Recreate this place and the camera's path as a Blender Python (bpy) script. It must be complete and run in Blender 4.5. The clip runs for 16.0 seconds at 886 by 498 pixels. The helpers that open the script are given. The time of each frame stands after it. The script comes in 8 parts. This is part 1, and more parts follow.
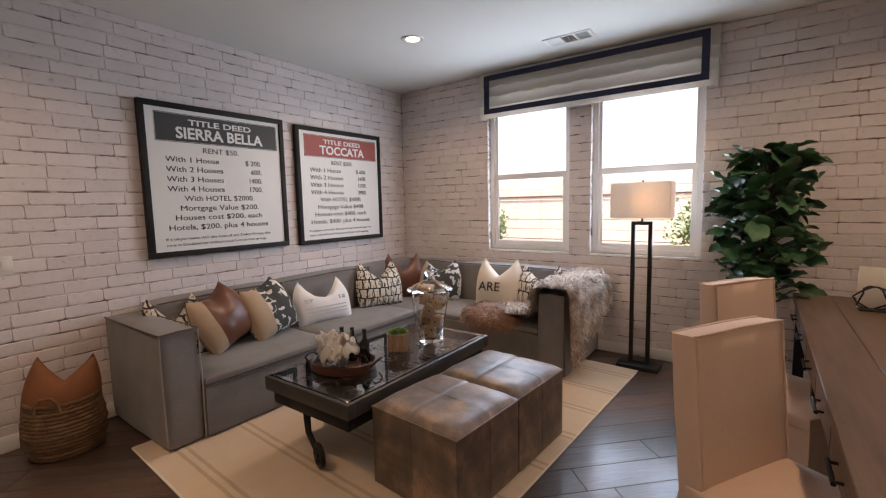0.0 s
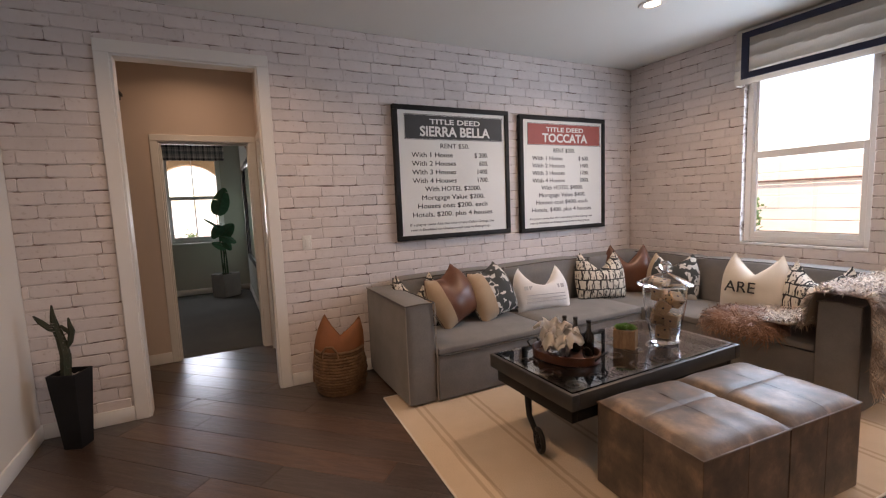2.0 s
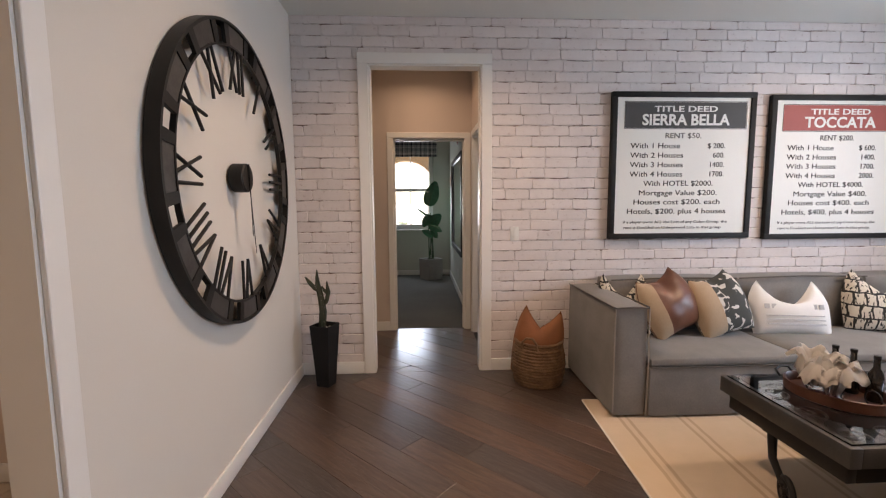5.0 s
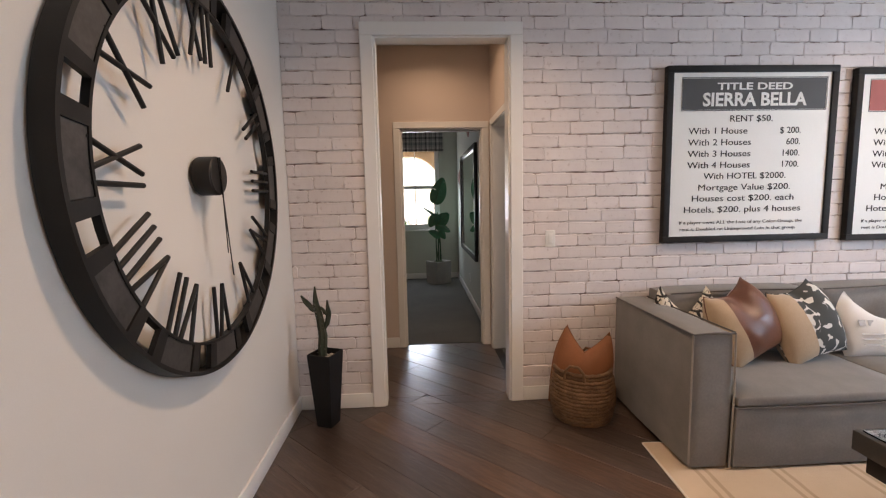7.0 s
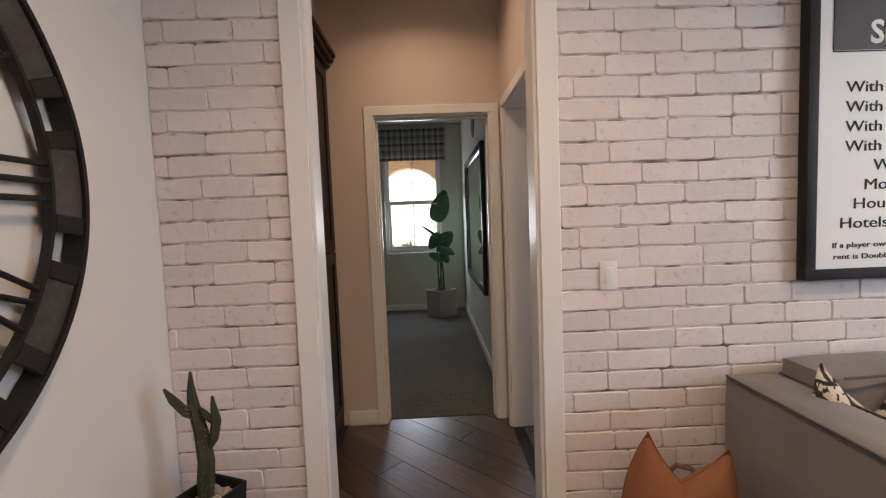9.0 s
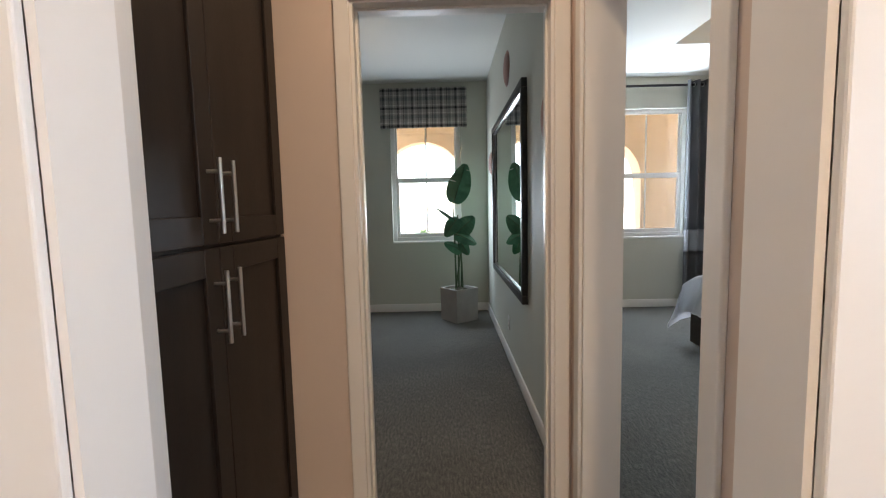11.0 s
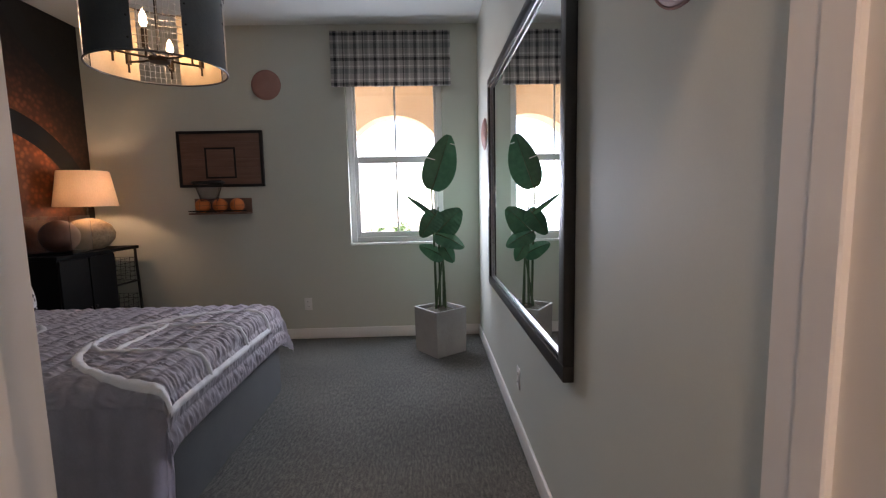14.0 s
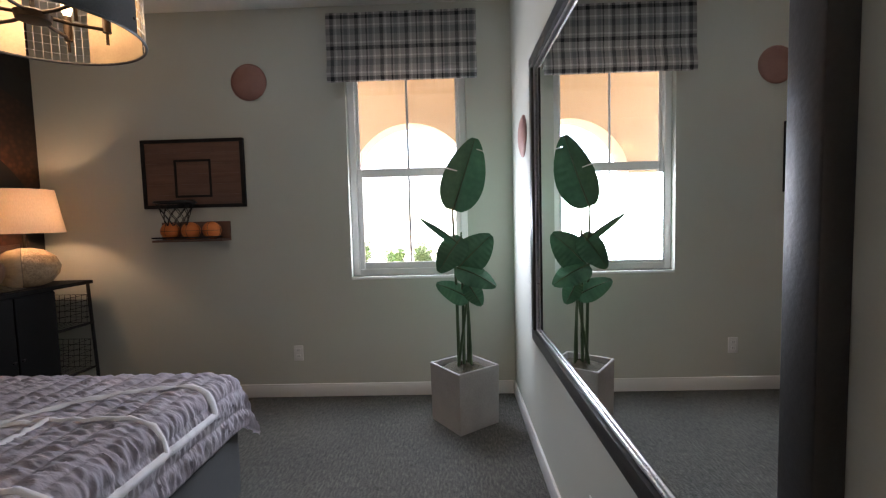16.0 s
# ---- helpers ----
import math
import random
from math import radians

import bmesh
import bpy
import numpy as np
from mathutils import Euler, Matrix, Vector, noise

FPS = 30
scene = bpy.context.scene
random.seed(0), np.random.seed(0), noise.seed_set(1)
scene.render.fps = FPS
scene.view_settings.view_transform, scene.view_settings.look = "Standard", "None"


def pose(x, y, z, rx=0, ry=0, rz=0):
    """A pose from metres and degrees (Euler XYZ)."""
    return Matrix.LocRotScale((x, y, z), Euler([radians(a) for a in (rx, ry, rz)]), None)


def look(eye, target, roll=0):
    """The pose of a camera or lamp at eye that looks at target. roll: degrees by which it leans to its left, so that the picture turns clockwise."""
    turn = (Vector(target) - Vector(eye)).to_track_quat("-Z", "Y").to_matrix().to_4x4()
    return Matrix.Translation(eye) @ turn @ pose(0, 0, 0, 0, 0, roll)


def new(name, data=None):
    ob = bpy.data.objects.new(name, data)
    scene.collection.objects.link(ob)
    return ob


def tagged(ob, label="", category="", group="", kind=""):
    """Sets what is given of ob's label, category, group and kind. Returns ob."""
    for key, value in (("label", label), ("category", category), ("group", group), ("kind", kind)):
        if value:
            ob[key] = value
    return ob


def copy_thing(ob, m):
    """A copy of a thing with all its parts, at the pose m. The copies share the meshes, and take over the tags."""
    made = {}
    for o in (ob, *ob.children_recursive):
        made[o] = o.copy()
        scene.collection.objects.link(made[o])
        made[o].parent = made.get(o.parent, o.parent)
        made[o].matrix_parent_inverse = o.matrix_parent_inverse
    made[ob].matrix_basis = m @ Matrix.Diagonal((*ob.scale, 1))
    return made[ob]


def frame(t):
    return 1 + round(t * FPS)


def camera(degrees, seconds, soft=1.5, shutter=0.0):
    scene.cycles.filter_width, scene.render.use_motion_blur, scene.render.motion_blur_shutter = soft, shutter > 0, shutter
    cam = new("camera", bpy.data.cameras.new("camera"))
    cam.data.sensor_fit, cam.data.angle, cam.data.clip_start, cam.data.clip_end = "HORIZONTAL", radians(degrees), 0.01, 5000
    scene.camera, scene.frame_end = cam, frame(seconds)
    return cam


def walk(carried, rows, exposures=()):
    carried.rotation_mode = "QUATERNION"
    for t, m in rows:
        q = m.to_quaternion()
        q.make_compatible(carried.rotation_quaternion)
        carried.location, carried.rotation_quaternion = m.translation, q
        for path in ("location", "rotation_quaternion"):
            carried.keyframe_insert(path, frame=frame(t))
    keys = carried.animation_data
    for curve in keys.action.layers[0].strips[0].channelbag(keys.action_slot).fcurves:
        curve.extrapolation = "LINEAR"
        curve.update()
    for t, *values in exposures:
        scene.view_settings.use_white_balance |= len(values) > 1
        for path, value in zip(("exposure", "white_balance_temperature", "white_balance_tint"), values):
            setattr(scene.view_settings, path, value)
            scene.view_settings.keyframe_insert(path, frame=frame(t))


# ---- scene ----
cam = camera(90.5, 16.0, soft=1.2)
PATH = [
    (0, (3.652, 0.135, 1.441), (2.483, 1.745, 1.235), -1.3),
    (0.5, (3.644, 0.131, 1.44), (2.296, 1.593, 1.226), -1.4),
    (1, (3.642, 0.149, 1.42), (2.117, 1.426, 1.212), -2.0),
    (1.5, (3.612, 0.126, 1.421), (1.957, 1.229, 1.206), -2.0),
    (2, (3.563, 0.094, 1.409), (1.79, 0.995, 1.195), -2.3),
    (2.5, (3.537, 0.075, 1.396), (1.687, 0.804, 1.18), -2.3),
    (3, (3.525, 0.049, 1.397), (1.633, 0.659, 1.18), -2.2),
    (3.5, (3.507, 0.031, 1.391), (1.573, 0.492, 1.173), -1.9),
    (4, (3.499, 0.007, 1.39), (1.534, 0.31, 1.171), -1.7),
    (4.5, (3.504, -0.028, 1.375), (1.524, 0.157, 1.167), -1.1),
    (5, (3.502, -0.053, 1.376), (1.515, 0.049, 1.17), -0.4),
    (5.2, (3.502, -0.067, 1.37), (1.513, 0.01, 1.171), -0.3),
    (7.3, (2.747, -0.177, 1.406), (0.762, -0.066, 1.188), -1.4),
    (7.5, (2.632, -0.159, 1.385), (0.644, -0.05, 1.196), -1.8),
    (8, (2.332, -0.119, 1.389), (0.341, -0.007, 1.224), -1.9),
    (8.5, (2.009, -0.043, 1.386), (0.016, 0.045, 1.243), -1.9),
    (9, (1.703, 0.01, 1.38), (-0.292, 0.065, 1.241), -2.2),
    (9.2, (1.553, 0.029, 1.384), (-0.442, 0.057, 1.247), -2.3),
    (11.5, (0.247, 0.011, 1.254), (-1.744, -0.011, 1.064), -1.1),
    (12, (0.0, 0.033, 1.248), (-1.989, 0.018, 1.045), -1.0),
    (12.5, (-0.239, 0.044, 1.239), (-2.226, 0.06, 1.008), -1.0),
    (13, (-0.466, 0.049, 1.237), (-2.452, 0.086, 1.005), -1.1),
    (13.5, (-0.674, 0.055, 1.243), (-2.66, 0.108, 1.015), -1.2),
    (14, (-0.91, 0.066, 1.248), (-2.897, 0.123, 1.032), -1.2),
    (14.5, (-1.14, 0.061, 1.252), (-3.129, 0.105, 1.047), -1.2),
    (15, (-1.381, 0.058, 1.255), (-3.373, 0.058, 1.077), -1.4),
    (15.5, (-1.59, 0.052, 1.255), (-3.582, 0.028, 1.083), -1.3),
    (16, (-1.773, 0.088, 1.283), (-3.768, 0.039, 1.15), -1.5),
]
EXPOSURES = [(0, 1.9, 7450, 23), (2, 1.98, 7550, 24.5), (3.3, 2.45, 7400, 22), (4, 2.5, 7250, 20), (9, 2.55, 7100, 20), (11.5, 3.45, 6700, 13), (13, 3.5, 6850, 28), (14, 3.58, 6780, 26), (15, 3.58, 6820, 25), (16, 3.65, 6880, 24)]
walk(cam, [(t, look(eye, target, roll)) for t, eye, target, roll in PATH], EXPOSURES)

# ---- world, sun, exposure ----
world = bpy.data.worlds.new("sky_world")
scene.world = world
world.use_nodes = True
_wn, _wl = world.node_tree.nodes, world.node_tree.links
_sky = _wn.new("ShaderNodeTexSky")
_sky.sky_type = "NISHITA"
_sky.sun_disc = False
_sky.sun_elevation = radians(76)
_sky.sun_rotation = radians(200)
_wn["Background"].inputs["Strength"].default_value = 0.15
_wl.new(_sky.outputs[0], _wn["Background"].inputs["Color"])

sun = new("sun", bpy.data.lights.new("sun", "SUN"))
sun.data.energy = 4.0
sun.data.angle = radians(0.5)
sun.data.color = (1.0, 0.95, 0.86)
sun.matrix_basis = look((0, 0, 0), (0.12, 0.22, -1.0))

# ---- mesh helpers ----
PI2 = 2 * math.pi


def part(name, bm, material, parent=None, label="", smooth=None, kind=""):
    """Links a bmesh as one mesh object under a thing or a part. smooth: angle in degrees under which edges are smooth."""
    me = bpy.data.meshes.new(name)
    bm.normal_update()
    if smooth is not None:
        limit = radians(smooth)
        for f in bm.faces:
            f.smooth = True
        for e in bm.edges:
            e.smooth = len(e.link_faces) == 2 and e.calc_face_angle(0.0) < limit
    bm.to_mesh(me)
    bm.free()
    for m in (material if isinstance(material, (list, tuple)) else [material]):
        me.materials.append(m)
    ob = new(name, me)
    if parent is not None:
        ob.parent = parent
    return tagged(ob, label=label, kind=kind)


def thing(name, at, rz=0.0, label="", category="", group="", kind="", rx=0.0, ry=0.0):
    ob = new(name)
    ob.empty_display_size = 0.1
    ob.matrix_basis = pose(*at, rx, ry, rz)
    return tagged(ob, label, category, group, kind)


def box(x0, x1, y0, y1, z0, z1, bevel=0.0, seg=2, bm=None, mi=0):
    """A box, with rounded edges, in a new bmesh or added to one."""
    t = bmesh.new() if (bm is None or bevel > 0) else bm
    vs = [t.verts.new(p) for p in ((x0, y0, z0), (x1, y0, z0), (x1, y1, z0), (x0, y1, z0), (x0, y0, z1), (x1, y0, z1), (x1, y1, z1), (x0, y1, z1))]
    for q in ((0, 3, 2, 1), (4, 5, 6, 7), (0, 1, 5, 4), (1, 2, 6, 5), (2, 3, 7, 6), (3, 0, 4, 7)):
        f = t.faces.new([vs[i] for i in q])
        f.material_index = mi
    if bevel > 0:
        bmesh.ops.bevel(t, geom=t.edges[:], offset=bevel, segments=seg, profile=0.5, affect="EDGES")
        if bm is not None:
            return merge(bm, t)
    return t


def merge(bm, other, m=None):
    """Adds other (freed) to bm, moved by m."""
    base = {}
    for v in other.verts:
        base[v] = bm.verts.new(m @ v.co if m is not None else v.co)
    for f in other.faces:
        try:
            g = bm.faces.new([base[v] for v in f.verts])
            g.material_index, g.smooth = f.material_index, f.smooth
        except ValueError:
            pass
    other.free()
    return bm


def tube(points, radius, seg=8, bm=None, closed=False, caps=True, flat=1.0):
    """A round bar along points; radius may be a list."""
    bm = bm or bmesh.new()
    pts = [Vector(p) for p in points]
    n = len(pts)
    rings = []
    prev = None
    for i, p in enumerate(pts):
        a = pts[(i - 1) % n] if (closed or i > 0) else pts[i]
        b = pts[(i + 1) % n] if (closed or i < n - 1) else pts[i]
        d = (b - a).normalized() if (b - a).length > 1e-9 else Vector((0, 0, 1))
        if prev is None:
            u = d.orthogonal().normalized()
        else:
            u = (prev - d * prev.dot(d))
            u = u.normalized() if u.length > 1e-6 else d.orthogonal().normalized()
        prev = u
        w = d.cross(u)
        r = radius[i] if isinstance(radius, (list, tuple)) else radius
        rings.append([bm.verts.new(p + u * (r * math.cos(PI2 * k / seg)) + w * (r * flat * math.sin(PI2 * k / seg))) for k in range(seg)])
    for i in range(n if closed else n - 1):
        a, b = rings[i], rings[(i + 1) % n]
        for k in range(seg):
            bm.faces.new((a[k], a[(k + 1) % seg], b[(k + 1) % seg], b[k]))
    if caps and not closed:
        bm.faces.new(rings[0][::-1])
        bm.faces.new(rings[-1])
    return bm


def lathe(profile, seg=32, bm=None, at=(0, 0, 0), angle=0.0):
    """A body of revolution round z from (radius, z) pairs, bottom to top."""
    bm = bm or bmesh.new()
    rings = []
    for r, z in profile:
        if r < 1e-5:
            rings.append([bm.verts.new((at[0], at[1], at[2] + z))])
        else:
            rings.append([bm.verts.new((at[0] + r * math.cos(angle + PI2 * k / seg), at[1] + r * math.sin(angle + PI2 * k / seg), at[2] + z)) for k in range(seg)])
    for a, b in zip(rings, rings[1:]):
        for k in range(seg):
            j = (k + 1) % seg
            if len(a) == 1 and len(b) == 1:
                continue
            if len(a) == 1:
                bm.faces.new((a[0], b[j], b[k]))
            elif len(b) == 1:
                bm.faces.new((a[k], a[j], b[0]))
            else:
                bm.faces.new((a[k], a[j], b[j], b[k]))
    return bm


def prism(poly, z0, z1, bm=None, mi=0):
    """A polygon of (x, y) raised from z0 to z1."""
    bm = bm or bmesh.new()
    lo = [bm.verts.new((x, y, z0)) for x, y in poly]
    hi = [bm.verts.new((x, y, z1)) for x, y in poly]
    n = len(poly)
    faces = [bm.faces.new(lo[::-1]), bm.faces.new(hi)]
    faces += [bm.faces.new((lo[i], lo[(i + 1) % n], hi[(i + 1) % n], hi[i])) for i in range(n)]
    for f in faces:
        f.material_index = mi
    return bm


def sheet(fn, nu, nv, bm=None, thick=0.0):
    """A grid of points fn(u, v), u and v from 0 to 1; thick gives it a back."""
    bm = bm or bmesh.new()
    g = [[bm.verts.new(fn(i / nu, j / nv)) for j in range(nv + 1)] for i in range(nu + 1)]
    for i in range(nu):
        for j in range(nv):
            bm.faces.new((g[i][j], g[i + 1][j], g[i + 1][j + 1], g[i][j + 1]))
    if thick:
        bmesh.ops.solidify(bm, geom=bm.faces[:], thickness=thick)
    return bm


def turned(bm, m):
    bmesh.ops.transform(bm, matrix=m, verts=bm.verts[:])
    return bm


def clip_poly(poly, x0, x1, y0, y1):
    """A polygon cut to a rectangle."""
    for axis, lim, keep_more in ((0, x0, True), (0, x1, False), (1, y0, True), (1, y1, False)):
        out = []
        for i, p in enumerate(poly):
            q = poly[(i + 1) % len(poly)]
            pin = (p[axis] >= lim) if keep_more else (p[axis] <= lim)
            qin = (q[axis] >= lim) if keep_more else (q[axis] <= lim)
            if pin:
                out.append(p)
            if pin != qin:
                k = (lim - p[axis]) / (q[axis] - p[axis])
                out.append((p[0] + k * (q[0] - p[0]), p[1] + k * (q[1] - p[1])))
        poly = out
        if len(poly) < 3:
            return []
    return poly


def words(text, size, material, parent, at, name="lettering", align="CENTER", stretch=1.0, depth=0.0015, weight=0.0, label="", fit=None):
    """A line of the built-in font as a mesh, upright in the local xz plane facing -y."""
    cu = bpy.data.curves.new(name, "FONT")
    cu.body, cu.size, cu.align_x, cu.extrude, cu.offset = text, size, align, depth, weight
    cu.resolution_u = 3
    tmp = bpy.data.objects.new(name, cu)
    scene.collection.objects.link(tmp)
    bpy.context.view_layer.update()
    me = bpy.data.meshes.new_from_object(tmp.evaluated_get(bpy.context.evaluated_depsgraph_get()))
    bpy.data.objects.remove(tmp)
    if fit:
        xs = [v.co.x for v in me.vertices]
        stretch = fit / max(max(xs) - min(xs), 1e-6)
    me.transform(Matrix.Translation(at) @ pose(0, 0, 0, 90) @ Matrix.Diagonal((stretch, 1, 1, 1)))
    me.materials.clear()
    me.materials.append(material)
    ob = new(name, me)
    ob.parent = parent
    return tagged(ob, label=label)


# ---- materials ----
def nodes_of(name):
    m = bpy.data.materials.new(name)
    m.use_nodes = True
    nt = m.node_tree
    return m, nt.nodes, nt.links, nt.nodes["Principled BSDF"]


def ramp(n, l, src, stops):
    r = n.new("ShaderNodeValToRGB")
    while len(r.color_ramp.elements) < len(stops):
        r.color_ramp.elements.new(0.5)
    for e, (p, c) in zip(r.color_ramp.elements, stops):
        e.position = p
        e.color = (*c, 1) if len(c) == 3 else c
    l.new(src, r.inputs[0])
    return r.outputs[0]


def mapped(n, l, scale=(1, 1, 1), rot=(0, 0, 0), space="Object"):
    tc, mp = n.new("ShaderNodeTexCoord"), n.new("ShaderNodeMapping")
    mp.inputs["Scale"].default_value = scale
    mp.inputs["Rotation"].default_value = [radians(a) for a in rot]
    l.new(tc.outputs[space], mp.inputs[0])
    return mp.outputs[0]


def noise_of(n, l, vec, scale, detail=4.0, rough=0.55, distort=0.0):
    t = n.new("ShaderNodeTexNoise")
    t.inputs["Scale"].default_value, t.inputs["Detail"].default_value = scale, detail
    t.inputs["Roughness"].default_value, t.inputs["Distortion"].default_value = rough, distort
    l.new(vec, t.inputs["Vector"])
    return t.outputs["Fac"]


def mixed(n, l, fac, a, b, mode="MIX"):
    t = n.new("ShaderNodeMix")
    t.data_type, t.blend_type = "RGBA", mode
    for sock, v in ((t.inputs[0], fac), (t.inputs[6], a), (t.inputs[7], b)):
        if isinstance(v, (int, float)):
            sock.default_value = v
        elif isinstance(v, tuple):
            sock.default_value = (*v, 1)
        else:
            l.new(v, sock)
    return t.outputs[2]


def maths(n, l, op, a, b=0.0, c=None):
    t = n.new("ShaderNodeMath")
    t.operation = op
    for i, v in enumerate((a, b) if c is None else (a, b, c)):
        if isinstance(v, (int, float)):
            t.inputs[i].default_value = v
        else:
            l.new(v, t.inputs[i])
    return t.outputs[0]


def bumped(n, l, p, height, strength=0.3, distance=0.002):
    b = n.new("ShaderNodeBump")
    b.inputs["Strength"].default_value, b.inputs["Distance"].default_value = strength, distance
    l.new(height, b.inputs["Height"])
    l.new(b.outputs[0], p.inputs["Normal"])


def surface(name, a, b, big=2.0, fine=60.0, rough=0.6, metal=0.0, bump=0.2, dist=0.002, stretch=(1, 1, 1), spread=0.6, rough_var=0.1, rnd=0.0, spec=0.5, sheen=0.0, coat=0.0):
    """A surface whose colour wanders between a and b at two scales, with fine relief."""
    m, n, l, p = nodes_of(name)
    v = mapped(n, l, stretch)
    f1, f2 = noise_of(n, l, v, big, 3), noise_of(n, l, v, fine, 3)
    f = maths(n, l, "ADD", maths(n, l, "MULTIPLY", f1, spread), maths(n, l, "MULTIPLY", f2, 1 - spread))
    col = ramp(n, l, f, ((0.32, a), (0.68, b)))
    if rnd:
        oi = n.new("ShaderNodeObjectInfo")
        hs = n.new("ShaderNodeHueSaturation")
        l.new(maths(n, l, "ADD", maths(n, l, "MULTIPLY", oi.outputs["Random"], 2 * rnd), 1 - rnd), hs.inputs["Value"])
        l.new(col, hs.inputs["Color"])
        col = hs.outputs[0]
    l.new(col, p.inputs["Base Color"])
    l.new(maths(n, l, "ADD", maths(n, l, "MULTIPLY", f2, 2 * rough_var), rough - rough_var), p.inputs["Roughness"])
    p.inputs["Metallic"].default_value = metal
    p.inputs["Specular IOR Level"].default_value = spec
    if sheen:
        p.inputs["Sheen Weight"].default_value = sheen
    if coat:
        p.inputs["Coat Weight"].default_value = coat
    if bump:
        bumped(n, l, p, f2, bump, dist)
    return m


def cloth(name, a, b, weave=900.0, rough=0.9, bump=0.35, big=3.0, sheen=0.15):
    """Woven cloth: crossing threads and soft mottling."""
    m, n, l, p = nodes_of(name)
    v = mapped(n, l)
    f1 = noise_of(n, l, v, big, 4)
    fx = noise_of(n, l, mapped(n, l, (weave, weave * 0.12, weave * 0.12)), 1, 2)
    fz = noise_of(n, l, mapped(n, l, (weave * 0.12, weave, weave)), 1, 2)
    w = maths(n, l, "MULTIPLY", maths(n, l, "ADD", fx, fz), 0.5)
    f = maths(n, l, "ADD", maths(n, l, "MULTIPLY", f1, 0.5), maths(n, l, "MULTIPLY", w, 0.5))
    l.new(ramp(n, l, f, ((0.35, a), (0.65, b))), p.inputs["Base Color"])
    p.inputs["Roughness"].default_value = rough
    p.inputs["Sheen Weight"].default_value = sheen
    bumped(n, l, p, w, bump, 0.001)
    return m


def glowing(name, colour, strength):
    m, n, l, p = nodes_of(name)
    p.inputs["Base Color"].default_value = (*colour, 1)
    p.inputs["Emission Color"].default_value = (*colour, 1)
    p.inputs["Emission Strength"].default_value = strength
    return m


def glassy(name, colour=(1, 1, 1), rough=0.0, ior=1.45):
    m, n, l, p = nodes_of(name)
    p.inputs["Base Color"].default_value = (*colour, 1)
    p.inputs["Roughness"].default_value = rough
    p.inputs["IOR"].default_value = ior
    p.inputs["Transmission Weight"].default_value = 1.0
    return m


PAINT_WARM = surface("wall_paint", (0.66, 0.62, 0.57), (0.70, 0.665, 0.61), 1.2, 260, 0.62, bump=0.12, dist=0.0006, spec=0.35)
PAINT_HALL = surface("hall_paint", (0.62, 0.52, 0.452), (0.66, 0.555, 0.482), 1.2, 260, 0.6, bump=0.12, dist=0.0006, spec=0.35)
PAINT_BED = surface("bedroom_paint", (0.522, 0.53, 0.468), (0.56, 0.57, 0.503), 1.2, 260, 0.62, bump=0.12, dist=0.0006, spec=0.35)
CEILING = surface("ceiling_paint", (0.70, 0.71, 0.68), (0.74, 0.75, 0.72), 1.0, 120, 0.85, bump=0.3, dist=0.0012, spec=0.2)
TRIM = surface("trim_enamel", (0.76, 0.74, 0.71), (0.80, 0.785, 0.755), 1.5, 90, 0.34, bump=0.0, rough_var=0.015, spread=0.9)
VINYL = surface("window_vinyl", (0.86, 0.86, 0.85), (0.90, 0.90, 0.89), 2, 90, 0.35, bump=0.03)
BLACK_METAL = surface("black_iron", (0.009, 0.008, 0.0075), (0.018, 0.016, 0.0145), 6, 220, 0.5, metal=0.0, spec=0.3, bump=0.15, dist=0.0008)
BRONZE_METAL = surface("dark_bronze", (0.03, 0.022, 0.016), (0.06, 0.045, 0.03), 6, 200, 0.4, metal=0.8, bump=0.1)
STEEL = surface("brushed_nickel", (0.60, 0.59, 0.57), (0.66, 0.65, 0.63), 4, 300, 0.32, metal=1.0, bump=0.0, rough_var=0.03)
SILVER = surface("silver_bead", (0.6, 0.6, 0.6), (0.75, 0.75, 0.75), 6, 200, 0.3, metal=1.0, bump=0.05)
PLASTIC = surface("white_plastic", (0.72, 0.71, 0.68), (0.76, 0.75, 0.72), 4, 100, 0.35, bump=0.02)
GLASS = glassy("window_glass")
DARK = surface("dark_void", (0.02, 0.02, 0.02), (0.03, 0.03, 0.03), 4, 60, 0.9)

# ---- structure ----
H = 2.79                       # ceiling
X_FAR, X_NEAR = -4.93, 6.4     # outer wall of the bedrooms, wall behind the start
Y_CLOCK, Y_WIN = -1.02, 4.36   # clock wall, window wall
Y_MIR = 0.517                  # bedroom side of the wall with the mirror
Y_BED2 = 0.64                  # its other side
X_HALL = -1.215                # hall side of the bedroom wall
X_BED = -1.335                 # its other side
Y_ACC = -2.92                  # dark accent wall
OPEN = (-0.438, 0.435)         # cased opening in the brick wall
OPEN_H = 2.44
DOOR = (-0.335, 0.428)         # bedroom doorway
SIDE = (-1.085, -0.322)         # doorway to the second bedroom
DOOR_H = 2.06
W1, W2, WZ = (1.215, 2.12), (2.33, 3.25), (0.935, 2.42)
BW, BWZ = (-0.655, 0.195), (0.885, 2.42)
RW = (2.02, 2.945)
Y_B2 = 4.40                    # head wall of the second bedroom


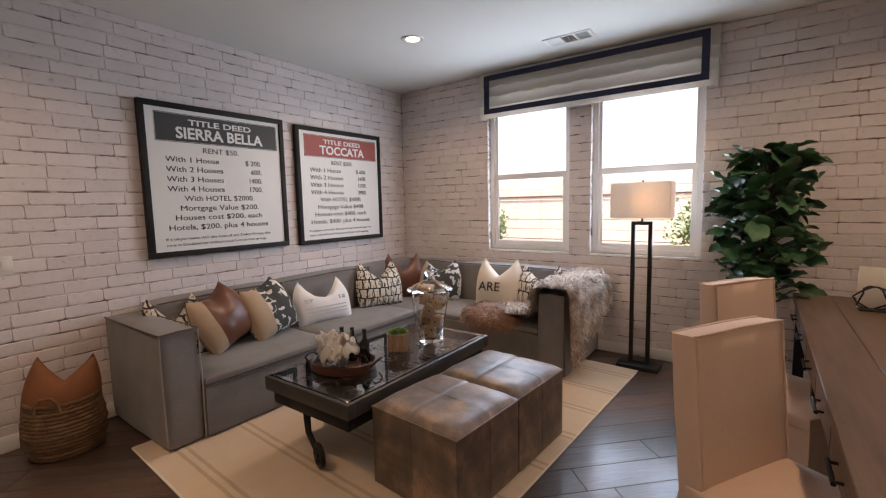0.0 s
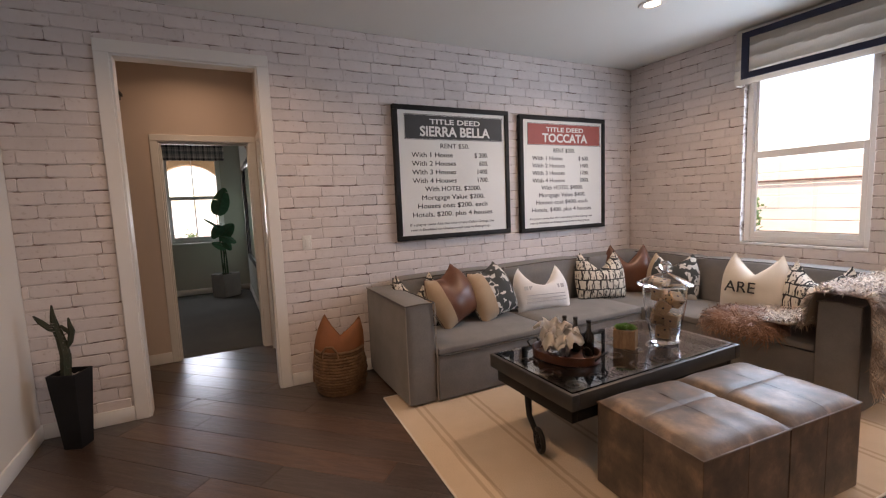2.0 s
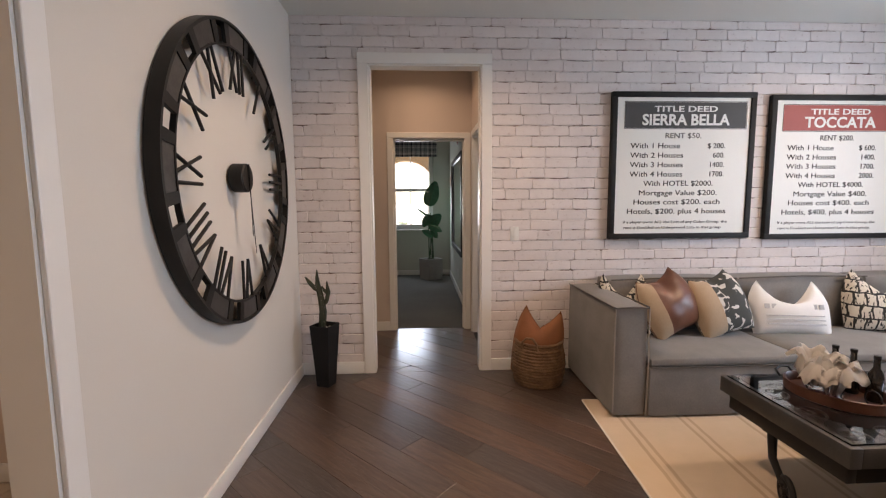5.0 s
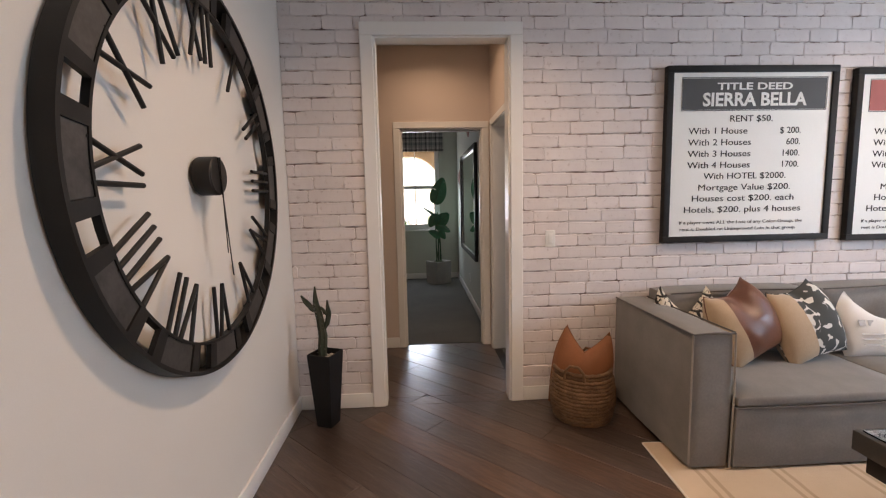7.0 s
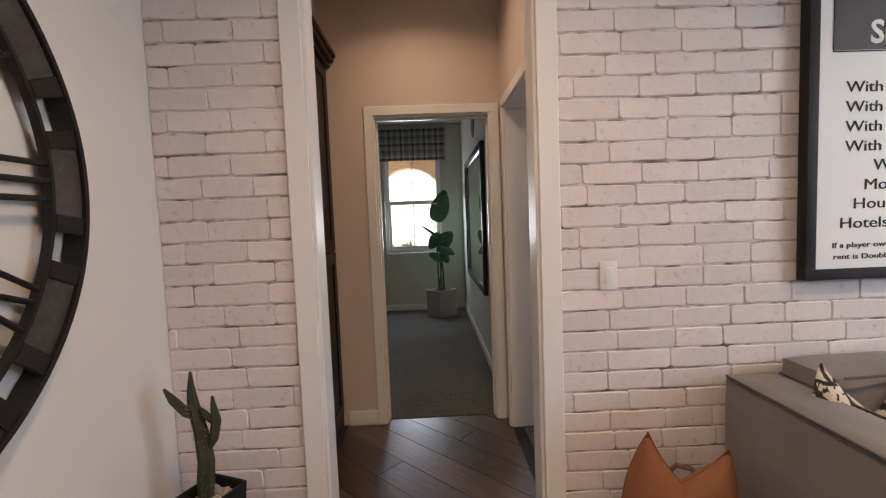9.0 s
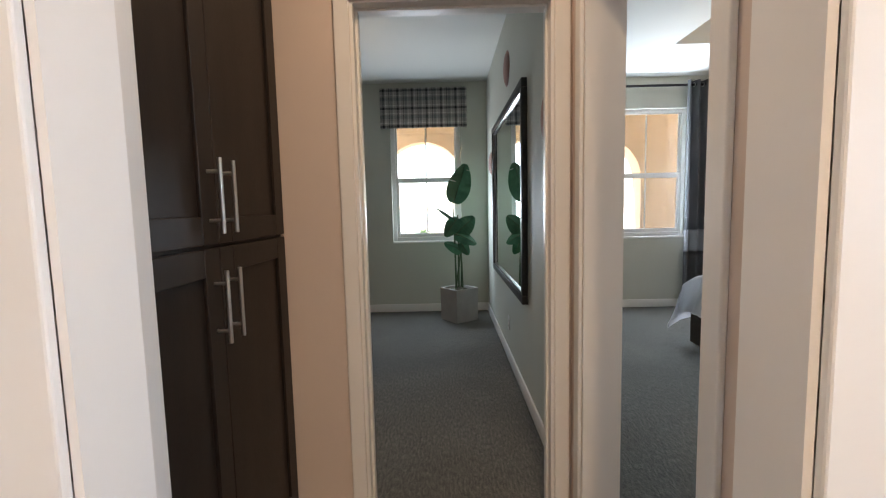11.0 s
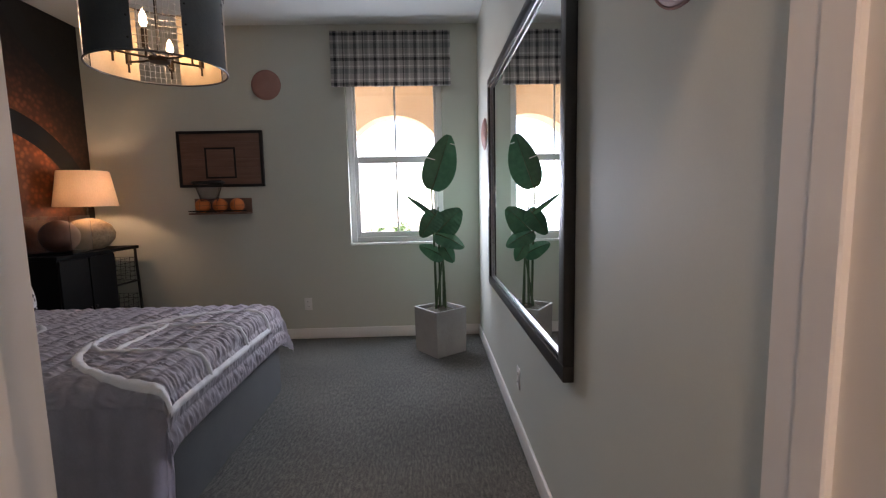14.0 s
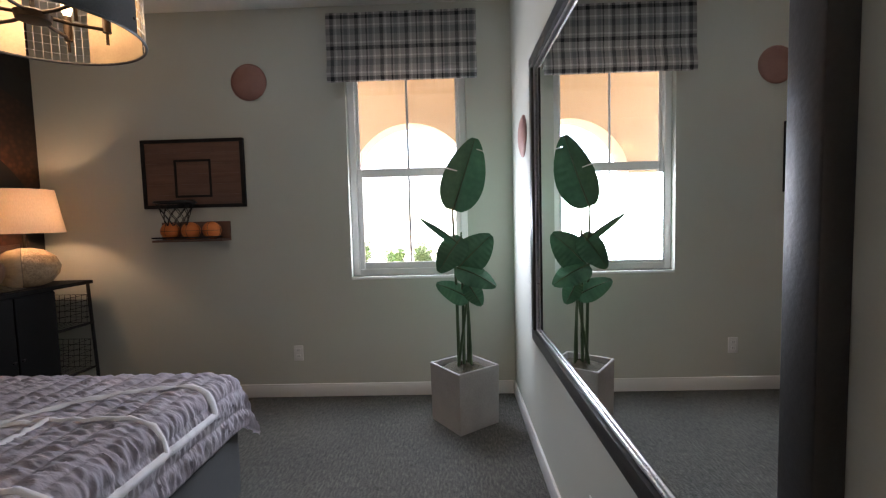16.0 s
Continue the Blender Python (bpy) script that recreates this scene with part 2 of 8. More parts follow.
def wall(name, axis, a, b, u0, u1, z0, z1, holes, material, label):
    """A wall with thickness from a to b across axis ('x' or 'y'), along the other from u0 to u1, with holes (u0, u1, z0, z1)."""
    bm = bmesh.new()
    us = sorted({u0, u1, *[h[0] for h in holes], *[h[1] for h in holes]})
    for p, q in zip(us, us[1:]):
        zs = [z0]
        for h in sorted(holes, key=lambda h: h[2]):
            if h[0] < (p + q) / 2 < h[1]:
                zs += [h[2], h[3]]
        zs.append(z1)
        for lo, hi in zip(zs[::2], zs[1::2]):
            if hi - lo > 1e-4:
                if axis == "x":
                    box(a, b, p, q, lo, hi, bm=bm)
                else:
                    box(p, q, a, b, lo, hi, bm=bm)
    bmesh.ops.remove_doubles(bm, verts=bm.verts[:], dist=1e-5)
    return tagged(part(name, bm, material), label, "wall", kind="structure")


def brick_material():
    m, n, l, p = nodes_of("whitewashed_brick")
    v = mapped(n, l)
    oi, gi = n.new("ShaderNodeObjectInfo"), n.new("ShaderNodeNewGeometry")
    big, mid, fine = noise_of(n, l, v, 5, 4), noise_of(n, l, v, 28, 5, 0.65), noise_of(n, l, v, 160, 4)
    base = ramp(n, l, big, ((0.3, (0.66, 0.585, 0.57)), (0.7, (0.74, 0.67, 0.655))))
    worn = ramp(n, l, mid, ((0.30, (0.36, 0.27, 0.23)), (0.40, (0.70, 0.65, 0.63)), (0.75, (0.76, 0.72, 0.695))))
    col = mixed(n, l, 0.42, base, worn)
    rnd = maths(n, l, "FRACT", maths(n, l, "ADD", oi.outputs["Random"], gi.outputs["Random Per Island"]))
    hs = n.new("ShaderNodeHueSaturation")
    l.new(maths(n, l, "ADD", maths(n, l, "MULTIPLY", rnd, 0.12), 0.93), hs.inputs["Value"])
    l.new(col, hs.inputs["Color"])
    l.new(hs.outputs[0], p.inputs["Base Color"])
    p.inputs["Roughness"].default_value = 0.72
    bumped(n, l, p, maths(n, l, "ADD", mid, maths(n, l, "MULTIPLY", fine, 0.5)), 0.45, 0.004)
    return m


def mortar_material():
    m, n, l, p = nodes_of("shadow_patched_mortar")
    v = mapped(n, l)
    # brown patches paint the broken shadow lines of the recessed joints into the colour
    f = noise_of(n, l, mapped(n, l, (7, 7, 13)), 1.0, 4, 0.65)
    l.new(ramp(n, l, f, ((0.36, (0.16, 0.11, 0.09)), (0.45, (0.42, 0.35, 0.32)), (0.53, (0.68, 0.62, 0.60)))), p.inputs["Base Color"])
    p.inputs["Roughness"].default_value = 0.9
    bumped(n, l, p, noise_of(n, l, v, 120, 3), 0.4, 0.003)
    return m


BRICK, MORTAR = brick_material(), mortar_material()

brick_wall = wall("wall_west", "x", -0.12, -0.007, Y_CLOCK, Y_WIN, 0, H, [(*OPEN, 0, OPEN_H)], MORTAR, "whitewashed brick wall with a cased opening")
window_wall = wall("wall_north", "y", Y_WIN + 0.007, Y_WIN + 0.14, -0.12, X_NEAR, 0, H, [(*W1, *WZ), (*W2, *WZ)], MORTAR, "whitewashed brick wall with two windows")
clock_wall = wall("wall_south", "y", Y_CLOCK - 0.12, Y_CLOCK, -0.12, X_NEAR, 0, H, [(2.345, 3.75, 0, 2.44)], PAINT_WARM, "off-white painted wall with a cased opening")
wall("wall_east", "x", X_NEAR, X_NEAR + 0.12, Y_CLOCK - 0.12, Y_WIN + 0.14, 0, H, [], PAINT_WARM, "plain painted wall behind the sitting area")
wall("wall_hall_south", "y", -1.14, -1.02, X_BED, -0.12, 0, H, [], PAINT_HALL, "plain wall behind the built-in cabinet")
wall("wall_hall_end", "x", X_BED, X_HALL, -1.02, Y_MIR - 0.017, 0, H, [(*DOOR, 0, DOOR_H)], PAINT_HALL, "beige hall wall with a bedroom doorway")
wall("wall_hall_north", "y", 0.50, Y_BED2, X_BED, -0.12, 0, H, [(*SIDE, 0, DOOR_H)], PAINT_HALL, "beige hall wall with a doorway to a bedroom")
wall("wall_mirror", "y", Y_MIR, Y_BED2, X_FAR, X_BED, 0, H, [], PAINT_BED, "pale grey-green bedroom wall")
wall("wall_bed_south", "y", Y_ACC - 0.12, Y_ACC, X_FAR, X_HALL, 0, H, [], PAINT_BED, "bedroom wall behind a dark mural")
wall("wall_bed_east", "x", X_BED, X_HALL, Y_ACC, -1.14, 0, H, [], PAINT_BED, "pale bedroom wall beside the doorway")
wall("wall_bed_east_skin", "x", X_BED - 0.008, X_BED - 0.001, -1.14, Y_MIR, 0, H, [(DOOR[0] - 0.02, DOOR[1] + 0.02, 0, DOOR_H + 0.02)], PAINT_BED, "pale bedroom wall round the doorway")
wall("wall_far", "x", X_FAR - 0.16, X_FAR, Y_ACC - 0.12, Y_B2 + 0.1, 0, H + 0.4, [(*BW, *BWZ), (*RW, *BWZ)], PAINT_BED, "pale bedroom wall with windows")
wall("wall_bed2_north", "y", Y_B2, Y_B2 + 0.1, X_FAR, -0.24, 0, H + 0.4, [], PAINT_HALL, "warm beige wall of the second bedroom")
wall("wall_bed2_east", "x", -0.24, -0.121, Y_BED2, Y_B2 + 0.1, 0, H + 0.4, [], PAINT_HALL, "plain wall of the second bedroom")
# passage behind the clock wall
wall("wall_passage_side", "x", 1.19, 1.31, -3.0, Y_CLOCK - 0.12, 0, H, [], PAINT_HALL, "beige wall of the passage")
wall("wall_passage_end", "y", -3.12, -3.0, 1.19, X_NEAR, 0, H, [], PAINT_HALL, "beige end wall of the passage")
wall("wall_passage_east", "x", X_NEAR, X_NEAR + 0.12, -3.12, Y_CLOCK - 0.12, 0, H, [], PAINT_HALL, "beige wall of the passage")

for nm, r in (("ceiling", (-0.12, X_NEAR, Y_CLOCK - 0.12, Y_WIN + 0.14)), ("ceiling_hall", (X_BED, -0.12, -1.14, Y_BED2)), ("ceiling_bedroom", (X_FAR, X_BED, Y_ACC - 0.12, Y_MIR + 0.06)), ("ceiling_passage", (1.19, X_NEAR + .12, -3.12, Y_CLOCK - 0.12))):
    tagged(part(nm, box(r[0], r[1], r[2], r[3], H, H + 0.1), CEILING), "smooth white painted ceiling", "ceiling", kind="structure")
# tray ceiling of the second bedroom
bm = bmesh.new()
x0, x1, y0, y1 = X_FAR, -0.24, Y_BED2, Y_B2
box(x0, x1, y0, 2.22, H, H + 0.4, bm=bm)
box(x0, x1, 3.75, y1, H, H + 0.4, bm=bm)
box(x0, -3.87, 2.22, 3.75, H, H + 0.4, bm=bm)
box(-1.4, x1, 2.22, 3.75, H, H + 0.4, bm=bm)
box(-3.87, -1.4, 2.22, 3.75, H + 0.24, H + 0.4, bm=bm)
tagged(part("ceiling_bedroom_tray", bm, CEILING), "white tray ceiling with a raised middle", "ceiling", kind="structure")


def casing(name, axis, face, out, u0, u1, top, width, depth, parent_label, bottom=0.0, band=False):
    """Flat door casing round an opening on one wall face; out is +1 or -1."""
    bm = bmesh.new()
    a, b = sorted((face, face + out * depth))
    c, d = sorted((face, face + out * (depth + 0.003)))
    for p, q, lo, hi in ((u0 - width, u0, bottom, top), (u1, u1 + width, bottom, top), (u0 - width, u1 + width, top, top + width)):
        if axis == "x":
            box(a, b, p, q, lo, hi, 0.004, 2, bm)
        else:
            box(p, q, a, b, lo, hi, 0.004, 2, bm)
    for p, q, lo, hi in () if not band else ((u0 - width, u0 - width + 0.014, bottom, top + width - 0.0142), (u1 + width - 0.014, u1 + width, bottom, top + width - 0.0142), (u0 - width, u1 + width, top + width - 0.014, top + width)):
        if axis == "x":
            box(c, d, p, q, lo, hi, 0.003, 2, bm)
        else:
            box(p, q, c, d, lo, hi, 0.003, 2, bm)
    return tagged(part(name, bm, TRIM), parent_label, "trim", kind="structure")


def lining(name, axis, a, b, u0, u1, top, label, t=0.012, stop=False):
    bm = bmesh.new()
    for p, q, lo, hi in ((u0, u0 + t, 0, top - t), (u1 - t, u1, 0, top - t), (u0, u1, top - t, top)):
        if axis == "x":
            box(a, b, p, q, lo, hi, bm=bm)
        else:
            box(p, q, a, b, lo, hi, bm=bm)
    # door stop
    m = (a + b) / 2
    for p, q, lo, hi in () if not stop else ((u0 + t, u0 + t + 0.011, 0, top - t - 0.011), (u1 - t - 0.011, u1 - t, 0, top - t - 0.011), (u0 + t, u1 - t, top - t - 0.011, top - t)):
        if axis == "x":
            box(m - 0.018, m + 0.018, p, q, lo, hi, 0.002, 1, bm)
        else:
            box(p, q, m - 0.018, m + 0.018, lo, hi, 0.002, 1, bm)
    return tagged(part(name, bm, TRIM), label, "trim", kind="structure")


casing("trim_opening", "x", 0.0, 1, *OPEN, OPEN_H, 0.082, 0.016, "white casing round the tall opening in the brick")
lining("trim_opening_lining", "x", -0.12, 0.0, *OPEN, OPEN_H, "white lining of the tall opening")
casing("trim_opening_hall", "x", -0.12, -1, OPEN[0], OPEN[1], OPEN_H, 0.075, 0.014, "white casing on the hall side")
casing("trim_bedroom_door", "x", X_HALL, 1, *DOOR, DOOR_H, 0.058, 0.015, "white casing round the bedroom doorway")
lining("trim_bedroom_door_lining", "x", X_BED - 0.008, X_HALL, *DOOR, DOOR_H, "white jamb of the bedroom doorway", stop=True)
casing("trim_bedroom_door_inner", "x", X_BED - 0.008, -1, *DOOR, DOOR_H, 0.058, 0.015, "white casing inside the bedroom doorway")
casing("trim_side_door", "y", 0.50, -1, *SIDE, DOOR_H, 0.058, 0.015, "white casing round the second doorway")
lining("trim_side_door_lining", "y", 0.50, Y_BED2, *SIDE, DOOR_H, "white jamb of the second doorway")
casing("trim_passage", "y", Y_CLOCK, 1, 2.345, 3.75, 2.44, 0.075, 0.016, "white casing round the passage opening")
lining("trim_passage_lining", "y", Y_CLOCK - 0.12, Y_CLOCK, 2.345, 3.75, 2.44, "white lining of the passage opening")


def skirting(name, runs, h=0.10, t=0.014):
    """Baseboard along runs (x0, y0, x1, y1, nx, ny) with the room on the side of (nx, ny)."""
    bm = bmesh.new()
    for x0, y0, x1, y1, nx, ny in runs:
        xa, xb = sorted((x0, x1))
        ya, yb = sorted((y0, y1))
        if nx:
            p, q = sorted((x0, x0 + nx * t))
            box(p, q, ya, yb, 0, h, 0.005, 2, bm)
        else:
            p, q = sorted((y0, y0 + ny * t))
            box(xa, xb, p, q, 0, h, 0.005, 2, bm)
    return tagged(part(name, bm, TRIM, smooth=40), "white painted baseboard", "baseboard", kind="structure")


skirting("baseboard", [(0, Y_CLOCK + 0.014, 0, OPEN[0] - 0.083, 1, 0), (0, OPEN[1] + 0.083, 0, Y_WIN, 1, 0), (0.014, Y_WIN, X_NEAR, Y_WIN, 0, -1), (0, Y_CLOCK, 2.269, Y_CLOCK, 0, 1), (3.826, Y_CLOCK, X_NEAR, Y_CLOCK, 0, 1), (X_NEAR, Y_CLOCK + .014, X_NEAR, Y_WIN - .014, -1, 0)])
skirting("baseboard_hall", [(X_HALL, -0.585, X_HALL, DOOR[0] - 0.059, 1, 0), (-0.28, 0.5, -0.135, 0.5, 0, -1)])
skirting("baseboard_bedroom", [(X_FAR, Y_ACC, X_FAR, Y_MIR - 0.014, 1, 0), (X_FAR, Y_MIR, X_BED - 0.01, Y_MIR, 0, -1), (X_BED - 0.008, Y_ACC, X_BED - 0.008, DOOR[0] - 0.06, -1, 0)])
skirting("baseboard_second_bedroom", [(X_FAR, Y_BED2, X_FAR, Y_B2 - 0.014, 1, 0), (X_FAR, Y_B2, -0.24, Y_B2, 0, -1)])
skirting("baseboard_passage", [(1.31, -3.0, 1.31, Y_CLOCK - 0.121, 1, 0), (1.324, -3.0, X_NEAR, -3.0, 0, 1)])


def window(name, axis, face, out, u0, u1, z0, z1, mid, label, mullion=True, depth=0.14):
    """A single-hung vinyl window set in a wall; out is the direction of outdoors."""
    w = tagged(new(name), label, "window", kind="structure")
    f = face + out * 0.055
    g = face + out * 0.115
    a, b = sorted((f, g))

    def bars(items, lo, hi, bev=0.004):
        bm = bmesh.new()
        for p, q, s, t in items:
            if axis == "x":
                box(lo, hi, p, q, s, t, bev, 1, bm)
            else:
                box(p, q, lo, hi, s, t, bev, 1, bm)
        return bm
    k = 0.05
    part("window_frame", bars(((u0, u0 + k, z0, z1), (u1 - k, u1, z0, z1), (u0 + k, u1 - k, z0, z0 + k), (u0 + k, u1 - k, z1 - k, z1)), a, b), VINYL, w)
    a2, b2 = sorted((f + out * 0.008, f + out * 0.04))
    part("sash_lower", bars(((u0 + k, u0 + k + 0.036, z0 + k, mid + 0.03), (u1 - k - 0.036, u1 - k, z0 + k, mid + 0.03), (u0 + k + 0.036, u1 - k - 0.036, z0 + k, z0 + k + 0.045), (u0 + k + 0.036, u1 - k - 0.036, mid - 0.03, mid + 0.03)), a2, b2), VINYL, w)
    a3, b3 = sorted((f + out * 0.042, f + out * 0.058))
    part("sash_upper", bars(((u0 + k, u0 + k + 0.022, mid - 0.02, z1 - k), (u1 - k - 0.022, u1 - k, mid - 0.02, z1 - k), (u0 + k + 0.022, u1 - k - 0.022, mid - 0.02, mid + 0.012)), a3, b3), VINYL, w)
    c = (u0 + u1) / 2
    if mullion:
        a4, b4 = sorted((f + out * 0.044, f + out * 0.054))
        part("muntin", bars(((c - 0.008, c + 0.008, mid + 0.012, z1 - k), (c - 0.008, c + 0.008, z0 + k + 0.04, mid - 0.02)), a4, b4, 0.002), VINYL, w)
    for lo, hi in ((z0 + k, mid), (mid, z1 - k)):
        a5, b5 = sorted((f + out * 0.0462, f + out * 0.0502))
        pane = part("pane", bars(((u0 + k, u1 - k, lo, hi),), a5, b5, 0), GLASS, w)
        pane.visible_shadow = False
    # drywall returns and sill
    s0, s1 = sorted((face - out * 0.003, f))
    bm = bmesh.new()
    if axis == "x":
        box(s0, s1, u0, u1, z0 - 0.022, z0 - 0.0, 0.003, 1, bm)
    else:
        box(u0, u1, s0, s1, z0 - 0.022, z0 - 0.0, 0.003, 1, bm)
    part("window_sill", bm, TRIM, w)
    return w


window("window_1", "y", Y_WIN, 1, *W1, *WZ, 1.71, "white vinyl single-hung window with bright daylight", False)
window("window_2", "y", Y_WIN, 1, *W2, *WZ, 1.71, "white vinyl single-hung window behind a floor lamp", False)
window("window_3", "x", X_FAR, -1, *BW, *BWZ, 1.635, "white vinyl bedroom window with a centre bar")
window("window_4", "x", X_FAR, -1, *RW, *BWZ, 1.63, "white vinyl window of the second bedroom")


# floors
def plank_material():
    m, n, l, p = nodes_of("dark_oak_plank")
    oi = n.new("ShaderNodeObjectInfo")
    tc = n.new("ShaderNodeTexCoord")
    add = n.new("ShaderNodeVectorMath")
    add.operation = "ADD"
    cmb = n.new("ShaderNodeCombineXYZ")
    l.new(maths(n, l, "MULTIPLY", oi.outputs["Random"], 37.0), cmb.inputs[0])
    l.new(maths(n, l, "MULTIPLY", oi.outputs["Random"], 53.0), cmb.inputs[2])
    l.new(tc.outputs["Object"], add.inputs[0])
    l.new(cmb.outputs[0], add.inputs[1])
    turn = n.new("ShaderNodeMapping")
    turn.inputs["Rotation"].default_value = (0, 0, radians(-45))
    l.new(add.outputs[0], turn.inputs[0])
    mp = n.new("ShaderNodeMapping")
    mp.inputs["Scale"].default_value = (1.0, 9.0, 1.0)
    l.new(turn.outputs[0], mp.inputs[0])
    grain = noise_of(n, l, mp.outputs[0], 2.2, 6, 0.6, 1.6)
    mp2 = n.new("ShaderNodeMapping")
    mp2.inputs["Scale"].default_value = (2.2, 70.0, 1.0)
    l.new(turn.outputs[0], mp2.inputs[0])
    fine = noise_of(n, l, mp2.outputs[0], 1.0, 4, 0.6, 0.8)
    cath = maths(n, l, "FRACT", maths(n, l, "MULTIPLY", grain, 7.0))
    f = maths(n, l, "ADD", maths(n, l, "MULTIPLY", grain, 0.62), maths(n, l, "ADD", maths(n, l, "MULTIPLY", fine, 0.20), maths(n, l, "MULTIPLY", cath, 0.16)))
    brown = ramp(n, l, f, ((0.25, (0.032, 0.017, 0.011)), (0.55, (0.082, 0.044, 0.028)), (0.8, (0.14, 0.08, 0.052))))
    grey = ramp(n, l, f, ((0.25, (0.032, 0.023, 0.019)), (0.55, (0.07, 0.05, 0.041)), (0.8, (0.12, 0.09, 0.072))))
    col = mixed(n, l, maths(n, l, "FRACT", maths(n, l, "MULTIPLY", oi.outputs["Random"], 7.31)), brown, grey)
    hs = n.new("ShaderNodeHueSaturation")
    l.new(maths(n, l, "ADD", maths(n, l, "MULTIPLY", oi.outputs["Random"], 0.85), 0.62), hs.inputs["Value"])
    l.new(col, hs.inputs["Color"])
    l.new(hs.outputs[0], p.inputs["Base Color"])
    l.new(maths(n, l, "ADD", maths(n, l, "MULTIPLY", fine, 0.16), 0.27), p.inputs["Roughness"])
    p.inputs["Coat Weight"].default_value = 0.6
    p.inputs["Coat Roughness"].default_value = 0.17
    bumped(n, l, p, maths(n, l, "ADD", maths(n, l, "MULTIPLY", cath, 0.6), maths(n, l, "MULTIPLY", fine, 0.3)), 0.34, 0.003)
    return m


def carpet_material():
    m, n, l, p = nodes_of("loop_carpet")
    v = mapped(n, l)
    big = noise_of(n, l, v, 1.3, 3)
    tuft = n.new("ShaderNodeTexVoronoi")
    tuft.inputs["Scale"].default_value = 150
    l.new(v, tuft.inputs["Vector"])
    rib = noise_of(n, l, mapped(n, l, (26, 90, 1)), 1.0, 3, 0.7)
    f = maths(n, l, "ADD", maths(n, l, "MULTIPLY", rib, 0.75), maths(n, l, "MULTIPLY", big, 0.25))
    l.new(ramp(n, l, f, ((0.36, (0.036, 0.038, 0.033)), (0.5, (0.080, 0.079, 0.069)), (0.64, (0.150, 0.144, 0.126)))), p.inputs["Base Color"])
    p.inputs["Roughness"].default_value = 0.95
    p.inputs["Sheen Weight"].default_value = 0.10
    bumped(n, l, p, maths(n, l, "SUBTRACT", rib, maths(n, l, "MULTIPLY", tuft.outputs["Distance"], 0.8)), 0.8, 0.006)
    return m


CARPET = carpet_material()
PLANK = plank_material()
floor = tagged(part("floor", box(-1.275, X_NEAR, -1.14, Y_WIN, -0.06, -0.006), DARK), "dark oak plank floor laid on the diagonal", "floor", kind="structure")
tagged(part("floor_bedroom", box(X_FAR, -1.275, Y_ACC, Y_MIR, -0.05, 0.004), CARPET), "grey loop-pile carpet with ribbed texture", "carpet", kind="structure")
tagged(part("floor_second_bedroom", box(X_FAR, -0.24, 0.57, Y_B2, -0.05, 0.0045), CARPET), "grey loop-pile carpet", "carpet", kind="structure")

# ---- ceiling lamps ----
WARM = (1.0, 0.75, 0.52)
CAN_GLOW = glowing("lamp_lens", (1.0, 0.83, 0.62), 3.0)


def downlight(x, y, watts, group="recessed ceiling lights", z=H):
    d = thing("ceiling_light", (x, y, z), label="round recessed ceiling light with a white ring, switched on", category="ceiling light", group=group)
    part("trim_ring", lathe([(0.055, -0.001), (0.062, -0.006), (0.088, -0.007), (0.094, -0.003), (0.095, -0.0005)], 40), TRIM, d, smooth=50)
    part("lens", lathe([(0.0, -0.0035), (0.0555, -0.0035)], 40), CAN_GLOW, d)
    lamp = new("lamp_light", bpy.data.lights.new("lamp_light", "AREA"))
    lamp.data.shape, lamp.data.size, lamp.data.energy, lamp.data.color, lamp.data.spread = "DISK", 0.1, watts, WARM, radians(150)
    lamp.matrix_basis = pose(0, 0, -0.012)
    lamp.parent = d
    return d


for x, y in ((1.27, 3.06), (1.27, 0.25), (4.3, 3.06), (4.3, 0.25)):
    downlight(x, y, 3.5)
downlight(-0.62, -0.05, 0.82)
# unseen light added to brighten the passage
downlight(3.2, -2.1, 1.2)


# ---- skylight coming in through the window openings ----
def window_light(at, aim, w, h, watts, colour=(0.70, 0.85, 1.0)):
    s = new("window_daylight", bpy.data.lights.new("window_daylight", "AREA"))
    s.data.shape, s.data.size, s.data.size_y, s.data.energy, s.data.color = "RECTANGLE", w, h, watts, colour
    s.matrix_basis = look(at, aim)


for a, b in (W1, W2):
    c = (a + b) / 2
    window_light((c, Y_WIN + 0.045, (WZ[0] + 2.32) / 2), (c, 0.0, (WZ[0] + 2.32) / 2), b - a - 0.1, 2.32 - WZ[0] - 0.1, 7.3, (0.54, 0.76, 1.0))
c = (BW[0] + BW[1]) / 2
window_light((X_FAR - 0.045, c, 1.27), (0.0, c, 1.27), 0.72, 0.62, 3.15)
c = (RW[0] + RW[1]) / 2
window_light((X_FAR - 0.045, c, 1.65), (0.0, c, 1.65), 0.8, 1.4, 8.5)

# ---- sitting room: materials ----
SOFA = cloth("grey_linen", (0.145, 0.136, 0.128), (0.22, 0.206, 0.194), 700, big=5)
PIPING = cloth("sofa_piping", (0.07, 0.06, 0.055), (0.11, 0.10, 0.09), 900)
PIPING_LIGHT = cloth("sofa_piping_light", (0.28, 0.255, 0.23), (0.36, 0.33, 0.30), 900)
TAN_CLOTH = cloth("tan_burlap", (0.40, 0.29, 0.19), (0.52, 0.40, 0.28), 500)
WHITE_CLOTH = cloth("white_cotton", (0.72, 0.71, 0.70), (0.80, 0.79, 0.78), 800)
CREAM_CLOTH = cloth("cream_canvas", (0.62, 0.56, 0.47), (0.72, 0.66, 0.57), 500)
LEATHER = surface("brown_leather", (0.10, 0.038, 0.020), (0.19, 0.075, 0.042), 7, 140, 0.34, bump=0.4, dist=0.002)
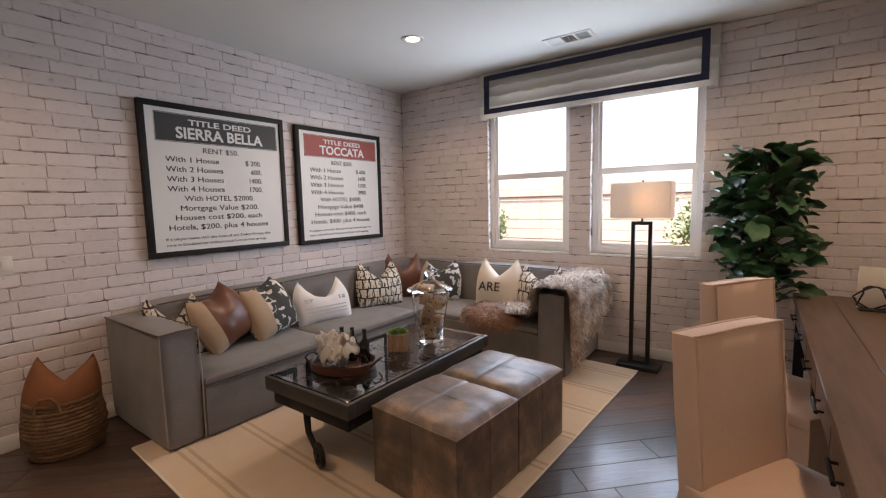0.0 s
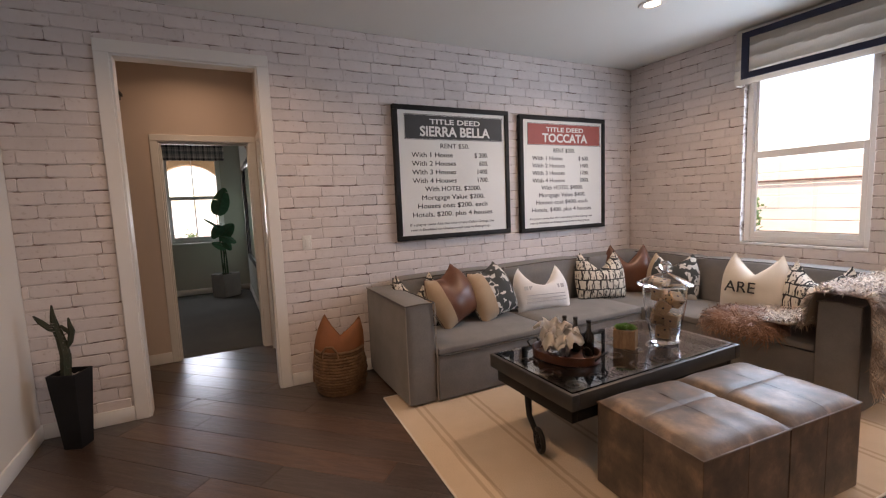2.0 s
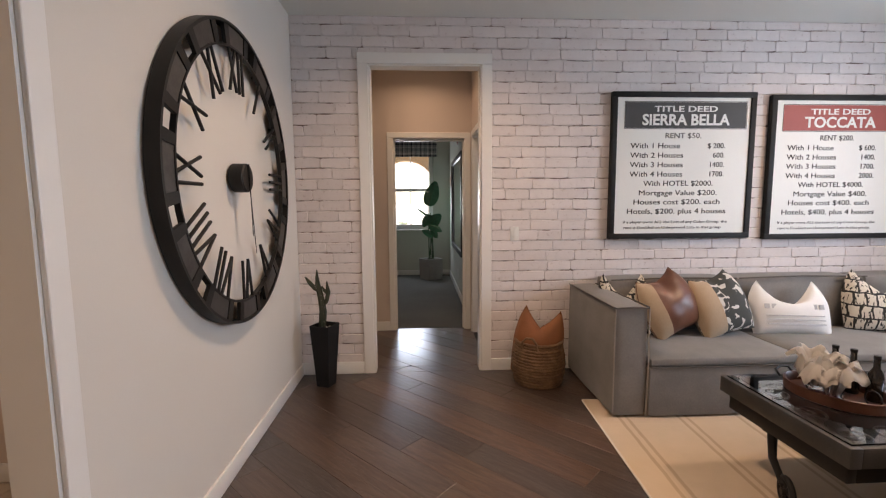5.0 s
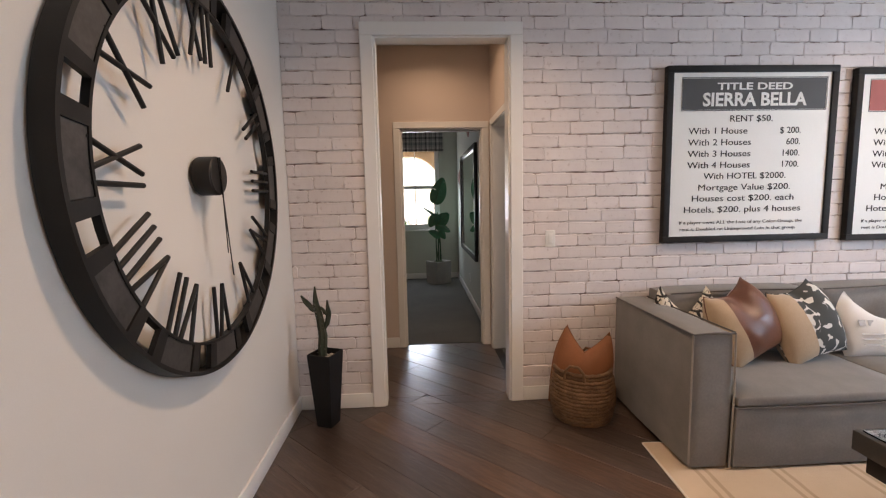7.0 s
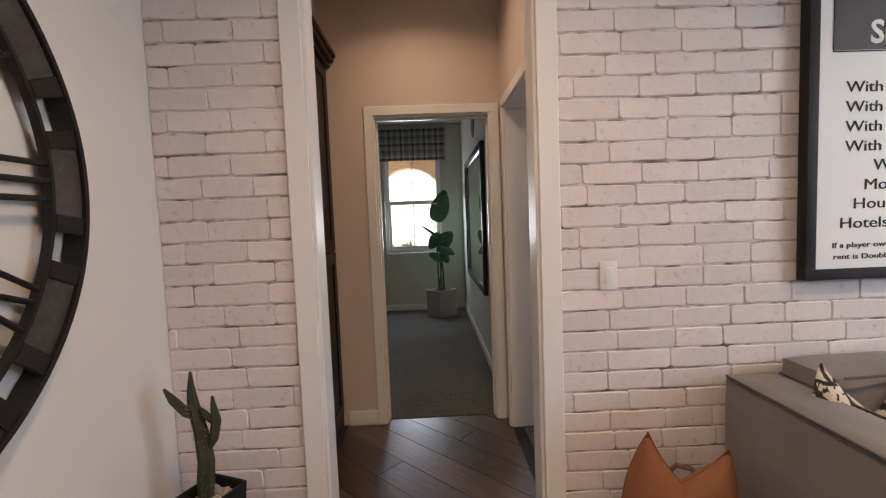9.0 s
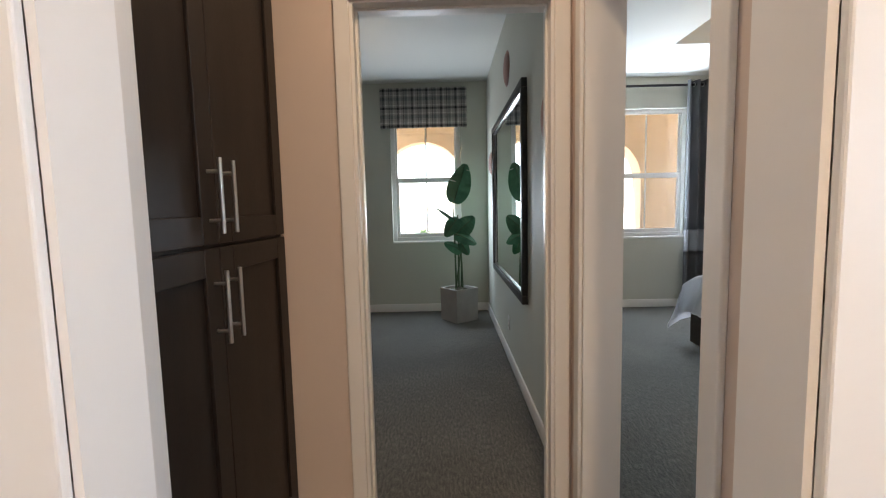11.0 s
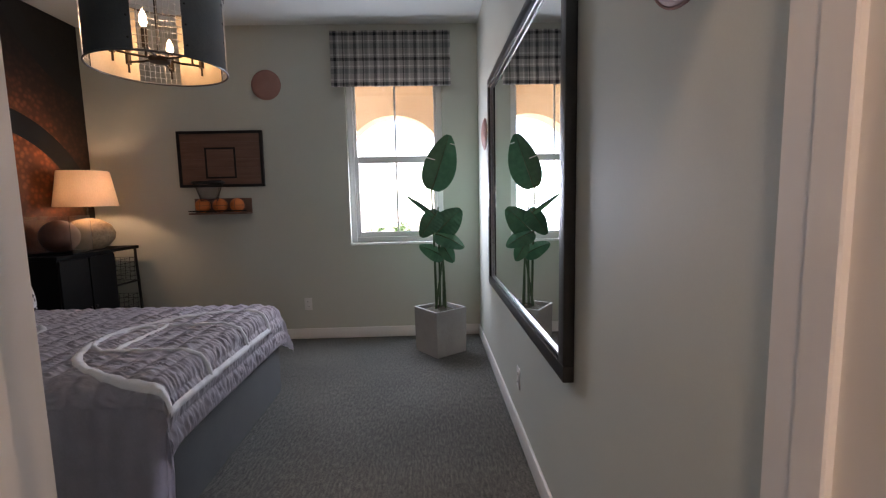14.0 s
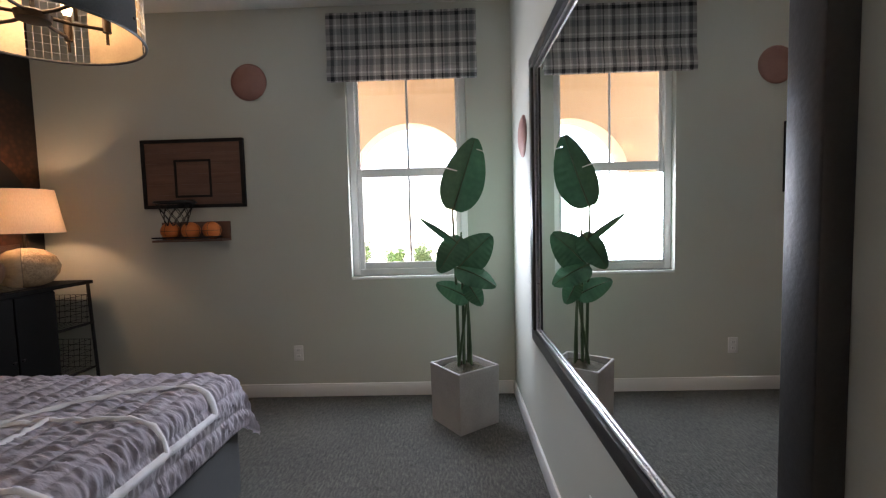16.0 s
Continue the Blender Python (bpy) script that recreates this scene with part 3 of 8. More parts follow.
RUST = surface("rust_suede", (0.21, 0.075, 0.028), (0.30, 0.115, 0.048), 6, 200, 0.75, bump=0.2)
INK = surface("black_ink", (0.02, 0.02, 0.02), (0.035, 0.035, 0.035), 8, 80, 0.8)
WOOD_DARK = surface("espresso_wood", (0.018, 0.013, 0.010), (0.045, 0.032, 0.024), 3, 50, 0.5, spec=0.2, stretch=(1, 8, 8), bump=0.25)
WOOD_TRAY = surface("walnut_tray", (0.06, 0.022, 0.013), (0.12, 0.048, 0.028), 5, 60, 0.35, stretch=(1, 6, 6), bump=0.2)
WOOD_BOX = surface("weathered_planter_wood", (0.20, 0.12, 0.07), (0.38, 0.25, 0.15), 9, 60, 0.7, stretch=(6, 6, 1), bump=0.4)
WOOD_DIE = surface("blond_wood", (0.50, 0.33, 0.19), (0.62, 0.43, 0.26), 6, 80, 0.55, stretch=(1, 1, 6), bump=0.15)
GREY_FRAME = surface("grey_zinc_frame", (0.045, 0.043, 0.041), (0.075, 0.072, 0.068), 5, 120, 0.42, metal=0.35, bump=0.15)
PAPER = surface("print_paper", (0.74, 0.75, 0.72), (0.78, 0.79, 0.76), 2, 80, 0.55, bump=0.03)
BANNER_DARK = surface("charcoal_print", (0.035, 0.036, 0.036), (0.05, 0.05, 0.05), 5, 90, 0.55, bump=0.02)
BANNER_RED = surface("red_print", (0.33, 0.075, 0.06), (0.39, 0.10, 0.08), 5, 90, 0.55, bump=0.02)
FRAME_BLACK = surface("black_picture_frame", (0.012, 0.011, 0.0105), (0.026, 0.024, 0.023), 8, 120, 0.6, spec=0.25, stretch=(1, 1, 1), bump=0.2)
CHAIR_CLOTH = cloth("chair_slipcover", (0.60, 0.43, 0.33), (0.70, 0.53, 0.42), 700)
LEAF_DARK = surface("fig_leaf", (0.026, 0.085, 0.038), (0.065, 0.165, 0.07), 9, 40, 0.38, bump=0.25, rnd=0.25)
STEM = surface("woody_stem", (0.07, 0.05, 0.03), (0.14, 0.10, 0.06), 9, 90, 0.8, bump=0.4)
SUCC = surface("succulent_green", (0.06, 0.16, 0.03), (0.14, 0.30, 0.07), 9, 60, 0.5, bump=0.1)
CACTUS = surface("cactus_skin", (0.025, 0.035, 0.018), (0.055, 0.052, 0.035), 14, 140, 0.9, bump=0.5, dist=0.003)
POT_BLACK = surface("matt_black_pot", (0.007, 0.007, 0.008), (0.014, 0.014, 0.016), 4, 120, 0.6, bump=0.06, spec=0.25)
PEBBLE = surface("pebbles", (0.25, 0.23, 0.2), (0.5, 0.47, 0.42), 30, 90, 0.8, bump=0.4)
WICKER = surface("water_hyacinth", (0.07, 0.034, 0.016), (0.27, 0.15, 0.075), 18, 120, 0.75, bump=0.7, dist=0.004, spread=0.5)
LINEN_SHADE = surface("linen_shade", (0.62, 0.53, 0.45), (0.70, 0.61, 0.53), 3, 300, 0.9, bump=0.3)
NAVY = cloth("navy_band", (0.014, 0.017, 0.04), (0.028, 0.032, 0.065), 900)
CLOCK_PLATE = surface("aged_iron_plate", (0.05, 0.046, 0.043), (0.115, 0.105, 0.10), 9, 60, 0.5, metal=0.5, bump=0.3)
DESK_WOOD = surface("smoked_oak_desk", (0.075, 0.045, 0.032), (0.17, 0.11, 0.08), 2.5, 40, 0.42, stretch=(9, 1, 9), bump=0.3)
NAPKIN = cloth("napkin_cotton", (0.76, 0.70, 0.63), (0.84, 0.79, 0.73), 900)
CLEAR = glassy("clear_glass")
BOTTLE = surface("dark_bottle", (0.012, 0.010, 0.008), (0.02, 0.016, 0.012), 4, 40, 0.12, bump=0.0, coat=0.5)


def scribble_material(name, a, b, sx=16.0, sy=11.0):
    """Cream cloth with brushed black box outlines."""
    m, n, l, p = nodes_of(name)
    bt = n.new("ShaderNodeTexBrick")
    v = mapped(n, l, (1, 1, 1), (90, 0, 0))
    nz = n.new("ShaderNodeTexNoise")
    nz.inputs["Scale"].default_value = 14
    l.new(v, nz.inputs["Vector"])
    off = n.new("ShaderNodeVectorMath")
    off.operation = "MULTIPLY_ADD"
    off.inputs[1].default_value = (0.03, 0.03, 0.03)
    l.new(nz.outputs["Color"], off.inputs[0])
    l.new(v, off.inputs[2])
    l.new(off.outputs[0], bt.inputs["Vector"])
    bt.inputs["Scale"].default_value = 1.0
    bt.inputs["Brick Width"].default_value, bt.inputs["Row Height"].default_value = 1 / sx, 1 / sy
    bt.inputs["Mortar Size"].default_value = 0.006
    bt.inputs["Color1"].default_value, bt.inputs["Color2"].default_value = (*a, 1), (*a, 1)
    bt.inputs["Mortar"].default_value = (*b, 1)
    inner = noise_of(n, l, mapped(n, l, (60, 60, 14)), 1.0, 2)
    marks = ramp(n, l, inner, ((0.56, (0, 0, 0)), (0.6, (1, 1, 1))))
    l.new(mixed(n, l, marks, bt.outputs["Color"], b), p.inputs["Base Color"])
    p.inputs["Roughness"].default_value = 0.9
    bumped(n, l, p, noise_of(n, l, v, 500, 2), 0.2, 0.001)
    return m


def spotted_material(name, ground_c, spot, scale=18, edge=0.5):
    """Printed cloth with irregular pale shapes."""
    m, n, l, p = nodes_of(name)
    v = mapped(n, l)
    f = noise_of(n, l, v, scale, 1.5, 0.4, 0.6)
    l.new(ramp(n, l, f, ((edge, ground_c), (edge + 0.02, spot))), p.inputs["Base Color"])
    p.inputs["Roughness"].default_value = 0.9
    bumped(n, l, p, noise_of(n, l, v, 600, 2), 0.2, 0.001)
    return m


SCRIBBLE = scribble_material("scribbled_print", (0.66, 0.61, 0.52), (0.03, 0.028, 0.026))
ANIMAL = spotted_material("charcoal_print_cloth", (0.055, 0.058, 0.055), (0.62, 0.60, 0.55), 17, 0.54)


def hide_material():
    """Patchwork cowhide, silvery brown, with a sheen along the hair."""
    m, n, l, p = nodes_of("patchwork_hide")
    v = mapped(n, l)
    gi = n.new("ShaderNodeNewGeometry")
    big, hair = noise_of(n, l, v, 5.5, 4, 0.6, 0.15), noise_of(n, l, mapped(n, l, (60, 60, 14)), 4.0, 4)
    f = maths(n, l, "ADD", maths(n, l, "MULTIPLY", big, 0.88), maths(n, l, "MULTIPLY", hair, 0.12))
    col = ramp(n, l, f, ((0.34, (0.05, 0.037, 0.029)), (0.5, (0.13, 0.088, 0.062)), (0.64, (0.29, 0.19, 0.125))))
    hs = n.new("ShaderNodeHueSaturation")
    oi = n.new("ShaderNodeObjectInfo")
    rnd = maths(n, l, "FRACT", maths(n, l, "ADD", gi.outputs["Random Per Island"], maths(n, l, "MULTIPLY", oi.outputs["Random"], 5.0)))
    l.new(maths(n, l, "ADD", maths(n, l, "MULTIPLY", rnd, 0.55), 0.70), hs.inputs["Value"])
    l.new(col, hs.inputs["Color"])
    l.new(hs.outputs[0], p.inputs["Base Color"])
    p.inputs["Roughness"].default_value = 0.5
    p.inputs["Sheen Weight"].default_value = 0.1
    p.inputs["Coat Weight"].default_value = 0.3
    p.inputs["Coat Roughness"].default_value = 0.32
    bumped(n, l, p, hair, 0.3, 0.002)
    return m


HIDE = hide_material()


def rug_material():
    m, n, l, p = nodes_of("striped_wool_rug")
    tc = n.new("ShaderNodeTexCoord")
    sp = n.new("ShaderNodeSeparateXYZ")
    l.new(tc.outputs["Object"], sp.inputs[0])
    wob = maths(n, l, "ADD", sp.outputs[1], maths(n, l, "MULTIPLY", noise_of(n, l, mapped(n, l), 9, 2), 0.012))
    y = maths(n, l, "MULTIPLY", maths(n, l, "FRACT", maths(n, l, "DIVIDE", maths(n, l, "ADD", wob, 0.12), 0.38)), 0.38)
    c = (0.60, 0.47, 0.34)
    s = (0.40, 0.29, 0.19)
    stripes = ramp(n, l, maths(n, l, "DIVIDE", y, 0.38), ((0.0, c), (0.70, c), (0.715, s), (0.755, s), (0.77, c), (0.83, c), (0.845, s), (0.885, s), (0.90, c)))
    v = mapped(n, l)
    fine = noise_of(n, l, mapped(n, l, (60, 260, 60)), 1.0, 3)
    l.new(mixed(n, l, 0.3, stripes, ramp(n, l, noise_of(n, l, v, 4, 4), ((0.3, (0.48, 0.37, 0.255)), (0.7, (0.66, 0.53, 0.39))))), p.inputs["Base Color"])
    p.inputs["Roughness"].default_value = 0.95
    bumped(n, l, p, fine, 0.7, 0.004)
    return m


# ---- sofa ----
def puff(x0, x1, y0, y1, z0, z1, r=0.03, belly=(0, 0, 0), seg=3):
    """An upholstered block: rounded edges and slightly swollen faces."""
    bm = box(x0, x1, y0, y1, z0, z1)
    bmesh.ops.subdivide_edges(bm, edges=bm.edges[:], cuts=7, use_grid_fill=True)
    c = Vector(((x0 + x1) / 2, (y0 + y1) / 2, (z0 + z1) / 2))
    h = Vector(((x1 - x0) / 2, (y1 - y0) / 2, (z1 - z0) / 2))
    for v in bm.verts:
        q = [(v.co[i] - c[i]) / h[i] for i in range(3)]
        d = [v.co[i] - c[i] for i in range(3)]
        # round the edges
        o = [max(abs(d[i]) - (h[i] - r), 0.0) for i in range(3)]
        m = math.sqrt(sum(k * k for k in o))
        if m > r:
            for i in range(3):
                if o[i] > 0:
                    d[i] = math.copysign(h[i] - r + o[i] * r / m, d[i])
        for i in range(3):
            if abs(q[i]) > 0.999:
                a, b = q[(i + 1) % 3], q[(i + 2) % 3]
                d[i] += math.copysign(belly[i] * (1 - a * a) * (1 - b * b), q[i])
        w = noise.noise(Vector(v.co) * 4.0) * 0.003
        v.co = c + Vector(d) + Vector((w, w, w))
    return bm


def seam(pts, parent, material, r=0.005, closed=False, name="piping"):
    return part(name, tube(pts, r, 6, closed=closed), material, parent, smooth=60)


sofa = thing("sectional_sofa", (0.03, 1.15, 0), label="grey upholstered corner sofa with piped edges and loose pillows", category="sofa")
# local x from the brick wall, local y along it
part("armrest", puff(0.0, 0.865, 0.0, 0.215, 0.02, 0.725, 0.02, (0.004, 0.006, 0.008)), SOFA, sofa, smooth=60)
SB = 0.255                     # back thickness
SEAT_Z = 0.385
ends = [0.22, 1.22, 2.27]
for a, b in zip(ends, ends[1:]):
    part("backrest", puff(0.0, SB, a, b, 0.02, 0.79, 0.03, (0.012, 0.0, 0.010)), SOFA, sofa, smooth=60)
    part("seat_base", puff(SB + 0.003, 0.885, a + 0.003, b - 0.003, 0.02, 0.345, 0.015, (0.006, 0, 0)), SOFA, sofa, smooth=60)
    part("seat_cushion", puff(SB + 0.003, 0.893, a + 0.004, b - 0.004, 0.345, SEAT_Z + 0.02, 0.018, (0.004, 0, 0.016)), SOFA, sofa, smooth=60)
    seam([(SB + 0.02, a + 0.01, 0.792), (SB + 0.005, (a + b) / 2, 0.80), (SB + 0.02, b - 0.01, 0.792)], sofa, PIPING)
    seam([(0.897, a + 0.006, 0.347), (0.903, (a + b) / 2, 0.345), (0.897, b - 0.006, 0.347)], sofa, PIPING)
part("corner_seat", puff(SB + 0.003, 0.885, 2.273, 3.0, 0.02, SEAT_Z + 0.015, 0.02, (0, 0, 0.012)), SOFA, sofa, smooth=60)
part("backrest", puff(0.0, SB, 2.273, 3.19, 0.02, 0.79, 0.03, (0.01, 0, 0.01)), SOFA, sofa, smooth=60)
for a, b in ((SB + 0.003, 0.93), (0.933, 2.17)):
    part("backrest", puff(a, b, 2.945, 3.19, 0.02, 0.79, 0.03, (0.0, 0.012, 0.01)), SOFA, sofa, smooth=60)
    seam([(a + 0.01, 2.93, 0.792), ((a + b) / 2, 2.94, 0.80), (b - 0.01, 2.93, 0.792)], sofa, PIPING)
part("seat_base", puff(0.889, 2.17, 2.30, 2.942, 0.02, 0.345, 0.015, (0, 0.006, 0)), SOFA, sofa, smooth=60)
part("seat_cushion", puff(0.891, 2.168, 2.292, 2.942, 0.345, SEAT_Z + 0.02, 0.018, (0, 0.004, 0.016)), SOFA, sofa, smooth=60)
part("armrest", puff(2.173, 2.40, 2.27, 3.19, 0.02, 0.70, 0.02, (0.006, 0.004, 0.008)), SOFA, sofa, smooth=60)
# piping of the arms
AX, AY = 0.865, 0.215
seam([(0.02, 0.0, 0.722), (AX - 0.004, -0.002, 0.724)], sofa, PIPING)
seam([(0.02, AY, 0.722), (AX - 0.004, AY, 0.726)], sofa, PIPING)
seam([(AX + 0.002, 0.0, 0.722), (AX + 0.004, AY / 2, 0.728), (AX + 0.002, AY, 0.722)], sofa, PIPING)
seam([(AX + 0.002, 0.0, 0.72), (AX + 0.006, -0.003, 0.4), (AX + 0.003, 0.0, 0.05)], sofa, PIPING_LIGHT)
seam([(AX + 0.002, AY, 0.72), (AX + 0.008, AY + 0.003, 0.4), (AX + 0.003, AY, 0.02)], sofa, PIPING_LIGHT)
seam([(2.175, 2.268, 0.69), (2.288, 2.265, 0.705), (2.40, 2.268, 0.69), (2.402, 2.268, 0.05)], sofa, PIPING)
for x, y in ((0.06, 0.06), (0.80, 0.06), (0.06, 3.1), (0.82, 1.2), (2.3, 2.36), (2.3, 3.1), (1.0, 2.4)):
    part("foot", lathe([(0.02, 0.0), (0.026, 0.022)], 12, at=(x, y, 0)), BLACK_METAL, sofa)


# ---- pillows ----
def pillow(at, w, h, t, rz, lean, material, label, chop=0.09, split=None, group="sofa pillows", roll=0.0, name="throw_pillow"):
    """A stuffed pillow standing on its edge, dented along the top; split: part of the width in the second cloth."""
    p = thing(name, at, rz, label, "pillow", group)
    n = 22
    seed = at[0] * 3.1 + at[1] * 7.7

    def point(u, v, s):
        a, b = 2 * u - 1, 2 * v - 1
        x = a * w / 2 * (1 - 0.30 * max(0.0, b) ** 2 - 0.07 * max(0.0, -b) ** 2)
        z = b * h / 2 * (1 - 0.08 * math.cos(a * math.pi / 2) + 0.05 * abs(a) ** 6)
        dent = 1.7 * chop * max(0.0, 1 - abs(a)) ** 0.9 * max(0.0, b) ** 1.6
        z -= dent
        d = 1.2 * t / 2 * (max(0.0, (1 - a * a) * (1 - b * b))) ** 0.42
        d *= 1 - 0.45 * math.exp(-(a / 0.3) ** 2) * max(0.0, b)
        d += 0.012 * noise.noise(Vector((x * 9 + seed, z * 9, s * 2))) * (1 - a * a) * (1 - b * b)
        co = Vector((x, s * d, z))
        co = Matrix.Rotation(radians(roll), 3, "Y") @ co
        co.z += h / 2 * (1 - 0.08) + 0.004
        return Matrix.Rotation(radians(-lean), 3, "X") @ co
    mats = material if isinstance(material, (list, tuple)) else [material]
    fields = [(0.0, 1.0, mats[0], "")] if split is None else [(0.0, split, mats[1], "_side_panel"), (split, 1.0, mats[0], "")]
    for s, nm in ((-1, "front"), (1, "back")):
        for u0, u1, cloth_of, extra in fields:
            bm = sheet(lambda u, v: point(u0 + (u1 - u0) * u, v, s), n if u1 - u0 > 0.5 else 10, n)
            if s > 0:
                bmesh.ops.reverse_faces(bm, faces=bm.faces[:])
            part(nm + extra, bm, cloth_of, p, smooth=80)
    rim = [point(u, 0, 1) for u in [i / 20 for i in range(20)]] + [point(1, v, 1) for v in [i / 20 for i in range(20)]] + [point(1 - u, 1, 1) for u in [i / 20 for i in range(20)]] + [point(0, 1 - v, 1) for v in [i / 20 for i in range(20)]]
    part("seam", tube(rim, 0.0035, 5, closed=True), mats[0], p, smooth=60)
    return p


SZ = SEAT_Z + 0.018
pillow((0.40, 1.46, SZ), 0.40, 0.45, 0.15, 84, 16, SCRIBBLE, "cream pillow with brushed black box print", 0.10)
pillow((0.53, 1.74, SZ + 0.045), 0.43, 0.44, 0.21, 98, 20, [LEATHER, TAN_CLOTH], "brown leather and tan canvas pillow", 0.02, 0.24, roll=-20)
pillow((0.53, 2.12, SZ + 0.03), 0.44, 0.44, 0.19, 96, 20, [ANIMAL, TAN_CLOTH], "charcoal animal-print pillow with a tan side", 0.01, 0.36, roll=-13)
white_pillow = pillow((0.50, 2.66, SZ), 0.54, 0.40, 0.16, 78, 22, WHITE_CLOTH, "white cotton lumbar pillow with faint grey lettering", 0.13)
pillow((0.50, 3.38, SZ), 0.50, 0.47, 0.19, 68, 16, SCRIBBLE, "cream pillow with brushed black box print", 0.10)
pillow((0.45, 3.80, SZ), 0.46, 0.50, 0.15, 50, 12, LEATHER, "dark brown leather pillow in the sofa corner", 0.10)
pillow((0.86, 3.90, SZ), 0.46, 0.44, 0.17, 24, 14, [ANIMAL, TAN_CLOTH], "charcoal animal-print pillow in the sofa corner", 0.06, 0.12)
are_pillow = pillow((1.58, 3.88, SZ), 0.48, 0.50, 0.19, 8, 14, CREAM_CLOTH, "cream pillow with black capital letters", 0.09)
pillow((1.98, 3.90, SZ), 0.50, 0.46, 0.18, -8, 14, SCRIBBLE, "cream pillow with brushed black box print", 0.09)
lean_m = Matrix.Rotation(radians(-14), 4, "X")


def on_pillow(text, size, p, at, lean, mat, nm="lettering", **k):
    ob = words(text, size, mat, p, (0, 0, 0), nm, **k)
    ob.matrix_basis = Matrix.Rotation(radians(-lean), 4, "X") @ Matrix.Translation(at)
    return ob


on_pillow("ARE", 0.125, are_pillow, (-0.06, -0.119, 0.16), 14, INK, weight=0.0005)
GREY_INK = surface("grey_ink", (0.42, 0.42, 0.43), (0.5, 0.5, 0.51), 8, 80, 0.8)
bm = bmesh.new()
for i, (x0, x1) in enumerate(((-0.20, -0.165), (-0.15, -0.12), (-0.105, -0.07), (0.07, 0.10), (0.115, 0.145), (0.16, 0.19))):
    box(x0, x1, -0.072, -0.069, 0.175, 0.21, 0, 1, bm)
for i in range(3):
    box(-0.2, 0.18, -0.0815, -0.078, 0.06 + 0.03 * i, 0.068 + 0.03 * i, 0, 1, bm)
lt = part("faded_lettering", bm, GREY_INK, white_pillow)
lt.matrix_basis = Matrix.Rotation(radians(-22), 4, "X") @ Matrix.Translation((0, -0.014, 0))

# ---- fur throw over the window end of the sofa ----
def fur_material():
    m, n, l, p = nodes_of("shaggy_fur")
    hi = n.new("ShaderNodeNewGeometry")
    v = mapped(n, l)
    base = ramp(n, l, noise_of(n, l, v, 9, 3), ((0.3, (0.20, 0.12, 0.07)), (0.44, (0.46, 0.34, 0.25)), (0.58, (0.78, 0.68, 0.57))))
    hs = n.new("ShaderNodeHueSaturation")
    l.new(maths(n, l, "ADD", maths(n, l, "MULTIPLY", hi.outputs["Random Per Island"], 0.7), 0.6), hs.inputs["Value"])
    l.new(base, hs.inputs["Color"])
    l.new(hs.outputs[0], p.inputs["Base Color"])
    p.inputs["Roughness"].default_value = 0.6
    p.inputs["Sheen Weight"].default_value = 0.4
    return m


FUR = fur_material()
SUEDE = surface("suede_backing", (0.42, 0.33, 0.26), (0.52, 0.42, 0.34), 6, 160, 0.85, bump=0.2)
throw = thing("fur_throw", (2.32, 3.85, 0.40), label="shaggy brown and cream fur throw draped over the sofa arm", category="throw blanket")
rng = random.Random(5)


def throw_path(s):
    """Profile across the arm in local (x, z): seat side, over the top, down the outside."""
    pts = [(-0.62, 0.06), (-0.30, 0.10), (-0.165, 0.12), (-0.155, 0.26), (-0.13, 0.335), (0.0, 0.35), (0.12, 0.335), (0.145, 0.28), (0.16, 0.10), (0.165, -0.12)]
    k = s * (len(pts) - 1)
    i = min(int(k), len(pts) - 2)
    f = k - i
    return (pts[i][0] * (1 - f) + pts[i + 1][0] * f, pts[i][1] * (1 - f) + pts[i + 1][1] * f)


def throw_point(u, v):
    y = -0.47 + v * 0.93
    lo = 0.28 * max(0.0, v - 0.45) * 1.2 + 0.06 * math.sin(v * 9)
    hi = 1.0 - 0.12 * v + 0.05 * math.sin(v * 14 + 1)
    s = lo * 0.35 + u * (hi - lo * 0.35)
    x, z = throw_path(s)
    w = 0.018 * noise.noise(Vector((x * 5, y * 7, z * 5)))
    side = 1 if s > 0.6 else 0
    return Vector((x + 0.014 + w + (0.03 * math.sin(y * 16) + 0.02) * side * (s - 0.6) * 2, y, z + 0.012 + w + 0.03 * max(0.0, v - 0.75)))


part("hide", sheet(throw_point, 44, 34, thick=0.008), SUEDE, throw, smooth=70)
fur = bmesh.new()


def tuft(bm, p, n, d, length, width, bend):
    side = n.cross(d).normalized() * width
    tip = p + d * length + n * (length * bend)
    mid = p + d * (length * 0.5) + n * (length * (bend * 0.5 + 0.18))
    a, b, c, e, f = bm.verts.new(p - side), bm.verts.new(p + side), bm.verts.new(mid + side * 0.8), bm.verts.new(mid - side * 0.8), bm.verts.new(tip)
    bm.faces.new((a, b, c, e))
    bm.faces.new((e, c, f))


for i in range(10500):
    u, v = rng.random(), rng.random()
    p = throw_point(u, v)
    du, dv = throw_point(min(u + 0.01, 1), v) - throw_point(max(u - 0.01, 0), v), throw_point(u, min(v + 0.01, 1)) - throw_point(u, max(v - 0.01, 0))
    n = dv.cross(du)
    if n.length < 1e-9:
        continue
    n.normalize()
    if n.z < -0.3:
        n = -n
    if abs(n.z) < 0.5 and n.x * (1 if p.x > 0 else -1) < 0:
        n = -n
    d = Vector((rng.gauss(0.05, 0.5), rng.gauss(0, 0.5), -0.75 if abs(n.z) < 0.6 else -0.1))
    d = (d - n * d.dot(n))
    if d.length < 1e-6:
        continue
    tuft(fur, p + n * 0.006, n, d.normalized(), rng.uniform(0.05, 0.12), rng.uniform(0.002, 0.0055), rng.uniform(0.05, 0.45))
part("fur", fur, FUR, throw, "long brown and cream hair")

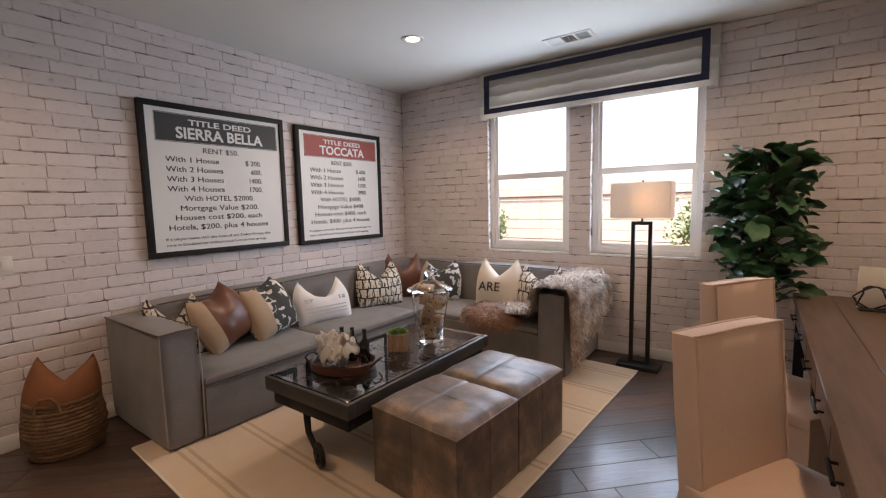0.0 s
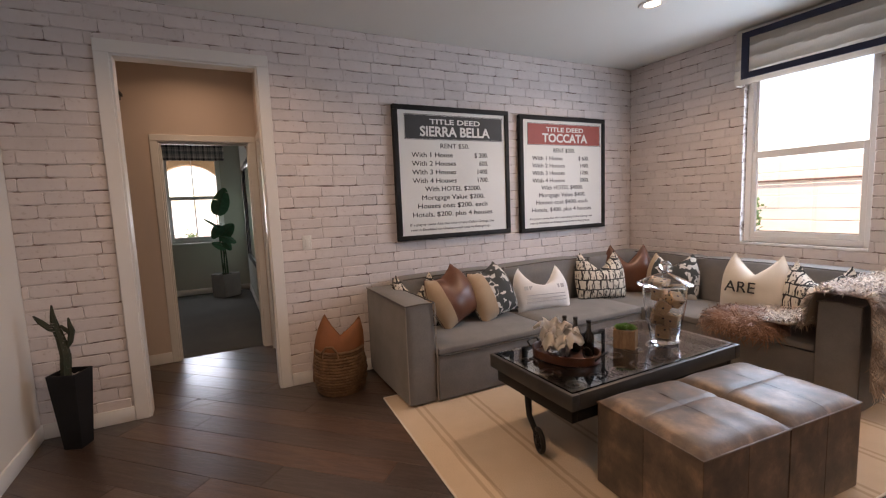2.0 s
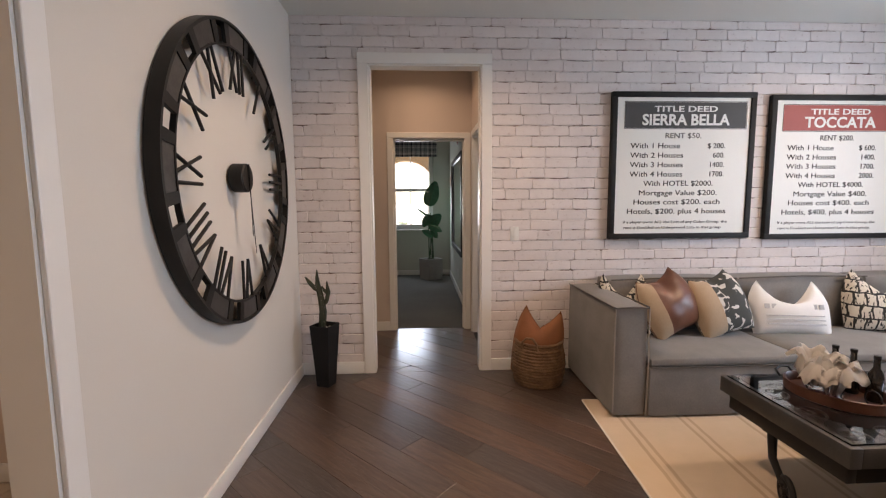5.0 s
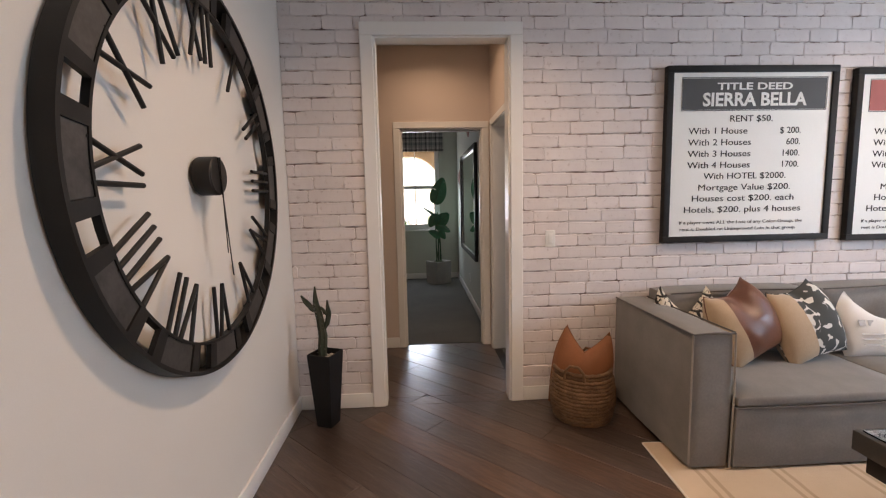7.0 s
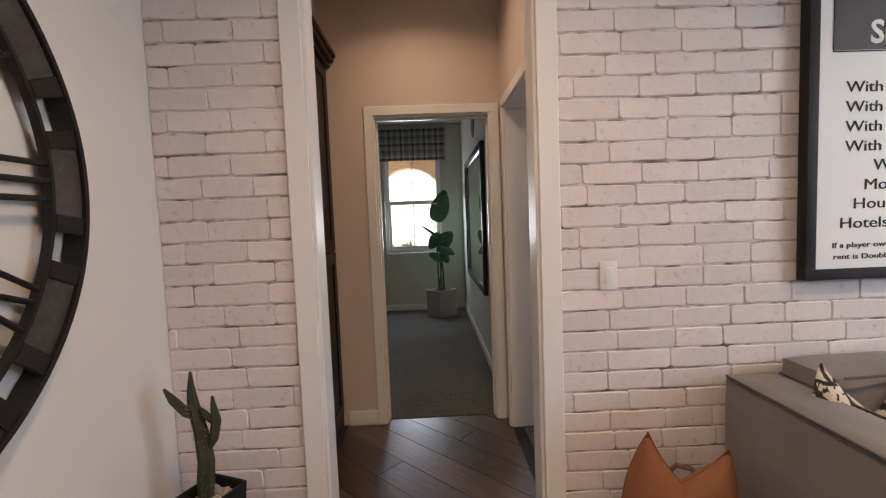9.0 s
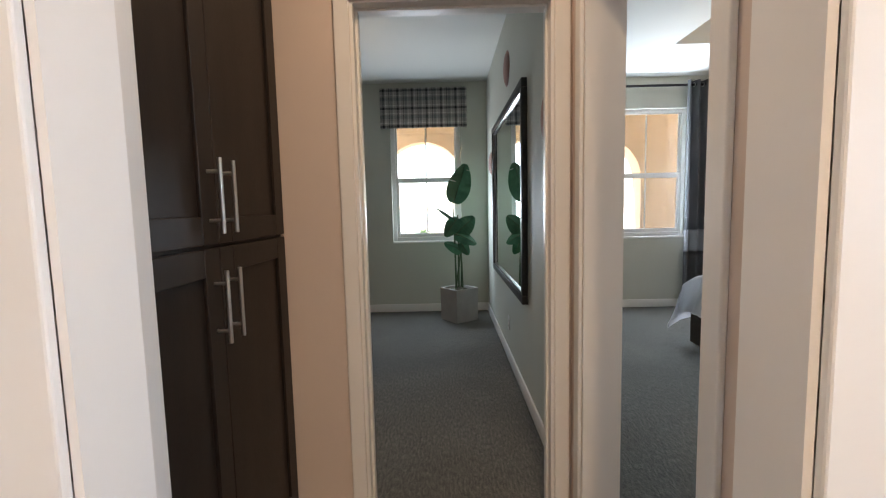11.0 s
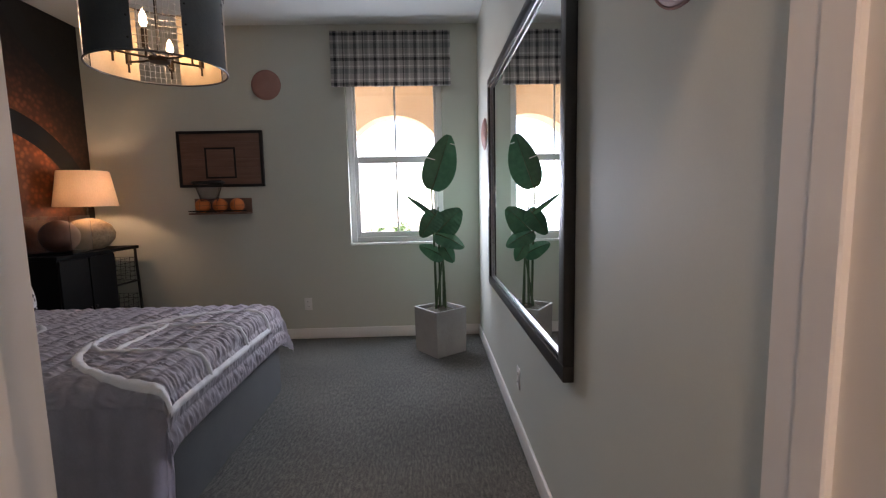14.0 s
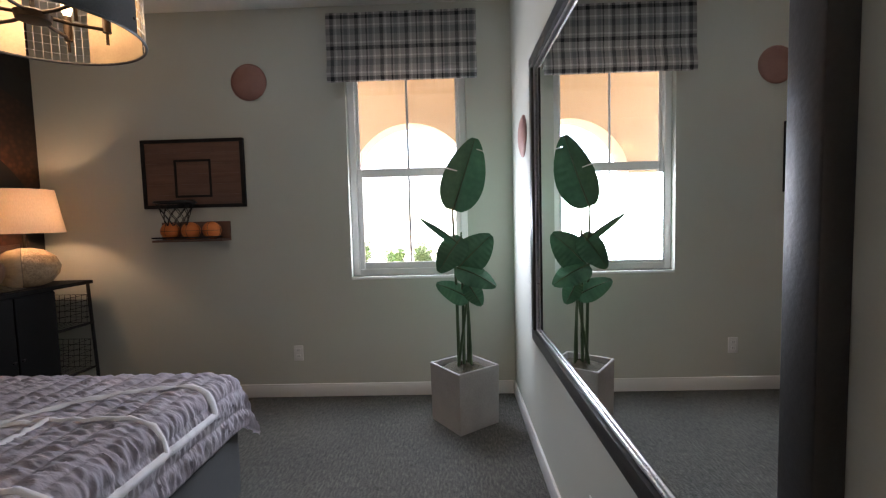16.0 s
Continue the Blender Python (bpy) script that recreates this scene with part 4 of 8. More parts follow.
brown_fur = thing("fur_pillow", (1.74, 3.485, SZ), label="shaggy red-brown fur cushion lying on the sofa seat", category="pillow", group="sofa pillows")
core = lathe([(0.0, 0.0), (0.16, 0.004), (0.22, 0.06), (0.2, 0.12), (0.1, 0.16), (0.0, 0.165)], 24)
for v in core.verts:
    v.co.x *= 1.25
    v.co.y *= 0.85
    v.co.z *= 0.75
FUR_BROWN = surface("red_brown_fur", (0.12, 0.05, 0.026), (0.42, 0.22, 0.125), 14, 60, 0.6, bump=0.3, sheen=0.4)
part("core", core, FUR_BROWN, brown_fur, smooth=60)
fur = bmesh.new()
for i in range(2800):
    a, e = rng.uniform(0, PI2), rng.uniform(-0.1, 1.0)
    n = Vector((math.cos(a) * math.cos(e * 1.5), math.sin(a) * math.cos(e * 1.5), math.sin(e * 1.5) + 0.05)).normalized()
    p = Vector((n.x * 0.27, n.y * 0.185, 0.035 + n.z * 0.085))
    d = Vector((rng.gauss(0, 0.6), rng.gauss(-0.2, 0.6), -0.5))
    d = (d - n * d.dot(n)).normalized()
    tuft(fur, p, n, d, rng.uniform(0.05, 0.10) + (0.10 * rng.random() if p.y < -0.1 else 0.0), rng.uniform(0.002, 0.005), rng.uniform(0.0, 0.3))
part("fur", fur, FUR_BROWN, brown_fur)

# ---- rug ----
rug = thing("area_rug", (0.62, 1.06, 0.0), -3.2, "cream wool rug with paired tan stripes on the plank floor", "rug")
bm = sheet(lambda u, v: Vector((u * 2.08, v * 3.02, 0.010 + 0.0016 * noise.noise(Vector((u * 9, v * 12, 0))))), 40, 60)
ed = [e for e in bm.edges if e.is_boundary]
ex = bmesh.ops.extrude_edge_only(bm, edges=ed)
for v in ex["geom"]:
    if isinstance(v, bmesh.types.BMVert):
        v.co.z = 0.001
part("woven_top", bm, rug_material(), rug, smooth=60)
bm = bmesh.new()
for a, b in (((0, 0), (2.08, 0)), ((2.08, 0), (2.08, 3.02)), ((2.08, 3.02), (0, 3.02)), ((0, 3.02), (0, 0))):
    tube([(a[0], a[1], 0.006), ((a[0] + b[0]) / 2, (a[1] + b[1]) / 2, 0.006), (b[0], b[1], 0.006)], 0.006, 6, bm)
part("bound_edge", bm, CREAM_CLOTH, rug, smooth=60)

# ---- coffee table ----
table = thing("coffee_table", (1.37, 1.50, 0.012), label="factory-cart coffee table with a glass top and iron castors", category="coffee table")
TW, TL, TZ = 0.70, 1.35, 0.465
bm = bmesh.new()
for r in ((0, TW, 0, 0.05), (0, TW, TL - 0.05, TL), (0, 0.05, 0.05, TL - 0.05), (TW - 0.05, TW, 0.05, TL - 0.05)):
    box(*r, 0.385, TZ, 0.004, 2, bm)
part("top_frame", bm, GREY_FRAME, table, smooth=40)
part("glass_top", box(0.02, TW - 0.02, 0.02, TL - 0.02, TZ + 0.0005, TZ + 0.0065, 0.0015, 1), CLEAR, table)
part("tray_floor", box(0.05, TW - 0.05, 0.05, TL - 0.05, 0.39, 0.40), BLACK_METAL, table)
bm = bmesh.new()
for r in ((0.035, TW - 0.035, 0.03, 0.07), (0.035, TW - 0.035, TL - 0.07, TL - 0.03), (0.035, 0.075, 0.07, TL - 0.07), (TW - 0.075, TW - 0.035, 0.07, TL - 0.07)):
    box(*r, 0.305, 0.384, 0.004, 2, bm)
part("undercarriage", bm, BLACK_METAL, table, smooth=40)
# cast scrollwork under the glass
CAST = surface("worn_cast_iron", (0.10, 0.095, 0.09), (0.22, 0.21, 0.20), 9, 120, 0.45, metal=0.5, bump=0.3)
for i in range(7):
    for j in range(3):
        cx, cy = 0.15 + 0.2 * j, 0.16 + 0.17 * i
        pts = [(cx + 0.07 * (1 - k / 26) * math.cos(k * 0.42 + i), cy + 0.07 * (1 - k / 26) * math.sin(k * 0.42 + i), 0.425) for k in range(24)]
        part("scroll", tube(pts, 0.006, 6), CAST, table, "grey cast metal scroll", smooth=60)
for i, (x, y, sx) in enumerate(((0.30, 0.10, 1), (0.30, TL - 0.10, 1))):
    leg = part("castor_leg", tube([(x - 0.06, y, 0.31), (x - 0.05, y - 0.01, 0.25), (x - 0.03, y - 0.02, 0.17), (x + 0.05, y - 0.03, 0.09)], [0.025, 0.020, 0.017, 0.015], 12), BLACK_METAL, table, smooth=50)
    part("collar", lathe([(0.045, 0.285), (0.045, 0.305)], 24, at=(x - 0.06, y, 0)), BLACK_METAL, leg, smooth=40)
    wheel = bmesh.new()
    for k in range(6):
        a = PI2 * k / 6
        tube([(0, 0, 0), (0.05 * math.cos(a), 0, 0.05 * math.sin(a))], 0.007, 6, wheel)
    tube([(0.058 * math.cos(PI2 * k / 32), 0, 0.058 * math.sin(PI2 * k / 32)) for k in range(32)], 0.0135, 10, wheel, closed=True)
    tube([(0, -0.022, 0), (0, 0.022, 0)], 0.016, 12, wheel)
    part("wheel", turned(wheel, pose(x + 0.075, y - 0.035, 0.072, 0, 0, -18)), BLACK_METAL, table, smooth=50)

# ---- ottomans ----
def ottoman(at, rz, label):
    o = thing("cube_ottoman", at, rz, label, "ottoman", "hide ottomans")
    w, d, h = 0.55, 0.515, 0.44
    n = 2
    for side in range(4):
        m = pose(w / 2, d / 2, 0, 0, 0, 90 * side)
        span, off = (w, d) if side % 2 == 0 else (d, w)
        for k in range(n):
            a, b = -span / 2 + span * k / n, -span / 2 + span * (k + 1) / n
            t = box(a + 0.0003, b - 0.0003, -off / 2, -off / 2 + 0.02, 0.006, h - 0.03, 0.002, 1)
            part("side_panel", turned(t, m), HIDE, o)
    part("core", box(0.02, w - 0.02, 0.02, d - 0.02, 0.0, h - 0.035), WOOD_DARK, o)
    cuts = (0.0, 0.46, 1.0)
    for a, b in zip(cuts, cuts[1:]):
        for c, e in ((0.0, 0.5), (0.5, 1.0)):
            t = sheet(lambda u, v: Vector(((a + (b - a) * u) * w, (c + (e - c) * v) * d, h - 0.03 + 0.042 * ((1 - (2 * (a + (b - a) * u) - 1) ** 6) * (1 - (2 * (c + (e - c) * v) - 1) ** 6)) ** 0.5 - 0.006 * math.exp(-((1 - u if b < 1 else u) / 0.05) ** 2) + 0.004 * noise.noise(Vector((u * 3 + a * 9, v * 3 + c * 7, at[1]))))), 14, 14)
            part("cushion_panel", t, HIDE, o, smooth=70)
    part("piping", tube([(0, 0, h - 0.03), (w, 0, h - 0.03), (w, d, h - 0.03), (0, d, h - 0.03)], 0.005, 6, closed=True), HIDE, o, smooth=60)
    return o


OR = -4.4
oa = pose(2.085, 1.645, 0.012, 0, 0, OR)
ottoman((2.085, 1.645, 0.012), OR, "patchwork cowhide cube ottoman with silvery brown sides")
q = oa @ Vector((0.0, 0.522, 0.0))
ottoman(tuple(q), OR, "patchwork cowhide cube ottoman beside the glass table")

# ---- on the table ----
GZ = 0.012 + TZ + 0.007
tray = thing("serving_tray", (1.67, 1.83, GZ), 20, "oval walnut serving tray with black handles", "tray")
bm = lathe([(0.0, 0.0), (0.165, 0.0), (0.172, 0.004), (0.175, 0.05), (0.168, 0.052), (0.163, 0.046), (0.16, 0.010), (0.0, 0.010)], 48)
turned(bm, Matrix.Diagonal((1.15, 0.9, 1, 1)))
part("bowl", bm, WOOD_TRAY, tray, smooth=40)
for s in (-1, 1):
    part("handle", tube([(s * 0.2, -0.055, 0.035), (s * 0.225, -0.05, 0.06), (s * 0.232, 0, 0.068), (s * 0.225, 0.05, 0.06), (s * 0.2, 0.055, 0.035)], 0.006, 8), BLACK_METAL, tray, smooth=60)


def mug(at, rz):
    g = thing("glass_mug", at, rz, "clear glass mug with a folded cream napkin", "mug", "mugs on the tray")
    part("body", lathe([(0.0, 0.0), (0.034, 0.0), (0.036, 0.004), (0.036, 0.10), (0.033, 0.10), (0.033, 0.012), (0.0, 0.012)], 28), CLEAR, g, smooth=40)
    part("handle", tube([(0.036, 0, 0.085), (0.062, 0, 0.08), (0.066, 0, 0.05), (0.06, 0, 0.025), (0.036, 0, 0.02)], 0.005, 8), CLEAR, g, smooth=60)
    r2 = random.Random(int(at[0] * 1000))
    for k in range(10):
        a = PI2 * k / 9 + r2.uniform(-0.3, 0.3)
        ln = r2.uniform(0.08, 0.15)
        drop = r2.uniform(-0.02, 0.07)
        wd = r2.uniform(0.035, 0.055)
        dr, sd = Vector((math.cos(a), math.sin(a), 0)), Vector((-math.sin(a), math.cos(a), 0))

        def petal(u, v):
            s = (v - 0.5) * 2
            out = 0.012 + u * ln * 0.8
            zz = 0.03 + 0.1 * min(1, u * 1.6) + 0.04 * math.sin(u * 2.6) - drop * max(0, u - 0.45) * 2
            return dr * out + sd * (s * wd * (0.4 + u * (1.35 - 0.8 * u))) + Vector((0, 0, zz + 0.014 * math.cos(s * 4 + k)))
        part("napkin_fold", sheet(petal, 8, 6, thick=0.002), NAPKIN, g, "crumpled cream cotton napkin", smooth=60)
    return g


TT = GZ + 0.011
mug((1.60, 1.80, TT), 150)
mug((1.71, 1.78, TT), 300)


def bottle(x, y):
    b = thing("bottle", (x, y, TT), label="small dark brown glass bottle", category="bottle", group="bottles on the tray")
    part("body", lathe([(0.0, 0.0), (0.027, 0.0), (0.029, 0.004), (0.029, 0.105), (0.024, 0.128), (0.0125, 0.15), (0.0115, 0.192), (0.0, 0.192)], 24), BOTTLE, b, smooth=40)
    part("cap", lathe([(0.0125, 0.189), (0.0135, 0.192), (0.0135, 0.204), (0.0, 0.206)], 20), BLACK_METAL, b, smooth=40)


for x, y in ((1.585, 1.90), (1.645, 1.93), (1.74, 1.94)):
    bottle(x, y)
basket2 = thing("wire_ring_holder", (1.80, 1.87, TT), label="black wire ring on the tray", category="napkin ring")
part("ring", tube([(0.035 * math.cos(PI2 * k / 24), 0, 0.037 + 0.035 * math.sin(PI2 * k / 24)) for k in range(24)], 0.0035, 6, closed=True), BLACK_METAL, basket2, smooth=60)

planter = thing("succulent_planter", (1.735, 2.25, GZ), 32, "square weathered wood planter with a green succulent", "potted plant")
bm = bmesh.new()
for s in range(4):
    merge(bm, box(-0.062, 0.050, -0.062, -0.050, 0, 0.115, 0.002, 1), pose(0, 0, 0, 0, 0, 90 * s))
part("box", bm, WOOD_BOX, planter)
part("soil", box(-0.05, 0.05, -0.05, 0.05, 0.004, 0.10), PEBBLE, planter)
bm = bmesh.new()
for cx, cy, sc in ((-0.025, -0.02, 1.0), (0.028, 0.0, 0.9), (-0.005, 0.03, 0.85)):
    for k in range(26):
        a, e = k * 2.4, 0.25 + 1.15 * (k / 26)
        d = Vector((math.cos(a) * math.cos(e), math.sin(a) * math.cos(e), math.sin(e)))
        s = Vector((-math.sin(a), math.cos(a), 0))
        up = s.cross(d)
        b0 = Vector((cx, cy, 0.105))
        L = 0.052 * sc * (1 - 0.35 * k / 26)
        rows = [(0.1, 0.006), (0.5, 0.015), (0.82, 0.012), (1.0, 0.001)]
        rings = [[bm.verts.new(b0 + d * (L * f) + s * (w * sc * math.cos(PI2 * q / 5)) + up * (w * 0.4 * sc * math.sin(PI2 * q / 5)) - up * (0.01 * f * f)) for q in range(5)] for f, w in rows]
        for r0, r1 in zip(rings, rings[1:]):
            for q in range(5):
                bm.faces.new((r0[q], r0[(q + 1) % 5], r1[(q + 1) % 5], r1[q]))
part("leaves", bm, SUCC, planter, "bright green fleshy rosettes", smooth=60)

JX, JY, JK = 1.79, 2.53, 1.12
jar = thing("glass_jar", (JX, JY, GZ), label="tall clear glass jar with a lid holding wooden dice", category="jar")
prof = [(0.0, 0.0), (0.072, 0.0), (0.075, 0.006), (0.078, 0.06), (0.10, 0.17), (0.112, 0.26), (0.113, 0.31), (0.104, 0.33)]
prof = [(a * JK, b * 1.08) for a, b in prof]
part("vessel", lathe(prof + [(r - 0.004, z) for r, z in prof[::-1] if z > 0.03] + [(0.074, 0.022), (0.0, 0.02)], 48), CLEAR, jar, smooth=40)
part("lid", lathe([(a * JK * 1.05, b * 1.08) for a, b in ((0.10, 0.331), (0.135, 0.333), (0.137, 0.339), (0.10, 0.362), (0.045, 0.39), (0.018, 0.40), (0.014, 0.415), (0.028, 0.435), (0.03, 0.45), (0.018, 0.466), (0.0, 0.47))], 48), CLEAR, jar, smooth=40)


def die(at, rot, k):
    d = thing("wooden_die", (JX + at[0], JY + at[1], GZ + at[2]), label="large blond wooden die with dark pips", category="dice", group="dice in the jar")
    d.matrix_basis = pose(JX + at[0], JY + at[1], GZ + at[2], *rot) @ Matrix.Diagonal((JK, JK, JK, 1))
    part("cube", box(-0.034, 0.034, -0.034, 0.034, -0.034, 0.034, 0.005, 2), WOOD_DIE, d, smooth=50)
    pips = bmesh.new()
    spots = {1: [(0, 0)], 2: [(-1, -1), (1, 1)], 3: [(-1, -1), (0, 0), (1, 1)], 4: [(-1, -1), (1, 1), (-1, 1), (1, -1)], 5: [(-1, -1), (1, 1), (-1, 1), (1, -1), (0, 0)], 6: [(-1, -1), (-1, 0), (-1, 1), (1, -1), (1, 0), (1, 1)]}
    for num, m in ((1, pose(0, 0, 0)), (6, pose(0, 0, 0, 180)), (2, pose(0, 0, 0, 90)), (5, pose(0, 0, 0, -90)), (3, pose(0, 0, 0, 0, 90)), (4, pose(0, 0, 0, 0, -90))):
        for a, b in spots[num]:
            merge(pips, lathe([(0.0062, 0.0335), (0.0058, 0.0348), (0.0, 0.035)], 10, at=(a * 0.017, b * 0.017, 0)), m)
    part("pips", pips, INK, d)


for k, (p, r) in enumerate((((0.0, -0.005, 0.058), (0, 0, 20)), ((-0.042, 0.005, 0.135), (25, 8, 50)), ((0.042, 0.012, 0.13), (90, 6, 15)), ((0.005, -0.022, 0.205), (90, 30, 40)), ((-0.045, 0.018, 0.265), (10, 95, 25)), ((0.038, 0.03, 0.245), (40, 10, 70)))):
    die((p[0] * JK, p[1] * JK, p[2] * 1.08), r, k)

# ---- framed title deed prints ----
def framed_print(y0, y1, z0, z1, banner, title, title_fit, rows, label):
    w, h = y1 - y0, z1 - z0
    p = thing("framed_print", (0.0, y0, z0), 90, label, "wall art", "framed prints")
    k, d = 0.042, 0.048
    bm = bmesh.new()
    for r in ((0, w, 0, k), (0, w, h - k, h), (0, k, k, h - k), (w - k, w, k, h - k)):
        box(r[0], r[1], -d, -0.002, r[2], r[3], 0.003, 2, bm)
    part("frame", bm, FRAME_BLACK, p, "deep black wooden frame", smooth=40)
    part("paper", box(k, w - k, -0.034, -0.004, k, h - k), PAPER, p)

    def Z(f):
        return h * (1 - f)
    part("banner", box(0.092 * w, 0.935 * w, -0.0352, -0.0338, Z(0.242), Z(0.068)), banner, p)
    part("banner_rule", tube([(0.088 * w, -0.0355, Z(0.246)), (0.939 * w, -0.0355, Z(0.246)), (0.939 * w, -0.0355, Z(0.064)), (0.088 * w, -0.0355, Z(0.064))], 0.0025, 4, closed=True), INK, p)
    Y = -0.0362
    words("TITLE DEED", 0.062, PAPER, p, (w * 0.513, Y, Z(0.131)), "title_lettering", weight=0.0012, fit=0.44 * w)
    words(title, 0.118, PAPER, p, (w * 0.513, Y, Z(0.22)), "name_lettering", weight=0.003, fit=title_fit * w)
    Y = -0.0346
    for text, f, a, x, fit in rows:
        words(text, 0.059, INK, p, (w * x, Y, Z(f + 0.017)), "text_line", align=a, weight=0.0, fit=fit * w if fit else None)
    words("If a player owns ALL the Lots of any Color-Group, the", 0.03, INK, p, (w * 0.47, Y, Z(0.893)), "small_text", fit=0.74 * w)
    words("rent is Doubled on Unimproved Lots in that group.", 0.03, INK, p, (w * 0.455, Y, Z(0.932)), "small_text", fit=0.70 * w)
    return p


def deed_rows(rent, values, hotel, mort, cost):
    rows = [(rent, 0.292, "CENTER", 0.5, 0.25)]
    for i, (a, b) in enumerate(zip(("With 1 House", "With 2 Houses", "With 3 Houses", "With 4 Houses"), values)):
        f = 0.36 + 0.0645 * i
        rows.append((a, f, "LEFT", 0.135, 0.345 if i == 0 else 0.37))
        rows.append((b, f, "RIGHT", 0.80, None))
    rows += [("With HOTEL $%s." % hotel, 0.617, "CENTER", 0.48, 0.49), ("Mortgage Value $%s." % mort, 0.682, "CENTER", 0.48, 0.55), ("Houses cost $%s. each" % cost, 0.745, "CENTER", 0.475, 0.61), ("Hotels, $%s. plus 4 houses" % cost, 0.81, "CENTER", 0.475, 0.70)]
    return rows


framed_print(1.462, 2.634, 1.082, 2.238, BANNER_DARK, "SIERRA BELLA", 0.61, deed_rows("RENT $50.", ("$ 200.", "600.", "1400.", "1700."), "2000", "200", "200"), "large black-framed title deed print with a charcoal banner")
framed_print(2.765, 3.905, 1.066, 2.220, BANNER_RED, "TOCCATA", 0.53, deed_rows("RENT $200.", ("$ 600.", "1400.", "1700.", "2000."), "4000", "400", "400"), "large black-framed title deed print with a red banner")

# ---- light switches and outlets ----
def wall_plate(at, rz, outlet=False):
    o = thing("outlet_plate" if outlet else "light_switch", at, rz, "white plastic wall outlet" if outlet else "white rocker light switch on the wall", "outlet" if outlet else "light switch")
    part("plate", box(-0.035, 0.035, -0.006, -0.0005, -0.057, 0.057, 0.003, 2), PLASTIC, o, smooth=40)
    if outlet:
        for z in (-0.022, 0.022):
            part("socket", box(-0.016, 0.016, -0.0085, -0.006, z - 0.014, z + 0.014, 0.002, 1), PLASTIC, o, smooth=40)
            part("slots", merge(box(-0.007, -0.005, -0.009, -0.0084, z - 0.004, z + 0.006), box(0.005, 0.007, -0.009, -0.0084, z - 0.004, z + 0.006)), INK, o)
    else:
        part("rocker", box(-0.016, 0.016, -0.0105, -0.006, -0.033, 0.033, 0.002, 2), PLASTIC, o, smooth=40)


wall_plate((0.0, 0.705, 1.13), 90)

# ---- wall clock ----
CR = 0.742
clock = thing("wall_clock", (1.158, Y_CLOCK, 1.514), 180, "large open iron wall clock with roman numerals", "clock")


def arc_plate(r0, r1, a0, a1, y0, y1, n=6, bm=None):
    """A flat ring sector in local xz, angles clockwise from the top in degrees."""
    bm = bm or bmesh.new()
    rows = []
    for i in range(n + 1):
        a = radians(a0 + (a1 - a0) * i / n)
        s, c = math.sin(a), math.cos(a)
        rows.append([bm.verts.new((r * s, y, r * c)) for r, y in ((r0, y0), (r1, y0), (r1, y1), (r0, y1))])
    for p, q in zip(rows, rows[1:]):
        for k in range(4):
            j = (k + 1) % 4
            bm.faces.new((p[k], p[j], q[j], q[k]))
    bm.faces.new(rows[0][::-1])
    bm.faces.new(rows[-1])
    return bm


def hoop(r, w, y0, y1):
    return arc_plate(r - w, r, 0, 360, y0, y1, 96)


part("outer_hoop", hoop(CR, 0.014, -0.066, -0.006), BLACK_METAL, clock, smooth=40)
part("inner_hoop", hoop(CR - 0.105, 0.010, -0.060, -0.036), BLACK_METAL, clock, smooth=40)
for k in range(12):
    a = 30 * k
    part("hour_plate", arc_plate(CR - 0.105, CR - 0.016, a - 7.5, a + 7.5, -0.056, -0.050), CLOCK_PLATE, clock, "grey aged iron plate")
    for s in (-1, 1):
        lo, hi = sorted((a + s * 7.6, a + s * 11.5))
        part("dark_plate", arc_plate(CR - 0.105, CR - 0.016, lo, hi, -0.062, -0.044, 3), BLACK_METAL, clock)
    part("wall_pin", turned(tube([(0, 0, 0), (0, -0.05, 0)], 0.006, 8), Matrix.Rotation(radians(a), 4, "Y") @ Matrix.Translation((0, 0, CR - 0.06))), BLACK_METAL, clock)
NUM = {1: "I", 2: "II", 3: "III", 4: "IV", 5: "V", 6: "VI", 7: "VII", 8: "VIII", 9: "IX", 10: "X", 11: "XI", 12: "XII"}
WID = {"I": 0.045, "V": 0.095, "X": 0.10}
for k, text in NUM.items():
    tot = sum(WID[c] for c in text)
    x = -tot / 2
    bm = bmesh.new()
    r0, r1 = CR - 0.318, CR - 0.104
    for c in text:
        m = x + WID[c] / 2
        strokes = {"I": [((m, r0), (m, r1))], "V": [((m, r0), (m - 0.038, r1)), ((m, r0), (m + 0.038, r1))], "X": [((m - 0.04, r0), (m + 0.04, r1)), ((m + 0.04, r0), (m - 0.04, r1))]}[c]
        for p, q in strokes:
            tube([(p[0], -0.05, p[1]), (q[0], -0.05, q[1])], 0.008, 8, bm)
        x += WID[c]
    turned(bm, Matrix.Rotation(radians(30 * k), 4, "Y"))
    part("numeral", bm, BLACK_METAL, clock, smooth=50)
part("movement", turned(lathe([(0.0, -0.034), (0.069, -0.034), (0.074, -0.026), (0.074, 0.034), (0.068, 0.040), (0.0, 0.040)], 36), pose(0, -0.042, 0, 90)), BLACK_METAL, clock, smooth=40)
for ang, ln, y in ((172, 0.40, -0.086), (178, 0.30, -0.090)):
    part("clock_hand", turned(prism([(-0.0045, -0.07), (0.0045, -0.07), (0.003, ln), (-0.003, ln)], -0.001, 0.001), Matrix.Rotation(radians(ang), 4, "Y") @ pose(0, y, 0, 90)), BLACK_METAL, clock)

